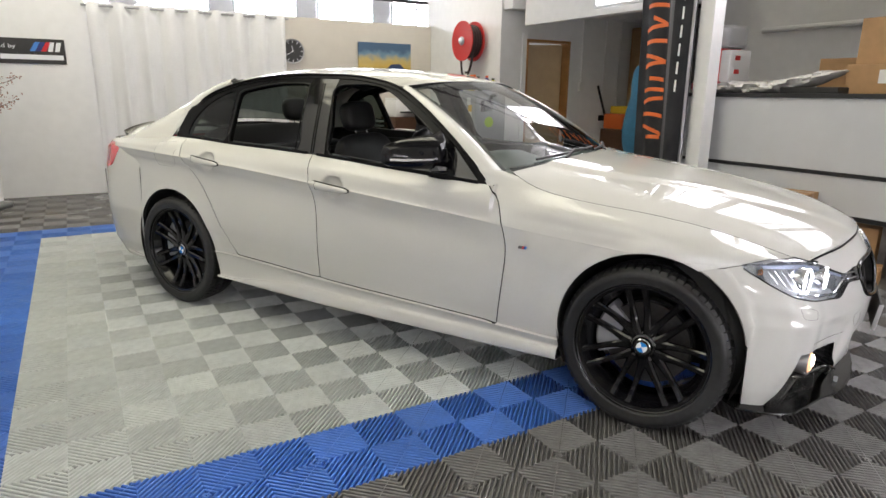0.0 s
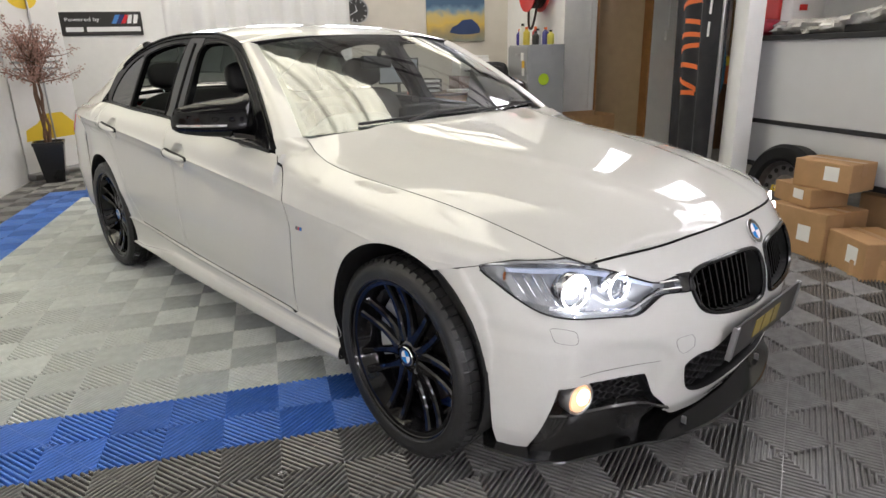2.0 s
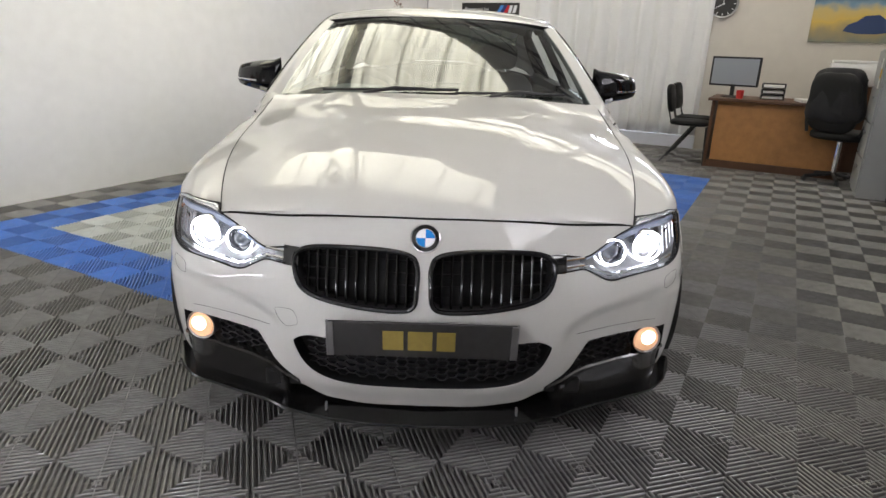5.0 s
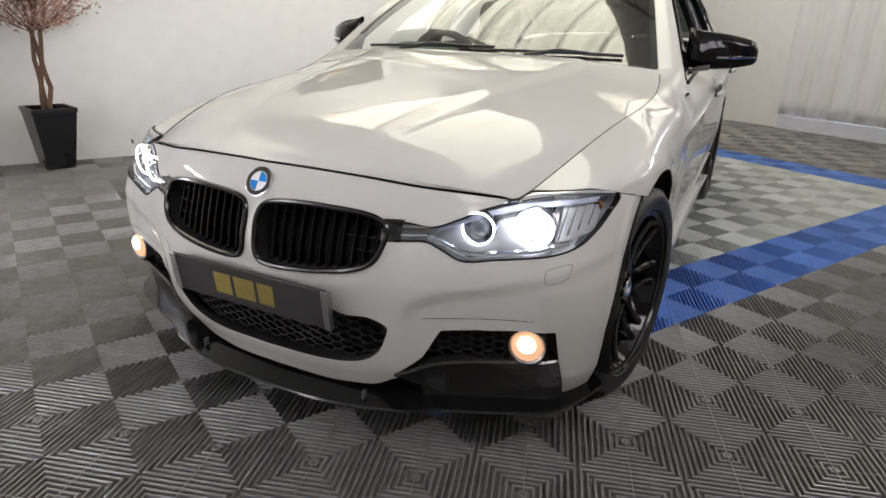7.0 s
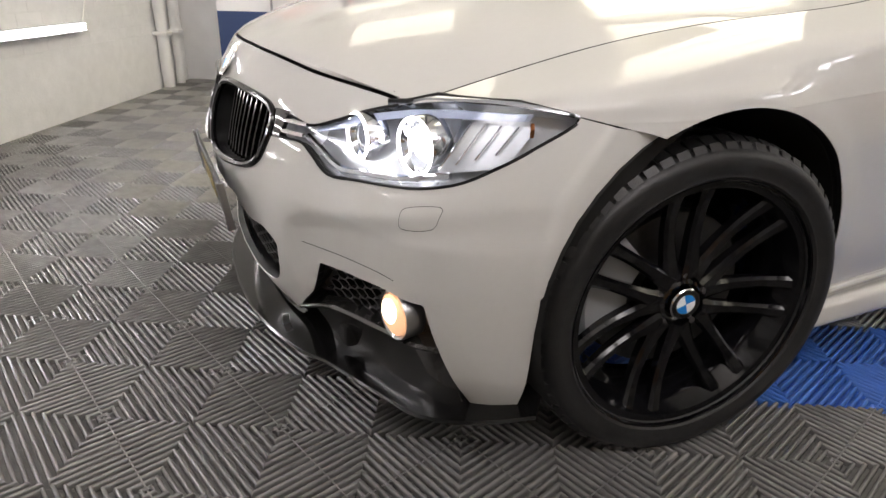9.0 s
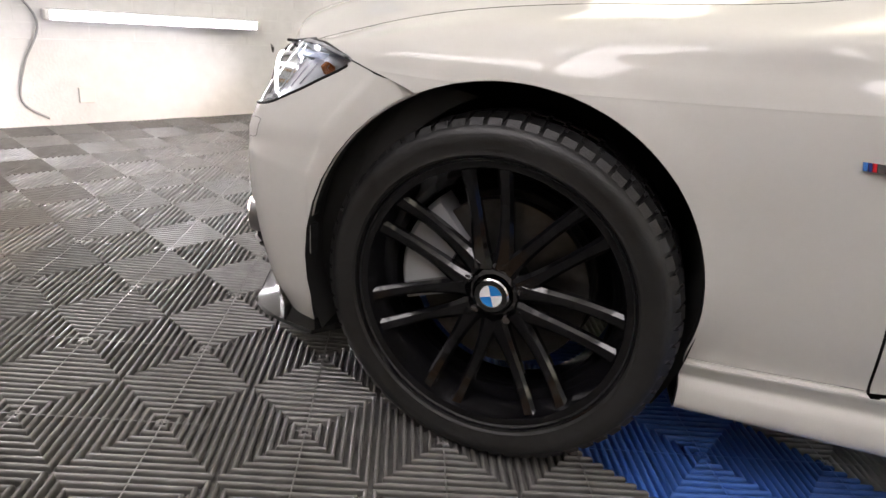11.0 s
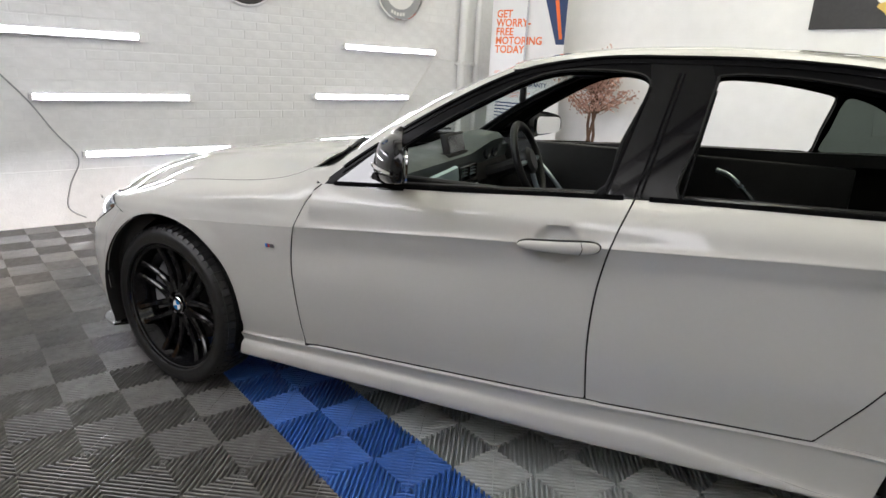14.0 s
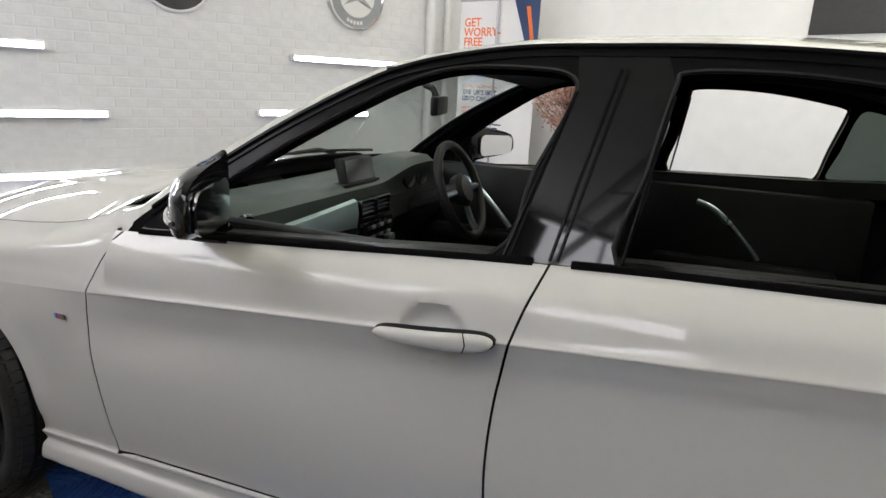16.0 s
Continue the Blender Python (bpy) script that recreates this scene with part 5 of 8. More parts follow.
split_z = curve([0, .35, .6, .72, .80, .86], [.123, .127, .138, .150, .163, .178])
part("intake_mesh", honeycomb(-.34, .34, .235, .44, inside(mouth), .045, .0300, .0260), PLASTIC, CAR, "black honeycomb intake mesh")
for s in (1, -1):
    fs = fogbox_in if s > 0 else fogbox_in.mirrored()
    _, upper = fs.cut(lambda uv: uv[:, 1] - np.interp(uv[:, 0], [L(.4), L(.5), L(.6), L(.7), L(.78)], [.232, .268, .284, .296, .302]))
    surround = upper.welded().offset(-.055).build("fog_recess", PLASTIC, CAR, -.050, label="black fog lamp recess")
    # the blade under the recess: hollow between the ledge and the lip
    bg = []
    for y in np.linspace(.405, .777, 28):
        zt, zb = float(np.interp(y, [.4, .5, .6, .7, .78], [.238, .272, .287, .298, .304])) - .004, float(split_z(y)) + .012
        edge = max(0, (.44 - y) / .035)
        bg.append([(float(nose(y, zt + (zb - zt) * v)) - .002 - .008 * math.sin(math.pi * min(1, v * 1.15)) * (1 - edge) - .06 * edge ** 2 + .016 * v ** 2, y, zt + (zb - zt) * v) for v in np.linspace(0, 1, 12)])
    bg = np.array(bg)[:, ::-1]
    bs = Sheet.grid(bg, bg[:, :, [1, 2]])
    (bs if s > 0 else bs.mirrored()).build("corner_blade", CARBON, CAR, .03, label="gloss carbon corner blade")
    part("recess_mesh", mirror_if(honeycomb(.46, .63, .30, .385, inside(fogbox), .03, .026, .0225), s), PLASTIC, surround)
    c = N(.700, .350, -.006)
    c.y *= s
    aim = Matrix.Translation(c) @ Matrix.Rotation(radians(90), 4, "Y") @ Matrix.Rotation(radians(-s * 10), 4, "X")
    part("fog_lamp", moved(lathe([(.0, .020), (.024, .017), (.038, .009), (.042, -.01)], 36), aim), FOGLIGHT, surround, "lit warm fog lamp", True)
    part("fog_bulb", moved(lathe([(.0, .0235), (.016, .0215), (.024, .0165), (.022, .010)], 28), aim @ Matrix.Translation((-.008, 0, 0))), FOGBULB, surround, "bright middle of the fog lamp", True)
    part("fog_bezel", moved(lathe([(.042, .006), (.046, .009), (.048, .003), (.047, -.03), (.042, -.02)], 36, "z", True), aim), STEEL, surround, "", True)
    ledge = bmesh.new()
    rr = []
    for y in np.linspace(.378, .772, 26):
        z = float(np.interp(y, [.378, .4, .45, .5, .6, .7, .78], [.222, .232, .256, .274, .289, .300, .306]))
        rr.append([ledge.verts.new((float(nose(y, z)) + dx, s * y, z + dz)) for dx, dz in ((.006, -.006), (.012, 0), (.006, .005), (-.07, .008), (-.07, -.006))])
    for a, b in zip(rr, rr[1:]):
        for k in range(5):
            ledge.faces.new((a[k], a[(k + 1) % 5], b[(k + 1) % 5], b[k]))
    ledge.faces.new(rr[0]), ledge.faces.new(rr[-1])
    part("corner_ledge", ledge, CARBON, CAR, "", True)

spl = bmesh.new()
rr = []
for y in np.concatenate([-np.linspace(.852, .02, 46), np.linspace(0, .852, 47)]):
    a = abs(y)
    z = float(split_z(a))
    xo = float(nose(min(a, .868), .26)) + .002
    n = Vector((1, 0, 0)) if a < .5 else Vector((1, math.copysign((a - .5) / .37, y) * 1.1, 0)).normalized()
    o = Vector((xo, y, z))
    rr.append([spl.verts.new(o + n * dx + Vector((0, 0, dz))) for dx, dz in ((.014, -.004), (.018, .000), (.014, .005), (-.03, .010), (-.12, .026), (-.12, -.004))])
for a, b in zip(rr, rr[1:]):
    for k in range(6):
        spl.faces.new((a[k], a[(k + 1) % 6], b[(k + 1) % 6], b[k]))
spl.faces.new(rr[0]), spl.faces.new(rr[-1])
SPLITBLACK = material("splitter_black", (0.006, 0.006, 0.006), 0.13, 0, 0.2, 200, Specular_IOR_Level=0.42)
part("front_splitter", spl, SPLITBLACK, CAR, "gloss black front splitter", True)
for s in (1, -1):
    part("splitter_fin", boxes((2.075, s * .292 - .003, .130, 2.091, s * .292 + .003, .158), bevel=.002), STEEL, CAR, "small metal splitter strut")

# -- badges and plate
tilt_n = Matrix.Rotation(radians(58), 4, "Y")
roundel("bonnet_badge", .041, CAR, Matrix.Translation(N(0, .702, .001)) @ tilt_n @ Matrix.Rotation(radians(90), 4, "Z"), .006)
me_holder = part("front_plate", boxes((-.008, -.26, -.056, .0, .26, .056), bevel=.002), BLACKPLATE, CAR, "black front plate with gold marks")
me_holder.matrix_local = pose(2.190, 0, .429, 0, 8, 0)
for y0, y1 in ((-.110, -.052), (-.040, .028), (.040, .092)):
    part("plate_mark", boxes((0.0, y0, -.032, .0018, y1, .030), bevel=.0008), GOLD, me_holder, "gold plate mark")
for s in (1, -1):
    part("plate_clip", boxes((-.012, s * .2605, -.055, .004, s * .2665, .055), (-.002, s * .246, -.055, .003, s * .264, .055), bevel=.0015), STEEL, me_holder, "bright metal plate clip")
for s in (1, -1):
    cx, cy, cz = .892, .8945, .674
    for k, (mt, w) in enumerate(((LIGHTBLUE, .005), (NAVY, .005), (RED, .005), (DARKSTEEL, .017))):
        x0 = cx + .024 - [0, .006, .012, .018][k]
        bm = plate([(x0, cz - .006), (x0 + .003, cz + .006), (x0 + .003 - w, cz + .006), (x0 - w, cz - .006)], .004)
        moved(bm, Matrix.Translation((0, s * cy, 0)) @ Matrix.Rotation(radians(90), 4, "X") @ Matrix.Translation((0, 0, -.004 if s > 0 else 0)))
        part("wing_badge", bm, mt, CAR)
    # handles
    for (x0, x1, z0, z1), door in (((-.008, -.246, .826, .846), doors_f), ((-.926, -1.165, .893, .915), doors_r)):
        def grip(grow, out, deep):
            bm = bmesh.new()
            rings = []
            for q in range(25):
                t = .5 - .5 * math.cos(math.pi * q / 24)
                x = x0 + (x1 - x0) * t + grow * (.5 - t) * 2 * (1 if x0 > x1 else -1)
                z = z0 + (z1 - z0) * t
                h = ((.0135 + .0065 * t) + grow) * max(.02, 1 - abs(2 * t - 1) ** 7) ** .5
                yb = float(swage_y(x)) + out + deep * math.sin(math.pi * t) ** .5
                rings.append([bm.verts.new((x, yb + .011 * math.cos(w) * (.4 if math.cos(w) < 0 else 1), z + h * math.sin(w))) for w in np.linspace(0, 2 * math.pi, 15)[:-1]])
            for c, d in zip(rings, rings[1:]):
                for k in range(14):
                    bm.faces.new((c[k], c[(k + 1) % 14], d[(k + 1) % 14], d[k]))
            bm.faces.new(rings[0]), bm.faces.new(rings[-1])
            return bm

        bm = grip(0, .006, .018)
        part("handle_gasket", mirror_if(grip(.0026, -.004, .012), s), RUBBER, door[0 if s > 0 else 1], "thin dark seal behind the handle", True)
        xk = x1 + .052
        seam_ = [(xk + .006 * (abs(w) - 1.2), float(swage_y(xk)) + .006 + .018 * math.sin(math.pi * .78) ** .5 + .0112 * math.cos(w), z1 - .004 + .0195 * math.sin(w)) for w in np.linspace(-1.4, 1.4, 9)]
        part("handle_seam", mirror_if(rod(seam_, .0011, 5), s), RUBBER, door[0 if s > 0 else 1], "fine seam before the lock cap", True)
        part("door_handle", mirror_if(bm, s), PAINT, door[0 if s > 0 else 1], "", True)
    # mirrors
    mirror_house = part("door_mirror", mirror_if(mirror_shell(), s), MIRRORBLACK, doors_f[0 if s > 0 else 1], "gloss black door mirror", True)
    arm = bmesh.new()
    rings = []
    for y, x0, x1, z0, z1 in ((.775, .44, .545, .928, .950), (.82, .43, .53, .938, .962), (.86, .415, .51, .952, .975), (.90, .395, .495, .958, .982)):
        rings.append([arm.verts.new((x, y, z)) for x, z in ((x1, z0 + .006), (x1 - .01, z1), (x0 + .01, z1), (x0, z0 + .006), (x0 + .015, z0), (x1 - .015, z0))])
    for a, b in zip(rings, rings[1:]):
        for k in range(6):
            arm.faces.new((a[k], a[(k + 1) % 6], b[(k + 1) % 6], b[k]))
    arm.faces.new(rings[0]), arm.faces.new(rings[-1])
    part("mirror_foot", mirror_if(arm, s), GLOSS, mirror_house, "", True)
    line_ = spline([mirror_edge(y, .34) for y in (.915, .95, .98, 1.0, 1.03, 1.052)], 4)
    part("mirror_trim", mirror_if(rod(line_, .0058, 6), s), CHROME, mirror_house, "silver indicator strip", True)
    gl = bmesh.new()
    inner_, outer_ = Vector((.402, .830, 0)), Vector((.302, 1.042, 0))
    face_ = [gl.verts.new(inner_.lerp(outer_, .5 + u / .225) + Vector((-.004, 0, 1.026 + v * (1 - .9 * u)))) for u, v in rounded(.205, .092, .03)]
    gl.faces.new(face_)
    ext = bmesh.ops.extrude_face_region(gl, geom=gl.faces[:])
    bmesh.ops.translate(gl, vec=(.006, .002, 0), verts=[v for v in ext["geom"] if isinstance(v, bmesh.types.BMVert)])
    part("mirror_glass", mirror_if(gl, s), CHROME, mirror_house, "mirror glass")
    tri_ = plate([(.40, .915), (.66, .922), (.50, 1.06), (.44, 1.02)], .006)
    moved(tri_, Matrix.Translation((0, .835, 0)) @ Matrix.Rotation(radians(90), 4, "X"))
    for v in tri_.verts:
        v.co.y += float(cabin_y(v.co.z)) - .835 + .004
    part("mirror_sail", mirror_if(tri_, s), GLOSS, doors_f[0 if s > 0 else 1])

# scuttle and wipers
sc = bmesh.new()
rr = []
for t in np.linspace(-.93, .93, 41):
    a = abs(t)
    p0 = Vector(screen(.0, t)) + Vector((-.02, 0, .004))
    x1 = .868 + (.778 - .868) * a ** 2.2
    p1 = Vector((x1 + .03, t * .75, float(bon_z(.88)) + (float(wing_z(.80)) - float(bon_z(.88))) * (.25 * a ** 2 + .75 * a ** 3.2) - .022))
    rr.append([sc.verts.new(p0), sc.verts.new((p0 + p1) / 2 - Vector((0, 0, .012))), sc.verts.new(p1), sc.verts.new(p1 - Vector((0, 0, .03)))])
for a, b in zip(rr, rr[1:]):
    for k in range(3):
        sc.faces.new((a[k], a[k + 1], b[k + 1], b[k]))
part("scuttle_panel", sc, PLASTIC, CAR, "black plastic scuttle panel", True)
for y0, y1 in ((-.50, .10), (.08, .58)):
    pts = []
    for q in np.linspace(0, 1, 14):
        y = y0 + (y1 - y0) * q
        pts.append(Vector(screen(.035 + .03 * q, y / .70)) + Vector((.010, 0, .008)))
    part("wiper", join(rod(pts, .006, 6), rod([pts[4] + Vector((.03, 0, -.014)), pts[7] + Vector((.0, 0, .008)), pts[10]], .008, 6)), PLASTIC, CAR, "black wiper arm and blade", True)

# -- inside
part("cabin_floor", boxes((-1.75, -.74, .20, 1.0, .74, .27), (.72, -.72, .26, 1.0, .72, .80), (-1.78, -.70, .26, -1.45, .70, .90), (-1.85, -.62, .88, -1.35, .62, .93), bevel=.02), PLASTIC, CAR)
roof_sheet.offset(-.030).build("headlining", material("headlining", (.05, .05, .052), .9, 0, .1, 80), CAR, 0)
for s in (1, -1):
    for (x0, x1), door in (((-.26, .68), doors_f), ((-1.15, -.30), doors_r)):
        bm = boxes((x0, .715, .30, x1, .765, .955), (x0 + .08, .66, .62, x1 - .12, .73, .68), bevel=.02)
        part("door_card", mirror_if(bm, s), LEATHER, door[0 if s > 0 else 1], "black trimmed door card", True)
        pull = [(x1 - .26, .70, .895), (x1 - .33, .675, .87), (x1 - .42, .665, .79), (x1 - .50, .668, .70)]
        part("door_pull", mirror_if(rod(spline(pull, 4), .012, 8), s), SATIN, door[0 if s > 0 else 1], "satin silver door pull", True)
DASHGREY = material("dash_plastic", (.075, .090, .090), .55, 0, .1, 60, .0004, 700)
dash, under = bmesh.new(), bmesh.new()
rr, ru = [], []
for y in np.linspace(-.73, .73, 61):
    hood = math.exp(-((y + .37) / .19) ** 4) * .066
    mid_ = math.exp(-(y / .16) ** 4) * .02
    rr.append([dash.verts.new(p) for p in ((.82, y, .935), (.72, y, .955 + hood * .4), (.60, y, .952 + hood), (.55 - hood * .8, y, .946 + hood), (.522 - hood * .8, y, .928 + hood * .9), (.525, y, .89), (.530, y, .868))])
    ru.append([under.verts.new(p) for p in ((.531, y, .868), (.520 - mid_, y, .84), (.505 - mid_, y, .79), (.56, y, .70), (.64, y, .60))])
for bm, rows_ in ((dash, rr), (under, ru)):
    for a, b in zip(rows_, rows_[1:]):
        for k in range(len(a) - 1):
            bm.faces.new((a[k], a[k + 1], b[k + 1], b[k]))
dashboard = part("dashboard", dash, DASHGREY, CAR, "dark moulded dashboard", True)
part("lower_dash", under, LEATHER, dashboard, "black lower dashboard", True)
tr = bmesh.new()
rr = []
for y in np.linspace(.115, .60, 24):
    u = (y - .115) / .485
    lo, hi = .803 + .040 * u, .905 - .028 * u
    rr.append([tr.verts.new((.492 + .022 * u ** 2 - dx, y, z)) for z, dx in ((lo, -.014), (lo + .006, .0), ((lo + hi) / 2, .006), (hi - .006, .0), (hi, -.016))])
for a, b in zip(rr, rr[1:]):
    for k in range(4):
        tr.faces.new((a[k], a[k + 1], b[k + 1], b[k]))
part("dash_trim", tr, material("dash_trim_satin", (.42, .54, .57), .35, .35), dashboard, "pale satin dash trim", True)
tilt_ = Matrix.Translation((.540, 0, .940)) @ Matrix.Rotation(radians(14), 4, "Y")
screen_ = part("display", moved(boxes((0, -.105, 0, .030, .105, .098), bevel=.006), tilt_), PLASTIC, dashboard, "centre display screen", True)
part("display_face", moved(boxes((-.003, -.092, .012, .0005, .092, .086), bevel=.001), tilt_), DISPLAYGREY, screen_, "grey display face")
part("display_shroud", boxes((.535, -.125, .925, .60, .125, .950), bevel=.010), LEATHER, dashboard, "", True)
for y in (-.052, .055):
    vent = part("air_vent", boxes((.480, y - .050, .832, .515, y + .050, .838), (.480, y - .050, .892, .515, y + .050, .898), (.480, y - .050, .838, .515, y - .044, .892), (.480, y + .044, .838, .515, y + .050, .892), (.505, y - .044, .838, .515, y + .044, .892), bevel=.002), GLOSS, dashboard, "black centre air vent")
    for k in range(3):
        part("vent_slat", boxes((.483, y - .043, .849 + k * .014, .500, y + .043, .853 + k * .014), bevel=.001), SATIN, vent)
end_vent = part("air_vent", moved(lathe([(.050, 0), (.056, .008), (.060, 0), (.052, -.014)], 32, "z", True), Matrix.Translation((.505, .665, .885)) @ Matrix.Rotation(radians(-90), 4, "Y")), GLOSS, dashboard, "black end air vent", True)
for k in range(3):
    part("vent_slat", boxes((.500, .622, .866 + k * .018, .515, .708, .870 + k * .018), bevel=.001), GLOSS, end_vent)
radio = part("radio_panel", boxes((.470, -.105, .690, .515, .105, .822), bevel=.006), GLOSS, dashboard, "black radio and heater panel", True)
for z, deep in ((.800, .006), (.765, .004), (.722, .004)):
    for k in range(6):
        part("radio_button", boxes((.470 - deep, -.085 + k * .029, z - .006, .474, -.062 + k * .029, z + .006), bevel=.0015), PLASTIC if k % 2 else CABGREY, radio)
for y in (-.088, .088):
    part("radio_knob", moved(lathe([(0, .016), (.012, .015), (.014, 0)], 20), Matrix.Translation((.470, y, .743)) @ Matrix.Rotation(radians(-90), 4, "Y")), SATIN, radio, "silver knob", True)
for y in (-.30, -.42):
    part("gauge", moved(lathe([(.042, 0), (.045, .006), (.048, .0), (.042, -.01)], 32, "z", True), Matrix.Translation((.500, y, .935)) @ Matrix.Rotation(radians(-90), 4, "Y")), DISPLAYGREY, dashboard, "dark instrument with a grey rim")
part("centre_console", boxes((-.45, -.12, .27, .45, .12, .58), (-.40, -.10, .58, -.10, .10, .68), (.05, -.03, .58, .10, .03, .70), bevel=.025), LEATHER, CAR, "", True)
col = Matrix.Translation((.305, -.37, .890)) @ Matrix.Rotation(radians(-68), 4, "Y")
bm = bmesh.new()
ring_pts = [(col @ Vector((.185 * math.cos(a), .185 * math.sin(a), 0))) for a in np.linspace(0, 2 * math.pi, 49)[:-1]]
bm = tube_along(ring_pts, .0180, 12)
steer = part("steering_wheel", bm, LEATHER, CAR, "black leather three-spoke steering wheel", True)
part("wheel_boss", moved(lathe([(0, .03), (.05, .028), (.068, .012), (.06, -.02), (0, -.02)], 28), col), PLASTIC, steer, "", True)
for a in (0, 180, 262):
    d = Vector((math.sin(radians(a)), math.cos(radians(a)), 0))
    part("wheel_spoke", rod([col @ (d * .05), col @ (d * .12 + Vector((0, 0, -.004))), col @ (d * .18)], .013, 8), SATIN, steer, "satin silver spoke", True)
part("steering_column", rod([col @ Vector((0, 0, -.01)), col @ Vector((0, 0, -.22))], .04, 12), PLASTIC, steer)


def pad(x0, x1, y0, y1, z0, z1, n=.5):
    bm = bmesh.new()
    bmesh.ops.create_uvsphere(bm, u_segments=28, v_segments=18, radius=1)
    for v in bm.verts:
        c = [math.copysign(abs(a) ** n, a) for a in v.co]
        v.co = ((x0 + x1) / 2 + c[0] * (x1 - x0) / 2, (y0 + y1) / 2 + c[1] * (y1 - y0) / 2, (z0 + z1) / 2 + c[2] * (z1 - z0) / 2)
    return bm


def seat(x, y, wide, name, high):
    base = part(name, pad(x - .26, x + .26, y - wide, y + wide, .32, .52), LEATHER, CAR, "black leather seat", True)
    lean = Matrix.Translation((x - .25, y, .46)) @ Matrix.Rotation(radians(-14), 4, "Y")
    part("backrest", moved(pad(-.07, .07, -wide, wide, 0, .62), lean), LEATHER, base, "", True)
    for s in (1, -1):
        part("bolster", moved(pad(-.06, .10, s * (wide - .03) - .045, s * (wide - .03) + .045, .03, .48), lean), LEATHER, base, "", True)
    for k in ((0,) if high else (-.35, .35)):
        part("headrest", moved(pad(-.05, .05, k - .125, k + .125, .635, .80, .6), lean), LEATHER, base, "", True)
        for q in (-.05, .05):
            part("headrest_post", moved(rod([(0, k + q, .58), (0, k + q, .66)], .006, 8), lean), CHROME, base, "", True)


seat(.05, .37, .24, "front_seat", True)
seat(.05, -.37, .24, "front_seat", True)
seat(-1.12, 0, .62, "rear_seat", False)
part("rear_view_mirror", join(moved(boxes((-.012, -.11, -.030, .014, .11, .030), bevel=.012), Matrix.Translation((.262, -.01, 1.222)) @ Matrix.Rotation(radians(14), 4, "Z")), rod([(.268, 0, 1.24), (.285, 0, 1.275), (.315, 0, 1.285)], .011, 8)), PLASTIC, CAR, "", True)


# ---- roof, daylight and lamps ----
def corrugated(name, x0, x1, y0, y1, z, mat, label, pitch=0.20, high=0.045, cut=0.0, lean=0.0):
    """Roof sheets, the waves running along x. lean: the waves drift in y; cut: the far ends slant beyond y = 0."""
    n = int((y1 - y0) / pitch * 8)
    verts, faces = [], []
    for k in range(n + 1):
        y = y0 + (y1 - y0) * k / n
        h = high * .5 * math.tanh(2.2 * math.cos(2 * math.pi * (y - y0) / pitch))
        far = x0 + cut * max(0, y)
        if lean:
            far = max(far, x1 - (y - RIGHT_Y - .03) / lean)
        verts += [(far, y - lean * (x1 - far), z + h), (x1, y, z + h)]
        if k:
            faces.append((2 * k - 2, 2 * k - 1, 2 * k + 1, 2 * k))
    return tagged(mesh_object(name, verts, faces, mat, None), label, kind="structure")


def daylight_sheet(name, colour, strength, lean=0.0):
    """Translucent roof sheet with the sky behind it: its glow is streaked in place of shading on the waves, with dark
    laps along them.
    """
    m = glow(name, colour, strength)
    nt = m.node_tree
    b = nt.nodes["Principled BSDF"]
    co, turn, mp, no, rg, sep, lap, edge, dim = (nt.nodes.new("ShaderNode" + n) for n in ("TexCoord", "Mapping", "Mapping", "TexNoise", "MapRange", "SeparateXYZ", "Math", "MapRange", "Math"))
    turn.inputs["Rotation"].default_value = (0, 0, -math.atan(lean))
    mp.inputs["Scale"].default_value = (0.5, 9.0, 1.0)
    no.inputs["Scale"].default_value, no.inputs["Detail"].default_value = 1.6, 6
    rg.inputs[1].default_value, rg.inputs[2].default_value = 0.40, 0.52
    rg.inputs[3].default_value, rg.inputs[4].default_value = strength * 0.66, strength * 1.06
    lap.operation, lap.inputs[1].default_value = "PINGPONG", 0.27
    edge.inputs[1].default_value, edge.inputs[2].default_value = 0.010, 0.034
    edge.inputs[3].default_value, edge.inputs[4].default_value = 0.28, 1.0
    dim.operation = "MULTIPLY"
    nt.links.new(co.outputs["Object"], turn.inputs[0])
    nt.links.new(turn.outputs[0], mp.inputs[0])
    nt.links.new(turn.outputs[0], sep.inputs[0])
    nt.links.new(sep.outputs[1], lap.inputs[0])
    nt.links.new(lap.outputs[0], edge.inputs[0])
    nt.links.new(mp.outputs[0], no.inputs["Vector"])
    nt.links.new(no.outputs[0], rg.inputs[0])
    nt.links.new(rg.outputs[0], dim.inputs[0])
    nt.links.new(edge.outputs[0], dim.inputs[1])
    nt.links.new(dim.outputs[0], b.inputs["Emission Strength"])
    return m


DAY = daylight_sheet("daylight_roof_sheet", (1.0, 0.985, 0.82), 0.9)
BRIGHTDAY = daylight_sheet("brighter_daylight_roof_sheet", (1.0, 0.99, 0.79), 1.35, .42)
# the last two, unseen, are added to brighten the front and the store
for k, (x0, x1, y0, y1, cut, lean, sheet) in enumerate(((-1.4, .52, -3.0, -1.40, 0, .42, BRIGHTDAY), (-1.4, .52, -1.15, 1.24, .73, .42, BRIGHTDAY), (-5.3, -3.95, -3.0, 0.2, 0, 0, DAY), (-5.3, -3.95, 0.45, 3.1, 0, 0, DAY), (1.9, 3.1, -3.0, -1.2, 0, 0, DAY), (-3.3, -1.2, 3.6, 5.4, 0, 0, DAY))):
    corrugated(f"rooflight_{k + 1}", x0, x1, y0, y1, CEIL - 0.10, sheet, "translucent cream roof sheets glowing as daylight, the last two added as fill", .19, cut=cut, lean=lean)
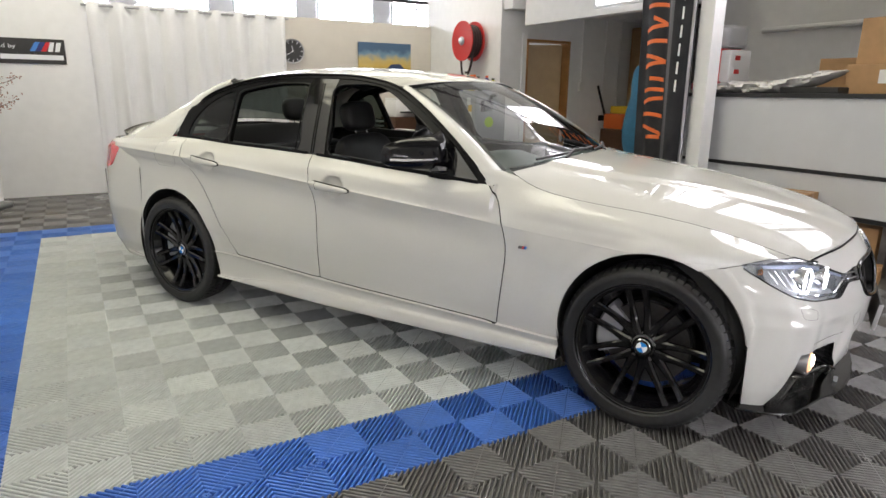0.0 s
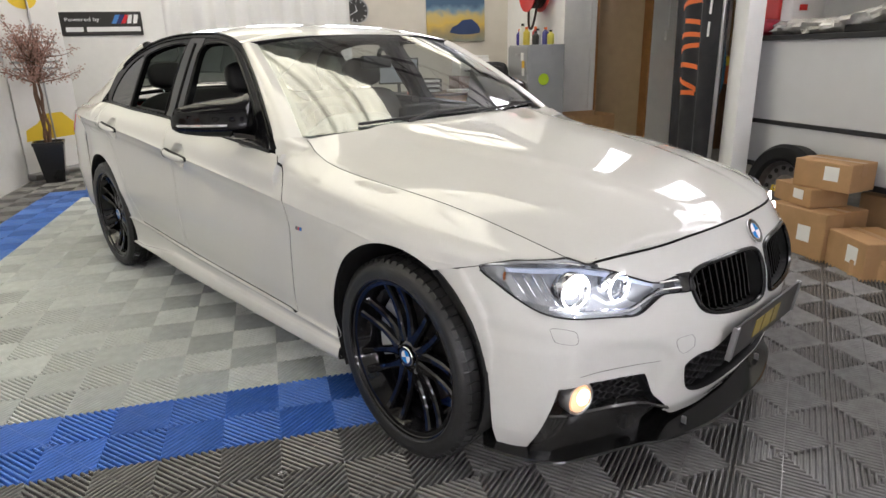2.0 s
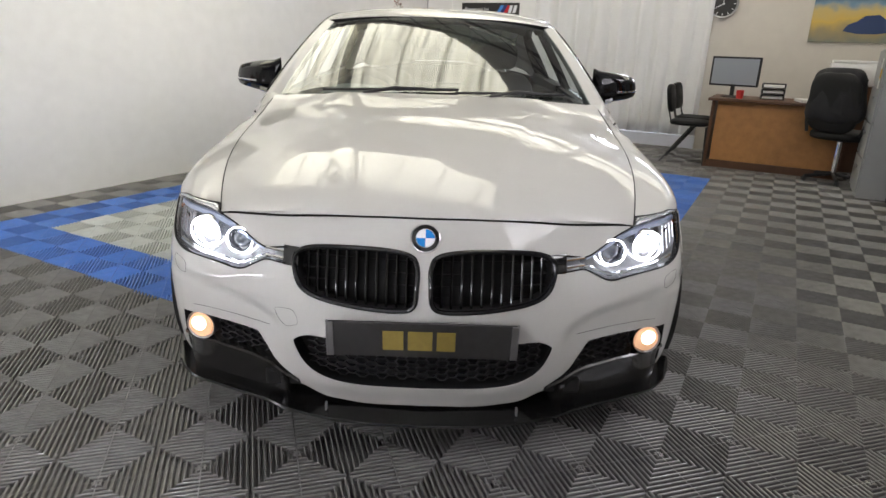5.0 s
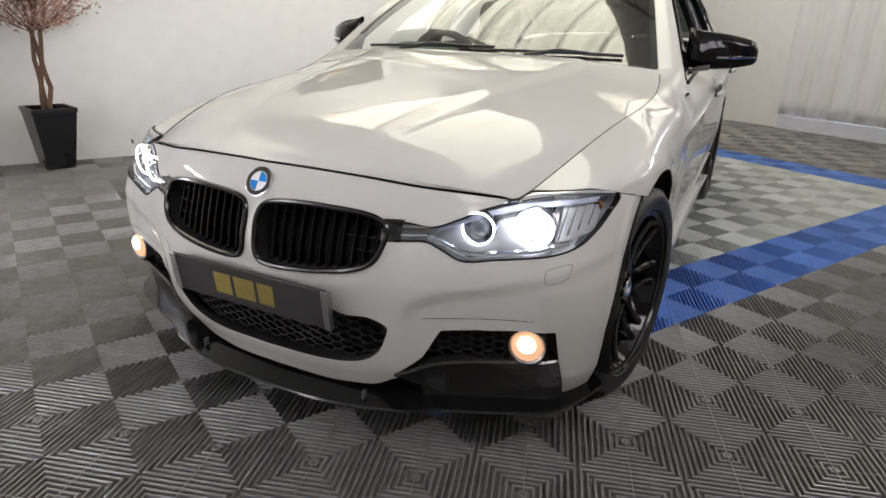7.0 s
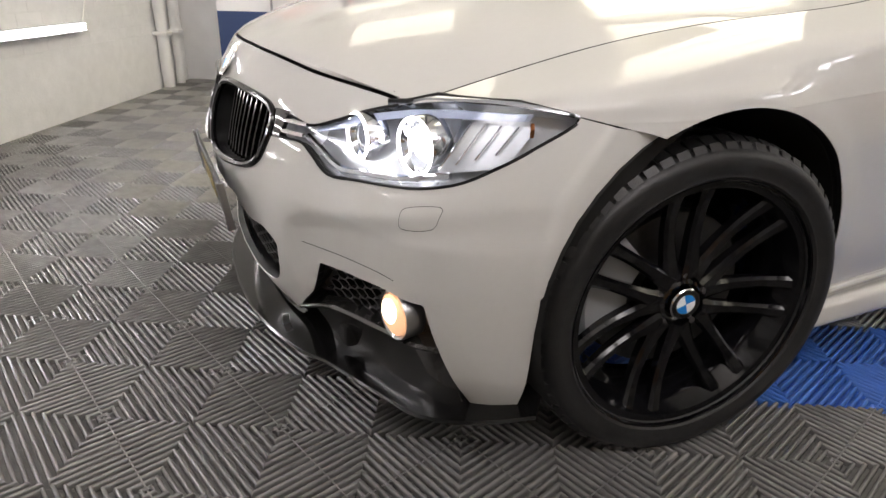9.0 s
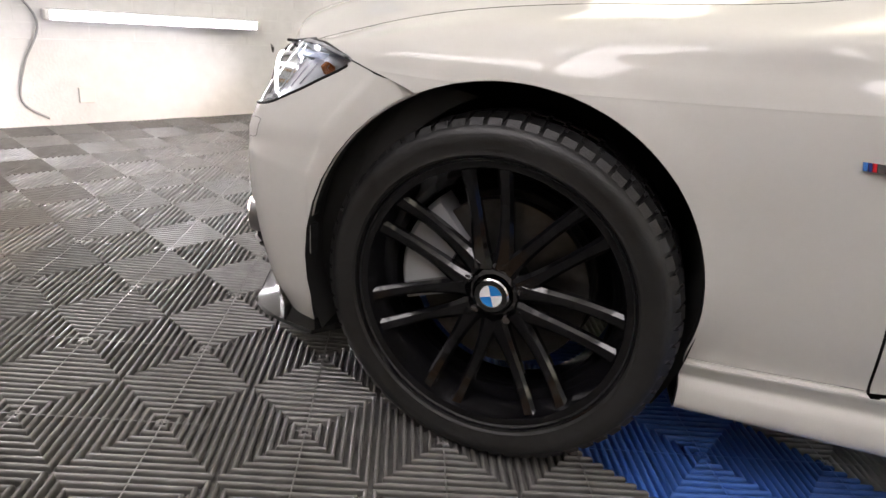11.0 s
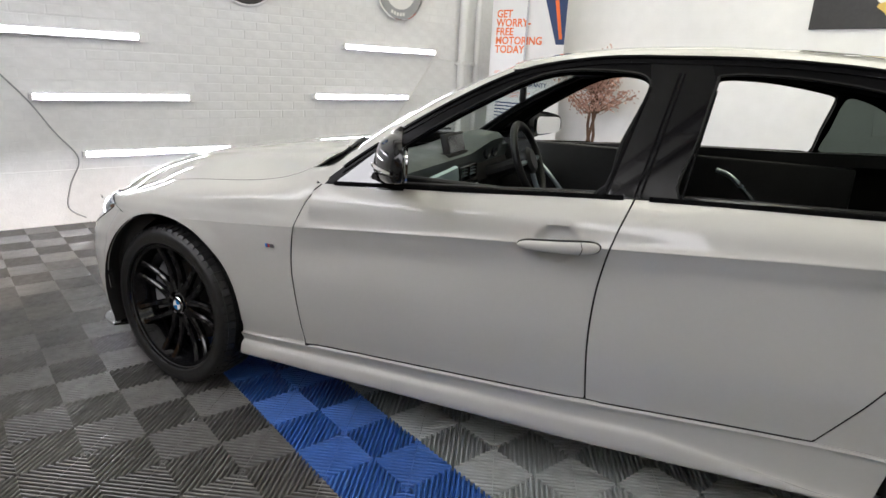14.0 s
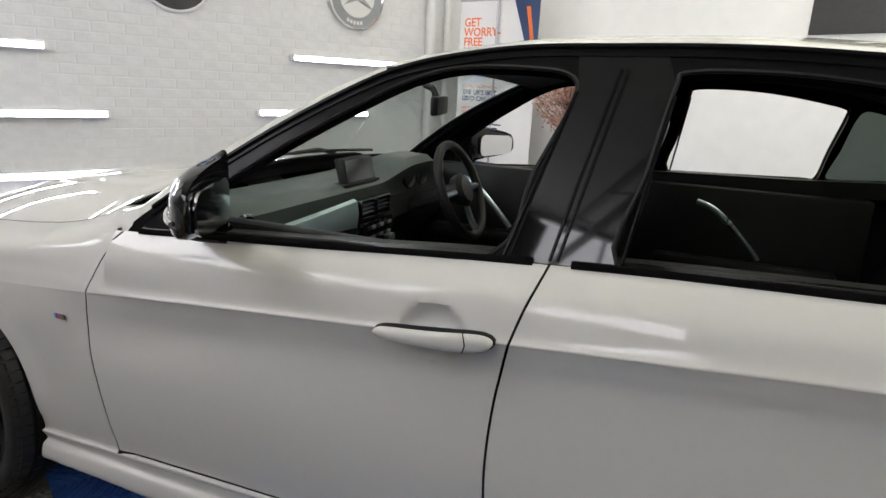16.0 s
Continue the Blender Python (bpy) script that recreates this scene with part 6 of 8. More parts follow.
for k, x in enumerate((-7.6, -6.2, -3.6, -1.4, 1.12, 3.4)):
    truss = thing("roof_truss", pose(x, 0, 0), "dark steel roof truss under the sheets", "truss", "roof trusses")
    part("lower_chord", boxes((-.03, RIGHT_Y, CEIL - .62, .03, 7.1, CEIL - .56), bevel=.004), DARKSTEEL, truss)
    part("upper_chord", boxes((-.03, RIGHT_Y, CEIL - .16, .03, 7.1, CEIL - .10), bevel=.004), DARKSTEEL, truss)
    web = [rod([(0, y, CEIL - .58), (0, y + .5, CEIL - .14)], .014, 6) for y in np.arange(RIGHT_Y + .1, 6.4, .5)]
    part("web", join(*web), DARKSTEEL, truss)
# unseen wall and glowing windows, added to light the car's left side
slab("wall_upper_added", -3.6, 3.31, 2.15, BRICK_X, 3.43, CEIL, WALLPAINT, "unseen white wall added over the storage bench for the fill windows")
FILLGLOW = glow("added_fill_glow", (1.0, 1.0, 1.0), 2.6)
for k in range(4):
    w = thing(f"window_{k + 6}", pose(-2.30 + k * 1.25, 3.30, 2.22), "high steel-framed window, lit as by daylight; those over the bench are added fill", "window", "high windows", "structure")
    for q in (0, 1):
        for low in (.03, .63):
            part("pane", boxes((.03 + q * .56, -.012, low, .55 + q * .56, 0, low + .57), bevel=0), FILLGLOW, w)
    part("window_frame", boxes((0, -.04, 0, 1.14, 0, .03), (0, -.04, 1.20, 1.14, 0, 1.23), (0, -.04, .03, .03, 0, 1.20), (1.11, -.04, .03, 1.14, 0, 1.20), (.555, -.04, .03, .585, 0, 1.20), (.03, -.035, .60, 1.11, 0, .63), bevel=.003), WHITE, w)
WINDOWGLOW = glow("window_daylight", (0.90, 0.95, 1.0), 6.0)
for k in range(5):
    y = -2.3 + k * 1.55
    w = thing(f"window_{k + 1}", pose(-8.79, y, 2.55), "high steel-framed window, lit as by daylight; those over the bench are added fill", "window", "high windows", "structure")
    for q in (0, 1):
        part("pane", boxes((0, .03 + q * .56, .03, .012, .55 + q * .56, .36), bevel=0), WINDOWGLOW, w)
        part("pane", boxes((0, .03 + q * .56, .42, .012, .55 + q * .56, .75), bevel=0), WINDOWGLOW, w)
    part("window_frame", boxes((0, 0, 0, .05, 1.16, .03), (0, 0, .75, .05, 1.16, .78), (0, 0, 0, .05, .03, .78), (0, 1.13, 0, .05, 1.16, .78), (0, .56, 0, .05, .59, .78), (0, 0, .375, .05, 1.16, .405), bevel=.003), WHITE, w)


def batten(y0, y1, z, k):
    """An LED tube on the front wall, with its base and end caps."""
    t = thing("led_batten", pose(BRICK_X - .006, 0, z), "lit white LED tube fixed to the brick wall", "tube light", "wall tube lights")
    part("base", boxes((-.0365, min(y0, y1), -.023, 0, max(y0, y1), .022), bevel=.004), WHITE, t)
    a, b = min(y0, y1) + .02, max(y0, y1) - .02
    tube = bmesh.new()
    ends = [[tube.verts.new((-.030 - .022 * math.sin(radians(q)), y, .019 * math.cos(radians(q)))) for q in range(50, 131, 8)] for y in (a, b)]
    for q in range(len(ends[0]) - 1):
        tube.faces.new((ends[0][q], ends[0][q + 1], ends[1][q + 1], ends[1][q]))
    for e in ends:
        tube.faces.new(e)
    tube.faces.new((ends[0][0], ends[1][0], ends[1][-1], ends[0][-1]))
    part("tube", tube, TUBE, t, "glowing tube", True)
    # lips added to hold the tube's light off the wall
    for z_ in (-.027, .022):
        part("side_lip", boxes((-.054, a, z_, -.004, b, z_ + .005), bevel=.001), WHITE, t)
    for y in (min(y0, y1), max(y0, y1) - .022):
        part("end_cap", boxes((-.064, y, -.024, -.028, y + .022, .024), bevel=.004), LABEL, t)


for k, (y0, y1, z) in enumerate(((1.20, .03, .535), (1.50, .355, .968), (1.85, .71, 1.425), (-.45, -1.60, .535), (-.78, -1.90, .99), (-1.10, -2.24, 1.462))):
    batten(y0, y1, z, k)


def cable(name, pts, r, label, mat=BLACKTRIM):
    ob = part(name, rod(spline(pts, 6), r, 6), mat, None, "", True)
    return tagged(ob, label, "cable")


cable("lamp_cable", [(BRICK_X - .02, 1.87, 1.40), (BRICK_X - .012, 1.72, 1.20), (BRICK_X - .012, 1.52, .955), (BRICK_X - .012, 1.36, .70), (BRICK_X - .02, 1.225, .50), (BRICK_X - .02, 1.30, .30), (BRICK_X - .015, 1.33, .12), (BRICK_X - .02, 1.22, .03)], .006, "grey cable looping between the wall tubes", CABGREY)
cable("lamp_cable", [(BRICK_X - .02, -2.25, 1.44), (BRICK_X - .012, -2.10, 1.20), (BRICK_X - .012, -1.92, .98), (BRICK_X - .012, -1.75, .75), (BRICK_X - .02, -1.61, .53)], .005, "pale cable between the wall tubes", LABEL)
cable("lamp_cable", [(BRICK_X - .02, -2.24, 1.42), (BRICK_X - .012, -2.4, 1.40), (BRICK_X - .012, -2.58, 1.38)], .005, "pale cable to the wall pipe", LABEL)
sock = thing("wall_socket", pose(BRICK_X - .008, 1.03, .14), "small white socket low on the brick wall", "socket")
part("plate", boxes((-.012, -.04, -.04, 0, .04, .04), bevel=.004), LABEL, sock)
for k, (y, r) in enumerate(((-2.60, .045), (-2.82, .035))):
    p = thing("wall_pipe", pose(BRICK_X - .06, y, 0), "white painted pipe running up the corner", "pipe", "corner pipes")
    part("run", rod([(0, 0, -.015), (0, 0, CEIL - .02)], r, 16), WALLPAINT, p, "", True)
    for z in (.4, 1.35, 2.3):
        part("bracket", boxes((-.055, -r - .012, z, .055, r + .012, z + .03), bevel=.004), WALLPAINT, p)

# ---- round wall signs ----


def disc_sign(y, z, r, kind_):
    t = thing("round_wall_sign", pose(BRICK_X - .012, y, z), {"blue": "round blue and white quartered wall sign", "star": "round silver and grey wall sign with a three-pointed star", "oval": "round dark blue wall sign"}[kind_], "wall sign", "round wall signs")
    m = Matrix.Rotation(radians(-90), 4, "Y")
    part("board", moved(lathe([(0, 0), (r, 0), (r, .016), (r - .008, .022), (0, .022)], 64), m), GLOSS if kind_ == "blue" else (CABGREY if kind_ == "star" else PRINTNAVY), t, "", True)
    part("rim", moved(lathe([(r * .94, .022), (r * .96, .03), (r, .028), (r + .006, .014), (r, 0)], 64, "z", True), m), CHROME if kind_ != "blue" else WHITE, t, "", True)
    if kind_ == "blue":
        for k in range(4):
            out = [(0, 0)] + [(r * .62 * math.cos(a), r * .62 * math.sin(a)) for a in np.linspace(k * math.pi / 2, (k + 1) * math.pi / 2, 14)]
            part("quarter", moved(plate(out, .006), m @ Matrix.Translation((0, 0, .021))), (WHITE, LIGHTBLUE)[k % 2], t)
        part("inner_rim", moved(lathe([(r * .62, .021), (r * .63, .031), (r * .66, .031), (r * .67, .021)], 56, "z", True), m), WHITE, t, "", True)
    if kind_ == "star":
        part("inner_disc", moved(lathe([(0, .021), (r * .64, .021), (r * .64, .026), (0, .026)], 56), m), LABEL, t)
        for k in range(3):
            a = radians(90 + 120 * k)
            c, s_ = math.cos(a), math.sin(a)
            out = [(-s_ * .03, c * .03), (c * r * .60, s_ * r * .60), (s_ * .03, -c * .03), (-c * .03, -s_ * .03)]
            part("star_arm", moved(plate([(q, p) for p, q in out], .008), m @ Matrix.Translation((0, 0, .026))), STEEL, t)
        for k in range(16):
            a = radians(205 + k * 9)
            out = [(q[0] + r * .80 * math.cos(a), q[1] + r * .80 * math.sin(a)) for q in ((-.012, -.016), (.012, -.016), (.012, .016), (-.012, .016))]
            if 5 < k < 11:
                part("mark", moved(plate([(p[1], p[0]) for p in out], .003), m @ Matrix.Translation((0, 0, .022))), LABEL, t)


disc_sign(-.17, 2.02, .285, "blue")
disc_sign(-1.765, 2.035, .285, "star")
disc_sign(1.50, 2.03, .285, "oval")

# ---- the back of the room ----
def curtain():
    t = thing("curtain", pose(BACK_X, 0, 0), "white eyelet curtain in deep folds on a steel rail", "curtain")
    y0, y1, n = -1.60, .80, 420
    verts, faces = [], []
    for r, z in enumerate(np.linspace(.17, 2.30, 14)):
        f = (z - .17) / 2.13
        for k in range(n + 1):
            y = y0 + (y1 - y0) * k / n
            ph = 2 * math.pi * (y - y0) / .285 + .5 * math.sin(y * 3.1) * (1 - f)
            x = .060 * math.sin(ph) * (.65 + .35 * f) + .016 * math.sin(ph * 2.3 + 1.3) * (1 - .8 * f) + .03
            verts.append((x, y + .010 * math.sin(ph * 2) * (1 - f), z))
    for r in range(13):
        for k in range(n):
            a = r * (n + 1) + k
            faces.append((a, a + 1, a + n + 2, a + n + 1))
    ob = mesh_object("cloth", verts, faces, CURTAIN, t, True, angle=180)
    sol = ob.modifiers.new("thickness", "SOLIDIFY")
    sol.thickness = .002
    part("rail", rod([(.03, y0 - .05, 2.26), (.03, y1 + .06, 2.26)], .014, 12), STEEL, t, "steel curtain rail", True)
    for y in np.arange(y0 + .07, y1, .1425):
        part("eyelet", moved(lathe([(.018, -.004), (.028, -.003), (.028, .003), (.018, .004)], 16, "z", True), Matrix.Translation((.03, y, 2.26)) @ Matrix.Rotation(radians(78), 4, "X")), STEEL, t, "", True)


curtain()


def wall_sign():
    t = thing("wall_banner", pose(BACK_X + .006, -2.34, 1.565), "black wall banner with three coloured slashes and white marks", "banner")
    t.scale = (1, 1.33, 1.05)
    part("board", boxes((0, -.355, 0, .008, .355, .27), bevel=.002), BLACKPLATE, t)
    m = Matrix.Translation((.0085, 0, 0)) @ Matrix.Rotation(radians(90), 4, "Z") @ Matrix.Rotation(radians(90), 4, "X")
    for k, mt in enumerate((LIGHTBLUE, NAVY, RED)):
        x = .085 + k * .042
        part("slash", moved(plate([(x, .135), (x + .04, .135), (x + .085, .235), (x + .045, .235)], .003), m), mt, t)
    for k in range(2):
        x = .222 + k * .052
        part("slash", moved(plate([(x, .135), (x + .036, .135), (x + .056, .235), (x + .02, .235)], .003), m), WHITE, t)
    writing("Powered by", .062, WHITE, t, m @ Matrix.Translation((-.315, .165, .001)))
    for x0, x1 in ((-.315, -.165), (-.135, .335)):
        part("mark", moved(plate([(x0, .045), (x1, .045), (x1, .098), (x0, .098)], .003), m), WHITE, t)


wall_sign()
ck = thing("wall_clock", pose(BACK_X + .004, .90, 1.835), "round black wall clock with a steel rim", "clock")
mx = Matrix.Rotation(radians(90), 4, "Y")
part("case", moved(lathe([(0, 0), (.165, 0), (.172, .02), (.165, .04), (.15, .032), (0, .03)], 56), mx), STEEL, ck, "", True)
part("dial", moved(lathe([(0, .031), (.15, .031), (.15, .034), (0, .034)], 48), mx), BLACKPLATE, ck)
for k in range(12):
    a = radians(30 * k)
    part("hour_mark", moved(boxes((-.004, .115, .034, .004, .142, .037), bevel=0), mx @ Matrix.Rotation(a, 4, "Z")), WHITE, ck)
for a, l in ((100, .075), (210, .11)):
    part("pointer", moved(boxes((-.004, -.015, .037, .004, l, .040), bevel=0), mx @ Matrix.Rotation(radians(a), 4, "Z")), WHITE, ck)


def painting():
    t = thing("canvas_print", pose(BACK_X + .004, 2.34, 1.405), "canvas print of a dark car under a yellow sunset sky", "picture")
    m = bpy.data.materials.new("sunset_print")
    m.use_nodes = True
    nt = m.node_tree
    b = nt.nodes["Principled BSDF"]
    co, sp, rp, no, ad = (nt.nodes.new("ShaderNode" + n) for n in ("TexCoord", "SeparateXYZ", "ValToRGB", "TexNoise", "Math"))
    ad.operation = "MULTIPLY_ADD"
    no.inputs["Scale"].default_value = 6
    nt.links.new(co.outputs["Object"], sp.inputs[0])
    nt.links.new(co.outputs["Object"], no.inputs["Vector"])
    nt.links.new(no.outputs[0], ad.inputs[0])
    ad.inputs[1].default_value = .22
    nt.links.new(sp.outputs[2], ad.inputs[2])
    nt.links.new(ad.outputs[0], rp.inputs[0])
    e = rp.color_ramp.elements
    e[0].position, e[0].color = .12, (.20, .21, .17, 1)
    e[1].position, e[1].color = .62, (.05, .11, .20, 1)
    for p, c in ((.26, (.36, .28, .13, 1)), (.36, (.62, .42, .08, 1)), (.46, (.55, .42, .16, 1)), (.54, (.15, .26, .36, 1))):
        q = e.new(p)
        q.color = c
    nt.links.new(rp.outputs[0], b.inputs["Base Color"])
    b.inputs["Roughness"].default_value = .5
    part("canvas", boxes((0, -.44, 0, .022, .44, .61), bevel=.003), m, t)
    car_ = [(-.10, .13), (-.06, .20), (.03, .24), (.10, .30), (.24, .31), (.33, .24), (.37, .17), (.36, .12), (.24, .10), (.05, .10)]
    part("car_shape", moved(plate(car_, .002), Matrix.Translation((.022, 0, 0)) @ Matrix.Rotation(radians(90), 4, "Z") @ Matrix.Rotation(radians(90), 4, "X")), PRINTNAVY, t)


painting()


def roller_banner(m, label, category="banner"):
    t = thing("roller_banner", m, label, category)
    part("foot", boxes((-.43, -.10, -.005, .43, .10, .07), bevel=.02), STEEL, t, "silver banner base", True)
    part("sheet", boxes((-.42, -.003, .07, .42, .003, 2.06), bevel=0), BANNERWHITE, t)
    part("top_rail", boxes((-.425, -.012, 2.05, .425, .012, 2.075), bevel=.003), STEEL, t)
    part("pole", rod([(0, -.03, .05), (0, -.02, 2.06)], .010, 8), STEEL, t, "", True)
    return t


def warranty_banner():
    a, b = Vector((3.33, -2.60, 0)), Vector((2.50, -2.79, 0))
    d = b - a
    yaw = math.degrees(math.atan2(d.y, d.x))
    t = roller_banner(pose(*((a + b) / 2), 0, 0, yaw), "white roller banner with orange slogan and navy band")
    f = Matrix.Translation((0, -.0035, 0)) @ Matrix.Rotation(radians(90), 4, "X")
    for k, line in enumerate(("GET", "WORRY-", "FREE", "MOTORING", "TODAY")):
        writing(line, .104, ORANGE, t, f @ Matrix.Translation((-.375, 1.835 - k * .086, 0)), width=.98, bold=.022)
    writing("GET PROTECTED WITH", .036, ORANGE, t, f @ Matrix.Translation((-.36, 1.285, 0)))
    for k, line in enumerate(("THE UK'S BEST", "USED CAR WARRANTY")):
        writing(line, .060, PRINTNAVY, t, f @ Matrix.Translation((-.36, 1.222 - k * .056, 0)), bold=.02)
    for k, line in enumerate(("WE'VE GOT YOU COVERED", "FROM DAY 1 WITH...")):
        writing(line, .036, ORANGE, t, f @ Matrix.Translation((-.36, 1.085 - k * .036, 0)))
    rng = random.Random(3)
    for k in range(7):
        x1 = -.30 + rng.uniform(.28, .5)
        part("mark", moved(plate([(-.33, .985 - k * .034), (x1, .985 - k * .034), (x1, .998 - k * .034), (-.33, .998 - k * .034)], .001), f), PRINTNAVY if k < 6 else ORANGE, t)
    part("band", moved(plate([(-.42, .25), (.42, .25), (.42, .60), (-.42, .60)], .0015), f), PRINTNAVY, t, "navy band")
    eye_ = lambda r0, r1, n=20: [(r0 * math.cos(q), .505 + r0 * math.sin(q)) for q in np.linspace(0, 2 * math.pi, n)[:-1]]
    part("emblem", moved(lathe([(.026, 0), (.040, 0), (.040, .002), (.026, .002)], 28, "z", True), f @ Matrix.Translation((0, .505, .0016))), PRINTWHITE, t)
    part("emblem", moved(plate(eye_(.014, 0), .003), f), PRINTWHITE, t)
    arc_ = [(.085 * math.cos(q), .505 + .058 * math.sin(q)) for q in np.linspace(.35, math.pi - .35, 14)]
    part("emblem", moved(plate(arc_ + [(x * .93, z - .010) for x, z in arc_[::-1]], .003), f), PRINTWHITE, t)
    part("brand_mark", moved(plate([(-.26, .335), (.06, .335), (.06, .385), (-.26, .385)], .003), f), ORANGE, t)
    part("brand_mark", moved(plate([(.07, .335), (.27, .335), (.27, .385), (.07, .385)], .003), f), PRINTWHITE, t)
    for k, mt in enumerate((BLACKTRIM, CABGREY, RED, RED)):
        part("award_mark", moved(plate([(-.155 + k * .12 + .036 * math.cos(q), .17 + .036 * math.sin(q)) for q in np.linspace(0, 6.283, 21)[:-1]] if k != 1 else [(-.07, .14), (-.01, .14), (-.01, .20), (-.07, .20)], .001), f), mt, t)
    part("corner_wedge", moved(plate([(.16, 2.05), (.42, 2.05), (.42, 1.58), (.33, 1.58)], .0015), f), PRINTNAVY, t, "navy corner wedge")
    part("brand_mark", moved(plate([(.285, 1.99), (.325, 1.99), (.395, 1.63), (.36, 1.63)], .003), f), ORANGE, t)


warranty_banner()
rb = roller_banner(pose(-4.79, -2.855, 0, 0, 0, 150.7), "white roller banner with a yellow car print")
f2 = Matrix.Translation((0, -.0035, 0)) @ Matrix.Rotation(radians(90), 4, "X")
YELLOW = material("print_yellow", (0.75, 0.52, 0.03), 0.5)
part("car_print", moved(plate([(-.36, .42), (-.34, .54), (-.18, .60), (-.06, .70), (.18, .70), (.30, .60), (.38, .55), (.38, .42)], .0015), f2), YELLOW, rb, "yellow car print")
part("heading_print", moved(plate([(-.04 + .19 * math.cos(q), 1.93 + .115 * math.sin(q)) for q in np.linspace(0, 6.28, 25)[:-1]], .0015), f2), YELLOW, rb)
for k in range(6):
    part("mark", moved(plate([(-.34, 1.46 - k * .07), (.30 - .04 * (k % 3), 1.46 - k * .07), (.30 - .04 * (k % 3), 1.485 - k * .07), (-.34, 1.485 - k * .07)], .001), f2), CABGREY, rb)


def potted_tree(x, y, seed, high, label):
    rng = random.Random(seed)
    pot = thing("plant_pot", pose(x, y, 0, 0, 0, 12), "tall square tapered black planter on the floor", "plant pot", "planters")
    bm = bmesh.new()
    prof = ((.092, 0), (.142, .41), (.148, .41), (.148, .44), (.130, .44), (.128, .38))
    rings = [[bm.verts.new((sx * r, sy * r, z)) for sx, sy in ((-1, -1), (1, -1), (1, 1), (-1, 1))] for r, z in prof]
    for a, b in zip(rings, rings[1:]):
        for k in range(4):
            bm.faces.new((a[k], a[(k + 1) % 4], b[(k + 1) % 4], b[k]))
    bm.faces.new(rings[0]), bm.faces.new(rings[-1])
    part("planter", bm, POTBLACK, pot)
    part("soil", boxes((-.127, -.127, .36, .127, .127, .385), bevel=0), BARK, pot)
    t = thing("blossom_tree", pose(x, y, .384), label, "tree")
    trunks, tips = [], []
    for k in range(3):
        a = k * 2.1 + seed
        pts = [Vector((.02 * math.cos(a), .02 * math.sin(a), -.002))]
        for q in range(1, 9):
            tw = a + q * .55
            pts.append(Vector((.032 * math.cos(tw) + rng.uniform(-.01, .01), .032 * math.sin(tw) + rng.uniform(-.01, .01), q * .095 * high)))
        trunks.append(rod(pts, .017, 8, .7))
        tips.append(pts[-1])
        tips.append(pts[-3])
    part("trunk", join(*trunks), BARK, t, "", True)
    twigs, lv, lf = [], [], []
    for tip in tips:
        for k in range(9):
            a, el = rng.uniform(0, 6.28), rng.uniform(.15, 1.35)
            ln = rng.uniform(.25, .52) * high
            d = Vector((math.cos(a) * math.cos(el), math.sin(a) * math.cos(el), math.sin(el)))
            pts = [tip]
            for q in range(1, 6):
                d = (d + Vector((rng.uniform(-.3, .3), rng.uniform(-.3, .3), rng.uniform(-.15, .25)))).normalized()
                pt = pts[-1] + d * ln / 5
                pt.y = max(pt.y, RIGHT_Y - y + .03)
                pts.append(pt)
            twigs.append(rod(pts, .0045, 5, .4))
            for q in range(52):
                s_ = rng.uniform(.25, 1.05)
                i = min(4, int(s_ * 5))
                c = pts[i].lerp(pts[i + 1], min(1, s_ * 5 - i)) + Vector((rng.gauss(0, .028), rng.gauss(0, .028), rng.gauss(0, .024)))
                c.y = max(c.y, RIGHT_Y - y + .02)
                w = rng.uniform(.009, .019)
                u = Vector((rng.gauss(0, 1), rng.gauss(0, 1), rng.gauss(0, 1))).normalized()
                v = u.orthogonal().normalized()
                k0 = len(lv)
                lv += [c - u * w, c + v * w * .6 + u * .2 * w, c + u * w, c - v * w * .6]
                lf.append((k0, k0 + 1, k0 + 2, k0 + 3))
    part("branch", join(*twigs), BARK, t, "", True)
    tagged(mesh_object("blossom", lv, lf, BLOSSOM, t, False), kind="stuff")


potted_tree(2.10, -2.82, 2, 1.0, "pale pink dried blossom tree with a twisted trunk")
potted_tree(-4.28, -2.76, 5, 1.16, "pink artificial blossom tree with thin bare trunk")

pst = thing("wall_poster", pose(-.10, RIGHT_Y + .004, 1.715), "black wall poster with a pale clasped emblem", "poster")
part("board", boxes((-.56, 0, 0, .52, .012, .72), bevel=.002), BLACKPLATE, pst)
fp = Matrix.Translation((0, .012, 0)) @ Matrix.Rotation(radians(90), 4, "X") @ Matrix.Rotation(radians(180), 4, "Y")
arc2 = [(.20 * math.cos(q), .40 + .26 * math.sin(q)) for q in np.linspace(math.pi, 2 * math.pi, 18)]
part("pale_curve", moved(plate(arc2 + [(x * .68, .40 + (z - .40) * .66) for x, z in arc2[::-1]], .002), fp), LABEL, pst)
part("gold_knot", moved(plate([(.02 + .11 * math.cos(q) * (1 + .25 * math.sin(3 * q)), .13 + .055 * math.sin(q)) for q in np.linspace(0, 6.1, 20)], .003), fp), material("print_gold", (.6, .40, .10), .5), pst)


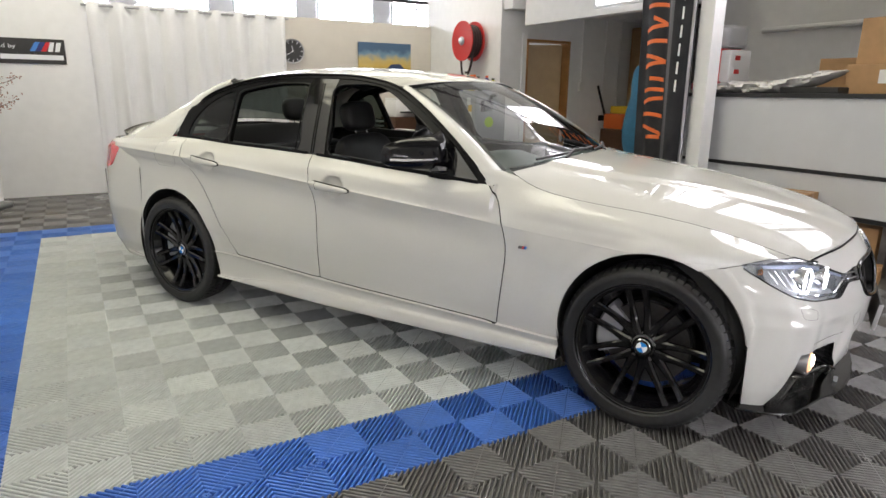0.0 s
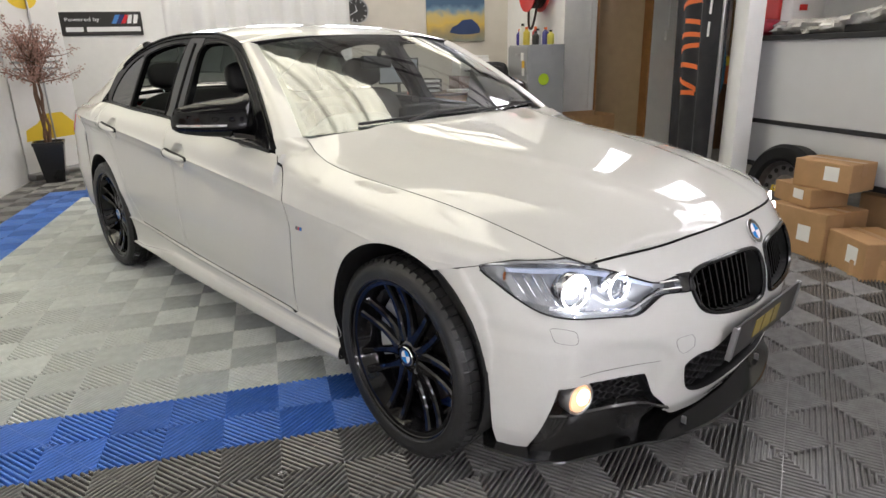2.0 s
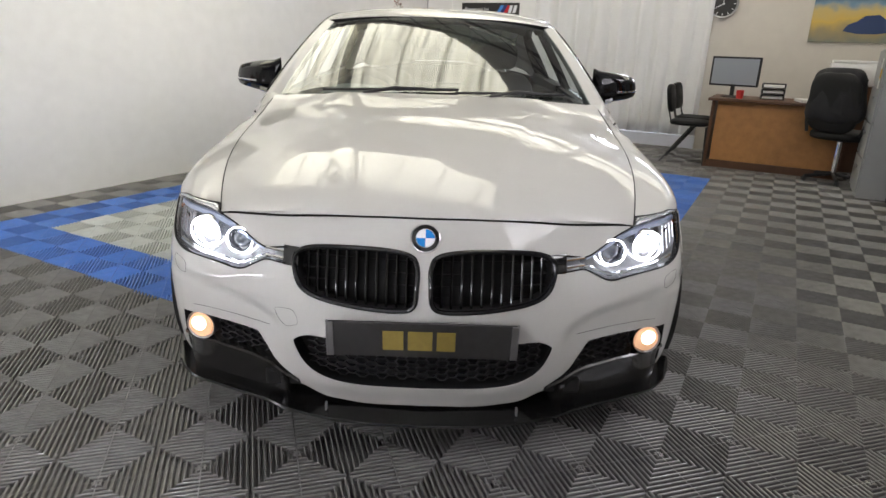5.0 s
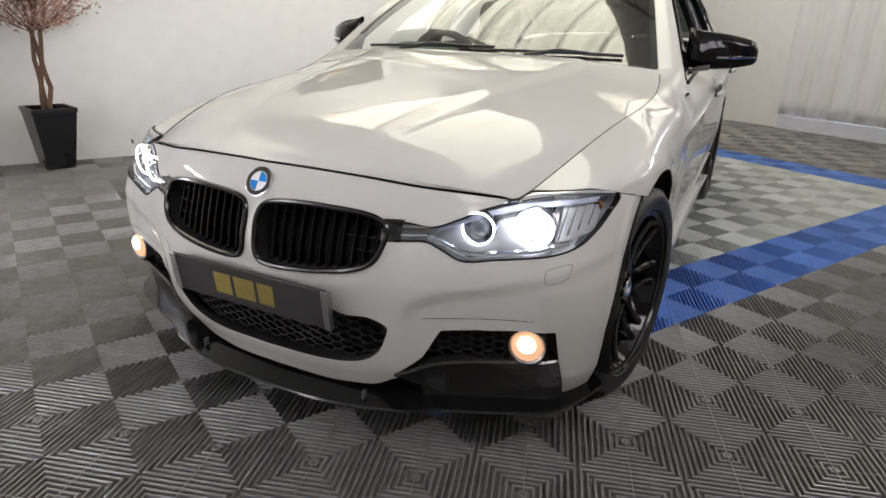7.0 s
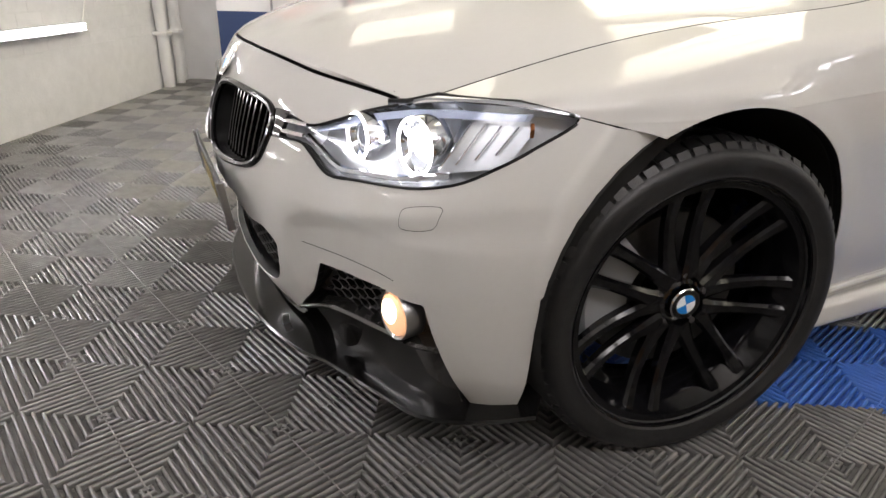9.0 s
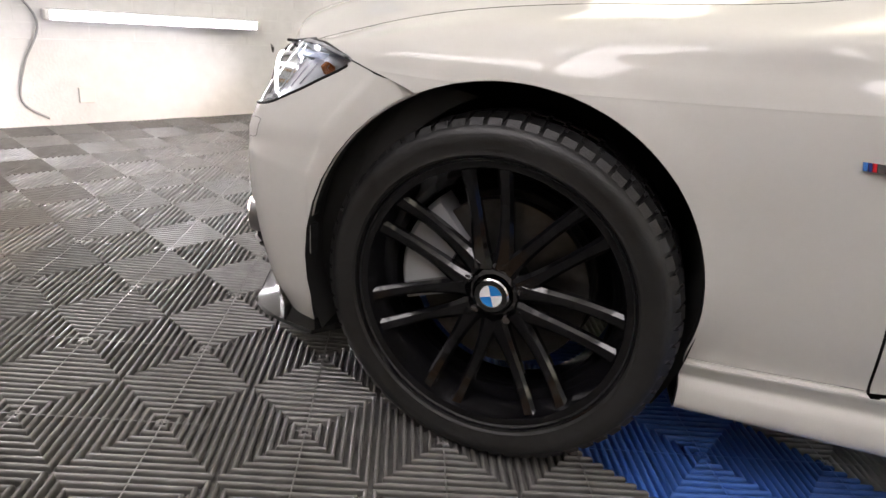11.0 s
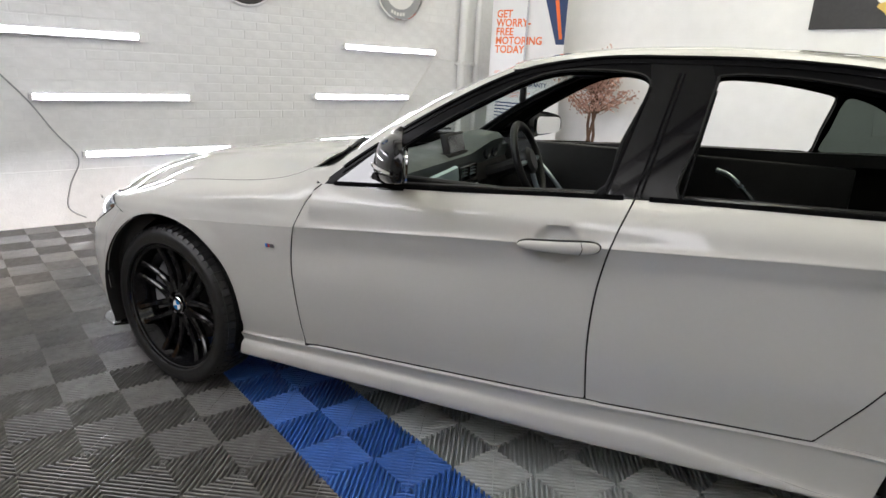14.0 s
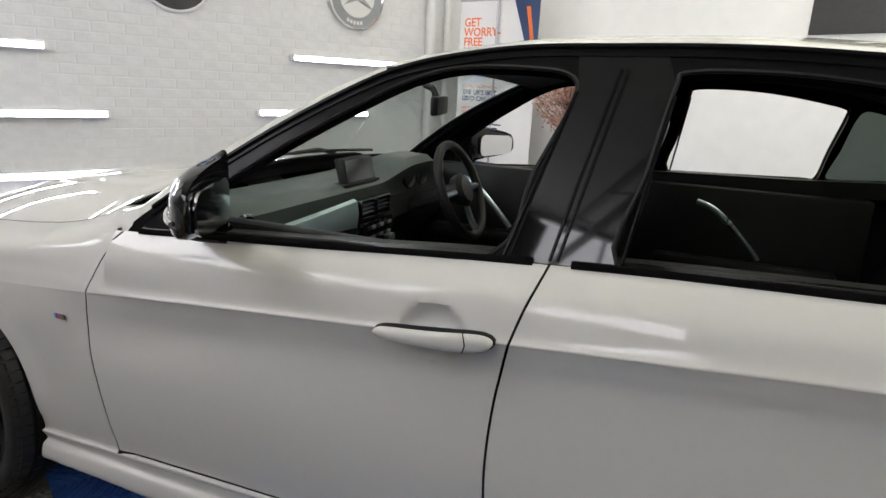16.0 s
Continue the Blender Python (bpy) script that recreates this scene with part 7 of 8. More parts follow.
# ---- office corner ----
def desk():
    t = thing("desk", pose(-4.75, 1.70, 0), "oak office desk with dark edges and a panelled front", "desk")
    part("top", boxes((-.42, -.66, .735, .42, .75, .765), bevel=.006), DARKWOOD, t)
    part("front_panel", boxes((.30, -.56, .08, .325, .66, .735), bevel=.004), WOOD, t)
    for y in (-.62, .68):
        part("end_panel", boxes((-.38, y, -.005, .36, y + .035, .735), bevel=.005), DARKWOOD, t)
    part("plinth", boxes((.29, -.60, -.005, .335, .69, .08), bevel=.004), DARKWOOD, t)
    part("drawer_unit", boxes((-.36, .28, .02, .28, .66, .70), bevel=.006), WOOD, t)


desk()


def monitor(x, y, yaw):
    t = thing("monitor", pose(x, y, .765, 0, 0, yaw), "black flat screen monitor on the desk", "monitor")
    part("foot", moved(lathe([(0, 0), (.11, 0), (.11, .008), (.02, .018), (0, .018)], 28), Matrix.Identity(4)), PLASTIC, t, "", True)
    part("neck", boxes((-.02, -.02, .01, .02, .02, .16), bevel=.004), PLASTIC, t)
    part("panel", boxes((-.02, -.26, .12, .02, .26, .44), bevel=.008), PLASTIC, t)
    part("screen", boxes((.0195, -.24, .14, .0215, .24, .42), bevel=0), material("screen_glow", (.35, .38, .42), .2), t)


monitor(-4.72, 1.24, -8)
tray = thing("letter_tray", pose(-4.74, 1.66, .765), "black stacked letter trays full of papers", "letter tray")
for k in range(3):
    part("tray", boxes((-.15, -.12, .005 + k * .06, .15, .12, .012 + k * .06), (-.15, -.12, .005 + k * .06, -.142, .12, .05 + k * .06), (-.15, -.12, .005 + k * .06, .15, -.112, .05 + k * .06), (-.15, .112, .005 + k * .06, .15, .12, .05 + k * .06), bevel=.001), PLASTIC, tray)
    part("papers", boxes((-.13, -.10, .012 + k * .06, .13, .10, .034 + k * .06), bevel=.002), LABEL, tray)
ppr = thing("paper_stack", pose(-4.60, 2.02, .765, 0, 0, 14), "loose stack of white papers on the desk", "papers")
part("sheets", boxes((-.15, -.11, 0, .15, .11, .03), bevel=.003), LABEL, ppr)
mug = thing("mug", pose(-4.50, 1.34, .765), "small red mug on the desk", "mug")
part("cup", lathe([(0, 0), (.036, 0), (.04, .09), (.035, .09), (.032, .01), (0, .01)], 20), REELRED, mug, "", True)
prn = thing("printer", pose(-5.30, 2.40, .20), "white desktop printer on a dark stand", "printer")
part("stand", boxes((-.25, -.25, -.205, .25, .25, .74), bevel=.008), DARKWOOD, prn)
part("body", boxes((-.20, -.22, .74, .20, .22, .98), bevel=.025), WALLPAINT, prn, "", True)
part("lid", boxes((-.19, -.21, .98, .19, .21, 1.01), bevel=.01), LABEL, prn)
part("paper_tray", boxes((.17, -.15, .80, .30, .15, .82), bevel=.004), PLASTIC, prn)


def stack_chair(x, y, yaw):
    t = thing("office_chair", pose(x, y, 0, 0, 0, yaw), "black upholstered stacking chair with steel legs", "chair", "visitor chairs")
    part("seat", moved(pad(-.22, .22, -.22, .22, .42, .49, .55), Matrix.Identity(4)), RUBBER, t, "black fabric seat", True)
    back_m = Matrix.Translation((-.22, 0, .56)) @ Matrix.Rotation(radians(-10), 4, "Y")
    part("backrest", moved(pad(-.03, .03, -.20, .20, .0, .32, .5), back_m), RUBBER, t, "black fabric back", True)
    for s in (1, -1):
        part("leg", rod([(.20, s * .20, .43), (.22, s * .22, .0)], .010, 8), BLACKTRIM, t, "", True)
        part("leg", rod([(.05, s * .20, .43), (-.26, s * .22, .0)], .010, 8), BLACKTRIM, t, "", True)
        part("back_stay", rod([(-.05, s * .17, .43), (-.20, s * .17, .48), (-.25, s * .17, .66)], .010, 8), BLACKTRIM, t, "", True)


stack_chair(-4.62, .86, 90)
stack_chair(-5.18, .84, 86)


def swivel_chair(x, y):
    t = thing("swivel_chair", pose(x, y, 0, 0, 0, 150), "black swivel office chair with a jacket over it", "chair")
    for k in range(5):
        a = radians(72 * k)
        part("foot", rod([(0, 0, .09), (.28 * math.cos(a), .28 * math.sin(a), .05)], .018, 8), PLASTIC, t, "", True)
        part("castor", moved(lathe([(0, -.012), (.026, -.012), (.026, .012), (0, .012)], 14), Matrix.Translation((.28 * math.cos(a), .28 * math.sin(a), .026)) @ Matrix.Rotation(radians(90), 4, "X")), PLASTIC, t)
    part("column", rod([(0, 0, .08), (0, 0, .44)], .025, 10), CHROME, t, "", True)
    part("seat", pad(-.25, .25, -.25, .25, .43, .54, .55), LEATHER, t, "", True)
    part("backrest", moved(pad(-.05, .05, -.24, .24, 0, .58, .5), Matrix.Translation((-.24, 0, .52)) @ Matrix.Rotation(radians(-8), 4, "Y")), LEATHER, t, "", True)
    for s in (1, -1):
        part("armrest", rod(spline([(-.18, s * .26, .5), (-.15, s * .30, .66), (.05, s * .31, .70), (.16, s * .30, .66)], 4), .018, 8), PLASTIC, t, "", True)
    j = thing("jacket", pose(x, y, .62, 0, 0, 150), "black jacket draped over the chair back", "jacket")
    bm = pad(-.34, -.16, -.27, .27, -.02, .52, .55)
    for v in bm.verts:
        v.co.x += .018 * math.sin(v.co.y * 26 + v.co.z * 9)
        v.co.y *= 1 + .12 * math.cos(v.co.z * 9)
    part("cloth", bm, FLAGBLACK, j, "", True)


swivel_chair(-4.26, 2.36)


def filing_cabinet():
    t = thing("filing_cabinet", pose(-3.81, 2.74, 0), "tall grey steel filing cabinet with bottles on top", "cabinet")
    part("body", boxes((-.31, -.215, -.005, .31, .23, 1.32), bevel=.006), CABGREY, t)
    for k in range(4):
        d = part("drawer", boxes((-.30, -.232, .04 + k * .32, .30, -.216, .345 + k * .32), bevel=.004), CABGREY, t)
        part("pull", boxes((-.06, -.245, .24 + k * .32, .06, -.23, .262 + k * .32), bevel=.003), STEEL, d)
    dsc = thing("green_disc", pose(-3.495, 2.70, .935), "lime green plastic disc stuck on the cabinet", "disc")
    part("disc", moved(lathe([(0, 0), (.05, 0), (.062, .012), (.066, .022), (.056, .020), (0, .010)], 32), Matrix.Rotation(radians(90), 4, "Y")), material("lime_plastic", (.42, .62, .02), .4), dsc, "", True)
    for k, (z, mt) in enumerate(((1.10, material("note_yellow", (.75, .45, .04), .8)), (1.19, LABEL), (1.02, LABEL))):
        nt_ = thing("sticky_note", pose(-3.62 - .03 * (k % 2), 2.503, z), "small paper note stuck on the cabinet", "note", "cabinet notes")
        part("paper", boxes((-.04, -.002, -.045, .04, .0, .045), bevel=0), mt, nt_)
    st = thing("sign_board", pose(-3.42, 2.80, 0, 0, 4, 0), "narrow black board leaning on the cabinet", "board")
    part("board", boxes((-.01, -.055, -.005, .008, .055, .52), bevel=.003), BLACKPLATE, st)
    for k in range(3):
        part("mark", boxes((.008, -.025, .20 + k * .085, .010, .025, .265 + k * .085), bevel=0), GOLD, st)
    rng = random.Random(9)
    cols = ((.05, .04, .30), (.80, .78, .70), (.70, .55, .08), (.03, .03, .03), (.55, .05, .05), (.75, .76, .78), (.10, .10, .35), (.65, .60, .10))
    for k, c in enumerate(cols):
        x, y, h = -4.02 + .14 * (k % 4), 2.62 + .20 * (k // 4) + rng.uniform(-.03, .03), rng.uniform(.14, .26)
        b = thing("bottle", pose(x, y, 1.32), "small plastic bottle of car care liquid on the cabinet", "bottle", "bottles on the cabinet")
        mt = material("bottle_plastic", c, .35)
        part("body", lathe([(0, 0), (.036, 0), (.04, .01), (.04, h * .7), (.016, h * .84), (.014, h * .9), (0, h * .9)], 18), mt, b, "", True)
        part("cap", lathe([(0, h * .88), (.019, h * .88), (.019, h), (0, h)], 14), PLASTIC if k % 2 else ORANGE, b, "", True)


filing_cabinet()


def hose_reel():
    t = thing("hose_reel", pose(-4.45, 3.15, 1.99), "red fire hose reel with dark hose on the wall", "hose reel")
    m = Matrix.Rotation(radians(90), 4, "X")
    for z0 in (.05, .24):
        part("flange", moved(lathe([(0, z0), (.245, z0), (.265, z0 + .012), (.265, z0 + .028), (.245, z0 + .02), (0, z0 + .018)], 48), m), REELRED, t, "red steel flange", True)
    part("hub", moved(lathe([(0, .258), (.05, .258), (.06, .27), (.045, .295), (0, .30)], 28), m), STEEL, t, "", True)
    for k in range(4):
        ring = [(r * math.cos(a), r * math.sin(a), .09 + .038 * k) for r in (.20,) for a in np.linspace(0, 2 * math.pi, 41)[:-1]]
        part("hose_turn", moved(tube_along(ring, .022, 8), m), HOSE, t, "", True)
    part("hanging_hose", moved(rod(spline([(.20, -.1, .2), (.16, -.34, .22), (.02, -.46, .2), (-.12, -.42, .18), (-.2, -.2, .15)], 6), .016, 8), m), HOSE, t, "", True)
    part("bracket", boxes((-.03, -.06, -.03, .03, .0, .03), bevel=.004), DARKSTEEL, t)


hose_reel()

# ---- door wall ----
dw = thing("door_1", pose(-3.90, 3.97, 0), "tan door standing ajar in an oak frame", "door", kind="structure")
for y in (-.39, .36):
    part("jamb", boxes((-.16, y, -.015, .02, y + .03, 2.02), bevel=.003), WOOD, dw)
part("lintel", boxes((-.16, -.39, 1.99, .02, .39, 2.02), bevel=.003), WOOD, dw)
leaf = part("leaf", boxes((-.02, -.74, .0, .02, 0, 1.97), bevel=.004), material("tan_door", (.50, .36, .20), .6, 0, .08, 9), dw, "tan wooden door leaf")
leaf.matrix_local = pose(-.12, .35, .005, 0, 0, -32)
part("handle", rod([(.02, -.68, 1.0), (.06, -.68, 1.0), (.06, -.58, 1.0)], .009, 8), STEEL, leaf, "", True)
for y in (3.50, 4.36):
    slab("trim_architrave", -3.898, y, -.015, -3.878, y + .075, 2.09, WALLPAINT, "cream door architrave", .004)
sw_ = thing("light_switch", pose(-3.897, 4.60, 1.40), "white wall switch with a conduit above", "switch")
part("box", boxes((0, -.045, -.06, .04, .045, .06), bevel=.006), LABEL, sw_)
part("conduit", rod([(.014, 0, .06), (.014, 0, 1.0)], .011, 8), WALLPAINT, sw_, "", True)
for y, z in ((5.35, .98), (5.05, .95)):
    s2 = thing("wall_socket", pose(-3.897, y, z), "black socket box on the cream wall", "socket", "store sockets")
    part("box", boxes((0, -.05, -.04, .05, .05, .04), bevel=.006), PLASTIC, s2)
    part("conduit", rod([(.012, 0, .04), (.012, 0, 1.5)], .009, 8), WALLPAINT, s2, "", True)
slab("trim_beam", -3.90, 3.18, 2.36, -3.70, 7.1, 2.50, WALLPAINT, "white painted steel beam over the store", .01)
slab("ceiling_store", -3.9, 3.35, 2.95, -1.6, 7.1, 3.05, PARTITION, "low ceiling over the store")
dp = thing("duct_pipe", pose(-3.62, 3.3, 2.62), "dark pipe run under the store ceiling", "pipe")
part("run", rod([(0, -.08, 0), (0, 3.7, .05)], .05, 14), DARKSTEEL, dp, "", True)
for y in (.3, 1.6, 2.9):
    part("hanger", rod([(0, y, .03), (0, y, .345)], .008, 6), DARKSTEEL, dp)
part("elbow", rod(spline([(0, -.08, 0), (-.02, -.16, .05), (-.02, -.18, .2)], 5), .055, 14), DARKSTEEL, dp, "", True)

br = thing("broom", pose(-3.72, 4.98, 0, 0, 0, 0), "black broom leaning against the cream wall", "broom")
part("stick", rod([(.10, .30, .03), (-.12, -.08, 1.42)], .017, 8), BLACKTRIM, br, "", True)
part("head", boxes((.02, .18, -.005, .16, .46, .06), bevel=.01), BLACKTRIM, br)
cr = thing("plastic_crate", pose(-3.60, 5.25, 0), "stack of boxes with yellow and orange plastic tubs", "crates")
part("box", boxes((-.2, -.28, -.005, .25, .10, .80), bevel=.008), DARKWOOD, cr)
part("tub", boxes((-.18, -.25, .80, .20, .08, 1.02), bevel=.02), ORANGE, cr)
part("lid", boxes((-.19, -.12, 1.02, .21, .09, 1.13), bevel=.02), YELLOW, cr)
ck2 = thing("cork_cabinet", pose(-3.55, 5.52, 0), "tall brown board cabinet against the wall", "cabinet")
part("body", boxes((-.18, -.12, -.005, .17, .42, 2.25), bevel=.006), material("brown_board", (.26, .15, .06), .7, 0, .12, 10), ck2)
for k in range(3):
    part("knob", moved(lathe([(0, 0), (.025, 0), (.025, .02), (0, .026)], 14), Matrix.Translation((.17, -.04, .9 + k * .5)) @ Matrix.Rotation(radians(90), 4, "Y")), BLACKTRIM, ck2)
ov = thing("overalls", pose(-1.53, 3.34, 0), "blue work overalls hanging by the pole", "overalls")
bm = pad(-.10, .10, -.22, .22, .62, 1.62, .6)
for v in bm.verts:
    f_ = (v.co.z - .62)
    v.co.x += .03 * math.sin(v.co.y * 34 + v.co.z * 6)
    v.co.y *= .55 + .45 * min(1, (1.62 - v.co.z) * 1.6)
part("cloth", bm, material("overall_blue", (.03, .14, .24), .85, 0, .15, 30), ov, "", True)
part("hanger_pole", rod([(0, 0, -.015), (0, 0, 1.66)], .016, 8), BLACKTRIM, ov, "", True)
big = thing("cardboard_box", pose(-3.57, 3.31, 0, 0, 0, 3), "large open cardboard box on the floor", "box", "cardboard boxes")
part("carton", boxes((-.22, -.27, -.015, .22, .27, .005), (-.22, -.27, .005, -.213, .27, .52), (.213, -.27, .005, .22, .27, .50), (-.213, -.27, .005, .213, -.263, .51), (-.213, .263, .005, .213, .27, .51), bevel=.002), CARD, big)
for x0, x1, z_ in ((-.213, -.209, .33), (.220, .224, .40)):
    part("flap", boxes((x0, -.262, z_, x1, .262, .515 if x0 < 0 else .502), bevel=.001), CARD, big, "folded box flap")
tp = thing("tool_tray", pose(-1.90, 3.18, 0, 0, 0, -12), "flat black tool on the concrete floor", "tool")
part("bar", boxes((-.28, -.05, -.015, .28, .05, .05), (-.30, -.12, -.015, -.22, .12, .04), (.1, -.10, -.015, .18, .10, .06), bevel=.012), BLACKTRIM, tp)

# ---- post, flag and shelf ----
slab("column_post", -.52, 2.80, -.015, -.38, 2.94, CEIL, WALLPAINT, "white painted square post", .004)
slab("column_foot", -.58, 2.74, -.016, -.32, 3.0, .34, WALLPAINT, "chipped white foot of the post", .012)


def flag():
    t = thing("feather_flag", pose(0, 0, 0), "black feather flag with orange marks hanging beside the post", "flag")
    n, rows = 60, 40
    verts, faces, fm = [], [], []
    for r in range(rows + 1):
        z = .38 + (2.9 - .38) * r / rows
        f = (z - .30) / 2.6
        left, right = -1.04 - .10 * f, -.50
        for k in range(n + 1):
            u = k / n
            x = left + (right - left) * u
            y = 2.70 + .035 * math.sin(u * 13 + f * 2.0) * (.4 + u) + .03 * math.sin(u * 5 + 1)
            verts.append((x, y, z + .03 * math.sin(u * 5)))
    for r in range(rows):
        for k in range(n):
            a = r * (n + 1) + k
            faces.append((a, a + 1, a + n + 2, a + n + 1))
            fm.append(1 if .58 < k / n < .74 else 0)
    ob = mesh_object("cloth", verts, faces, (FLAGBLACK, FLAGGREY), t, True, fm, angle=180)
    s = ob.modifiers.new("thickness", "SOLIDIFY")
    s.thickness = .003
    part("pole", rod([(-.50, 2.70, -.015), (-.50, 2.70, 2.95)], .014, 10), STEEL, t, "", True)
    part("foot", boxes((-.75, 2.55, -.017, -.25, 2.85, .012), bevel=.003), BLACKTRIM, t)
    part("clamp", rod([(-.50, 2.66, .28), (-.42, 2.75, .28)], .03, 10), STEEL, t, "", True)

    def on_cloth(u, z):
        f = (z - .30) / 2.6
        left = -1.04 - .10 * f
        x = left + (-.50 - left) * u
        return Vector((x, 2.70 + .035 * math.sin(u * 13 + f * 2.0) * (.4 + u) + .03 * math.sin(u * 5 + 1) - .006, z + .03 * math.sin(u * 5)))

    # brand marks, as plain flat bars up the cloth
    for k in range(15):
        z0, tilt_ = .87 + k * .105, (.055, -.055, .0)[k % 3] if k % 4 else .02
        u0, u1 = (.16, .56) if k % 5 else (.30, .54)
        bm = bmesh.new()
        cols = [[bm.verts.new(on_cloth(u0 + (u1 - u0) * q / 8, z0 + dz + tilt_ * q / 8) + Vector((0, dy, 0))) for dz, dy in ((0, .004), (0, 0), (.034, 0), (.034, .004))] for q in range(9)]
        for c, d in zip(cols, cols[1:]):
            for q in range(4):
                bm.faces.new((c[q], c[(q + 1) % 4], d[(q + 1) % 4], d[q]))
        bm.faces.new(cols[0]), bm.faces.new(cols[-1])
        part("orange_mark", bm, ORANGE, t, "orange printed bar")
    for k in range(9):
        z0 = 1.35 + k * .15
        part("white_mark", rod([on_cloth(.86, z0), on_cloth(.86, z0 + .10)], .008, 6), PRINTWHITE, t, "white printed stroke", True)


flag()


def shelf_unit():
    t = thing("storage_bench", pose(0, SHELF_Y, 0), "long grey panelled storage bench with black rails", "storage bench")
    x0, x1 = -.78, 3.80
    for k, (z0, z1) in enumerate(((.42, .705), (.735, 1.285))):
        for q in range(2):
            a, b = x0 + (x1 - x0) * q / 2, x0 + (x1 - x0) * (q + 1) / 2
            part("panel", boxes((a + .003, 0, z0, b - .003, .025, z1), bevel=.002), SHELFGREY, t, "grey melamine panel")
    for z0, z1 in ((.385, .42), (.705, .735)):
        part("rail", boxes((x0, -.012, z0, x1, .03, z1), bevel=.002), BLACKTRIM, t, "black rail")
    part("top", boxes((x0 - .02, -.03, 1.285, x1, 1.2, 1.32), bevel=.004), BLACKTRIM, t, "black edged top")
    for x in (x0, 1.0, 2.4, x1 - .05):
        part("upright", boxes((x, .04, -.015, x + .05, .10, 1.285), bevel=.003), DARKSTEEL, t)
    part("end_panel", boxes((x0 - .015, .0, .38, x0, 1.2, 1.285), bevel=.002), SHELFGREY, t)


shelf_unit()


def carton(x, y, z, sx, sy, sz, yaw=0, note=True, label="brown cardboard carton sealed with tape"):
    t = thing("cardboard_box", pose(x, y, z, 0, 0, yaw), label, "box", "cardboard boxes")
    part("carton", boxes((-sx / 2, -sy / 2, 0, sx / 2, sy / 2, sz), bevel=.006), CARD, t)
    part("tape", boxes((-sx / 2 - .001, -.025, sz * .55, sx / 2 + .001, .025, sz + .001), bevel=0), TAPE, t)
    if note:
        part("shipping_label", boxes((-.02 + sx * .1, -sy / 2 - .0015, sz * .35, .07 + sx * .1, -sy / 2 + .001, sz * .35 + min(.10, sz * .5)), bevel=0), LABEL, t)
    return t


carton(.36, 2.86, -.015, .42, .34, .30, 4)
carton(.27, 2.88, .286, .34, .26, .12, -8)
carton(.40, 2.90, .407, .36, .24, .17, 10)
carton(.78, 2.84, -.015, .34, .30, .22, -14)
carton(.98, 2.90, -.015, .30, .26, .13, 20)
carton(.84, 2.76, -.015, .16, .14, .10, 35, False)
carton(.66, 3.34, .0, .60, .30, .34, 0, False, "brown carton under the bench")
carton(1.5, 3.40, .0, .80, .40, .36, 0, False, "brown carton under the bench")
carton(.66, 3.55, 1.32, .42, .40, .22, 3)
carton(.70, 3.58, 1.541, .40, .38, .34, -4)
carton(.12, 4.0, 1.32, .34, .3, .30, 8, False)
carton(1.25, 3.5, 1.32, .5, .42, .45, 2)


def spare_wheel():
    t = thing("spare_wheel", pose(-.04, 2.97, .30, 82, 0, 0), "black steel spare wheel leaning on the bench", "wheel")
    part("tyre", lathe([(.19, -.06), (.21, -.075), (.28, -.075), (.305, -.05), (.305, .05), (.28, .075), (.21, .075), (.19, .06)], 48, "z", True), RUBBER, t, "", True)
    part("rim", lathe([(0, .02), (.07, .02), (.10, .0), (.17, .012), (.195, .06), (.205, .06), (.20, -.05), (0, -.02)], 40), DARKSTEEL, t, "", True)
    for k in range(14):
        a = 2 * math.pi * k / 14
        part("vent_hole", moved(lathe([(0, .016), (.016, .016), (.016, .022), (0, .022)], 12), Matrix.Translation((.145 * math.cos(a), .145 * math.sin(a), -.004))), LINER, t)
    part("yellow_tag", boxes((-.05, -.02, .05, .04, .02, .065), bevel=.004), YELLOW, t)


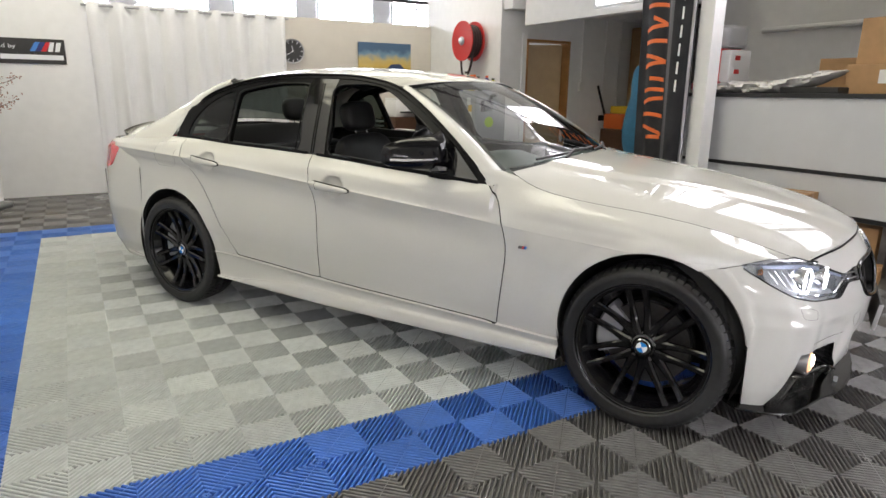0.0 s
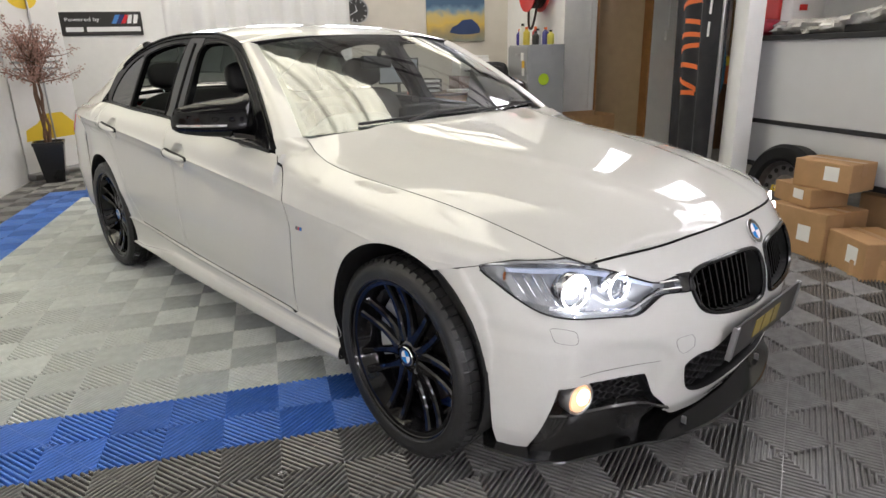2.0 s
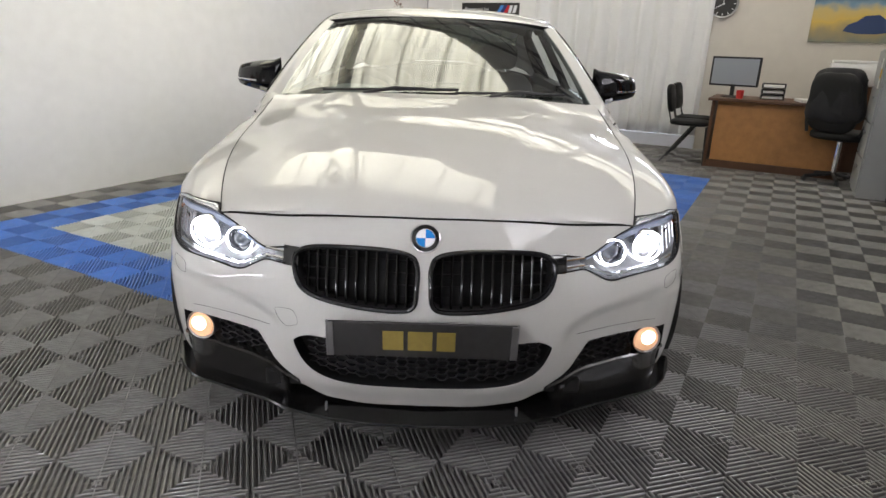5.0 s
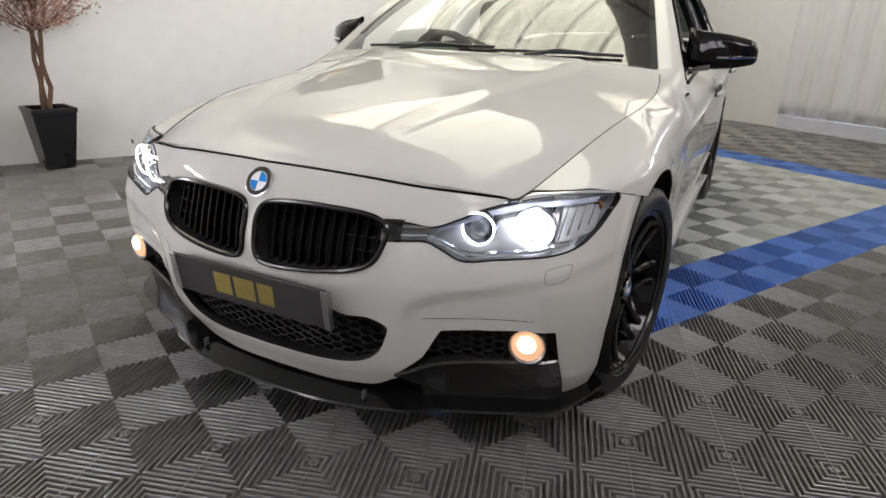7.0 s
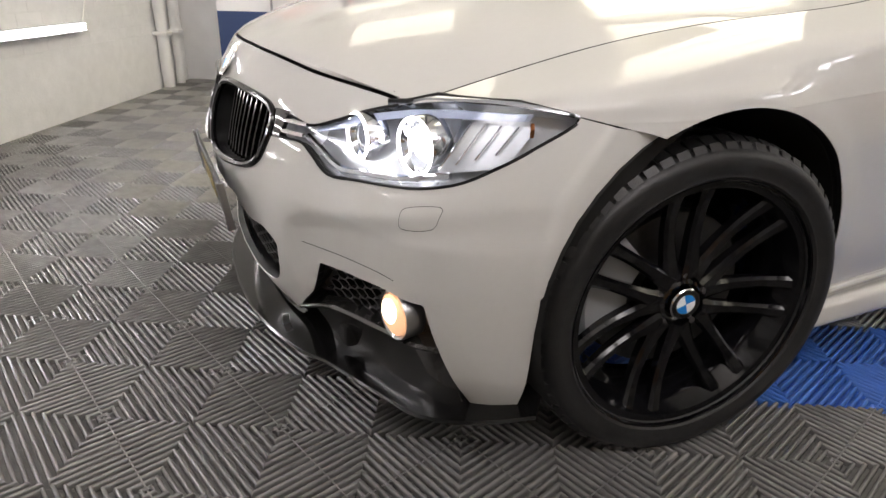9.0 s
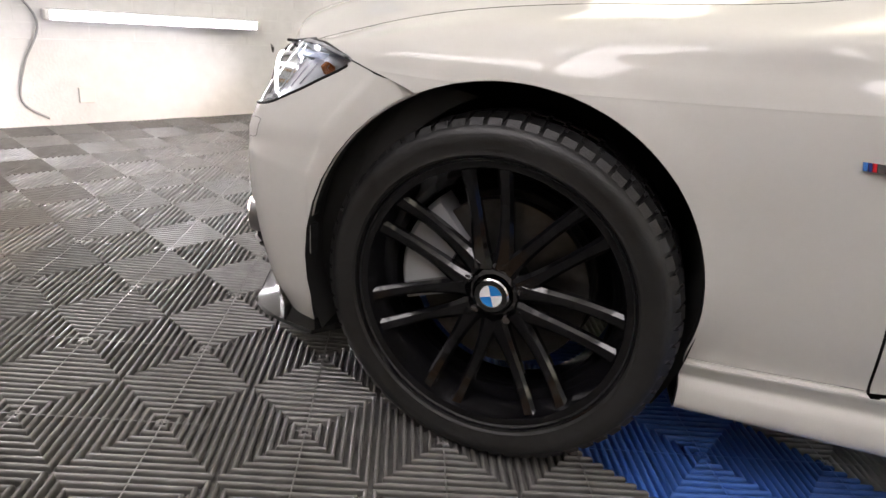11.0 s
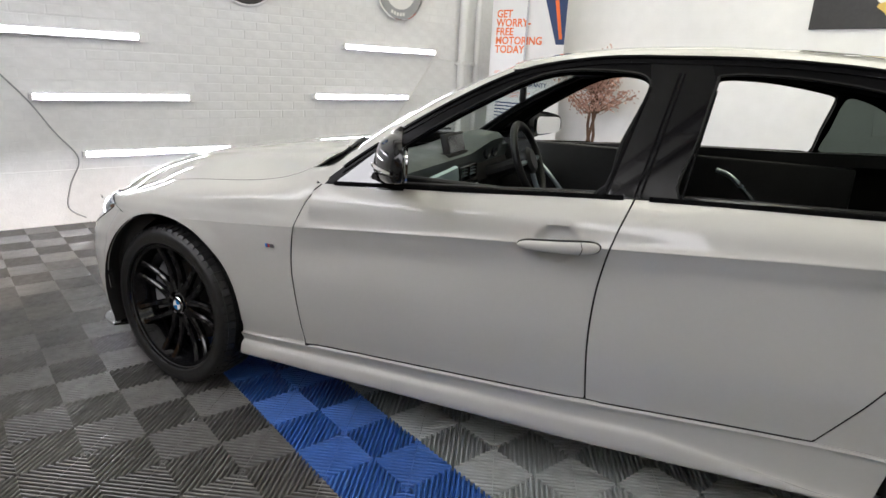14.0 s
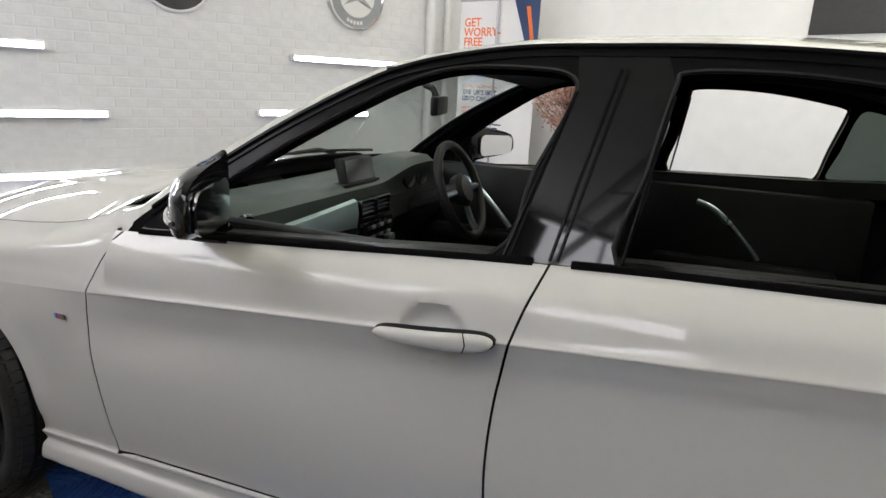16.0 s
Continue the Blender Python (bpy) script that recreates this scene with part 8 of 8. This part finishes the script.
spare_wheel()
rd = thing("tool_case", pose(-.74, 3.45, 1.32), "red and white tool case on the bench", "tool case")
part("case", boxes((-.10, -.16, 0, .10, .16, .40), bevel=.015), REELRED, rd)
part("side", boxes((.10, -.15, .0, .20, .15, .38), bevel=.01), LABEL, rd)
for k in range(3):
    part("latch", boxes((.2, -.08, .05 + k * .12, .212, -.02, .09 + k * .12), bevel=.002), REELRED, rd)
tub2 = thing("clear_tub", pose(-.70, 3.45, 1.72), "cloudy plastic tub on the tool case", "tub")
part("tub", boxes((-.12, -.14, 0, .12, .14, .20), bevel=.03), material("cloudy_plastic", (.5, .5, .5), .3), tub2)
red2 = thing("red_bag", pose(-.70, 3.22, 1.32), "crumpled red bag on the bench", "bag")
part("bag", pad(-.12, .12, -.12, .12, 0, .12, .7), material("bag_red", (.35, .02, .04), .5), red2, "", True)


def wrapped_bundle():
    t = thing("wrapped_bundle", pose(-.12, 3.32, 1.32), "long bundle wrapped in clear crumpled plastic", "bundle")
    bm = bmesh.new()
    rng = random.Random(2)
    rings = []
    for q in range(46):
        u = q / 45
        x = -.60 + 1.20 * u
        h = .052 * (1 - .35 * u ** 3) * min(1, (u + .06) * 5) * min(1, (1.04 - u) * 6)
        wide = .16 * min(1, (u + .10) * 4) * min(1, (1.06 - u) * 5)
        ring = []
        for k in range(16):
            a = 2 * math.pi * k / 16
            j = 1 + .12 * math.sin(5 * a + 17 * u) + .10 * math.sin(9 * a - 41 * u) + rng.uniform(-.14, .14)
            ring.append(bm.verts.new((x, wide * math.cos(a) * j, max(0.0, h + h * math.sin(a) * j + .50 * max(0, u - .5) ** 1.6))))
        rings.append(ring)
    for a, b in zip(rings, rings[1:]):
        for k in range(16):
            bm.faces.new((a[k], a[(k + 1) % 16], b[(k + 1) % 16], b[k]))
    bm.faces.new(rings[0]), bm.faces.new(rings[-1])
    part("wrap", bm, material("plastic_wrap", (.70, .68, .64), .16, 0, .10, 30, .004, 45), t, "", True, 40)
    part("black_tray", boxes((.15, -.13, 0, .62, .2, .05), bevel=.01), BLACKTRIM, t)


wrapped_bundle()
fr = thing("wall_frame", pose(-.05, 5.18, 1.35), "thin panel outline on the store wall", "panel")
part("panel", boxes((-.45, 0, 0, .45, .02, .62), bevel=.004), WALLPAINT, fr)
cp2 = thing("conduit_pipe", pose(0, 5.17, 1.72), "painted conduit along the store wall", "pipe")
part("run", rod([(.7, 0, .18), (3.7, 0, .18)], .018, 8), WALLPAINT, cp2, "", True)
part("upper_run", rod([(-1.5, 0, .32), (.3, 0, .32)], .03, 8), WALLPAINT, cp2, "", True)

lay_bricks()
lay_tiles()
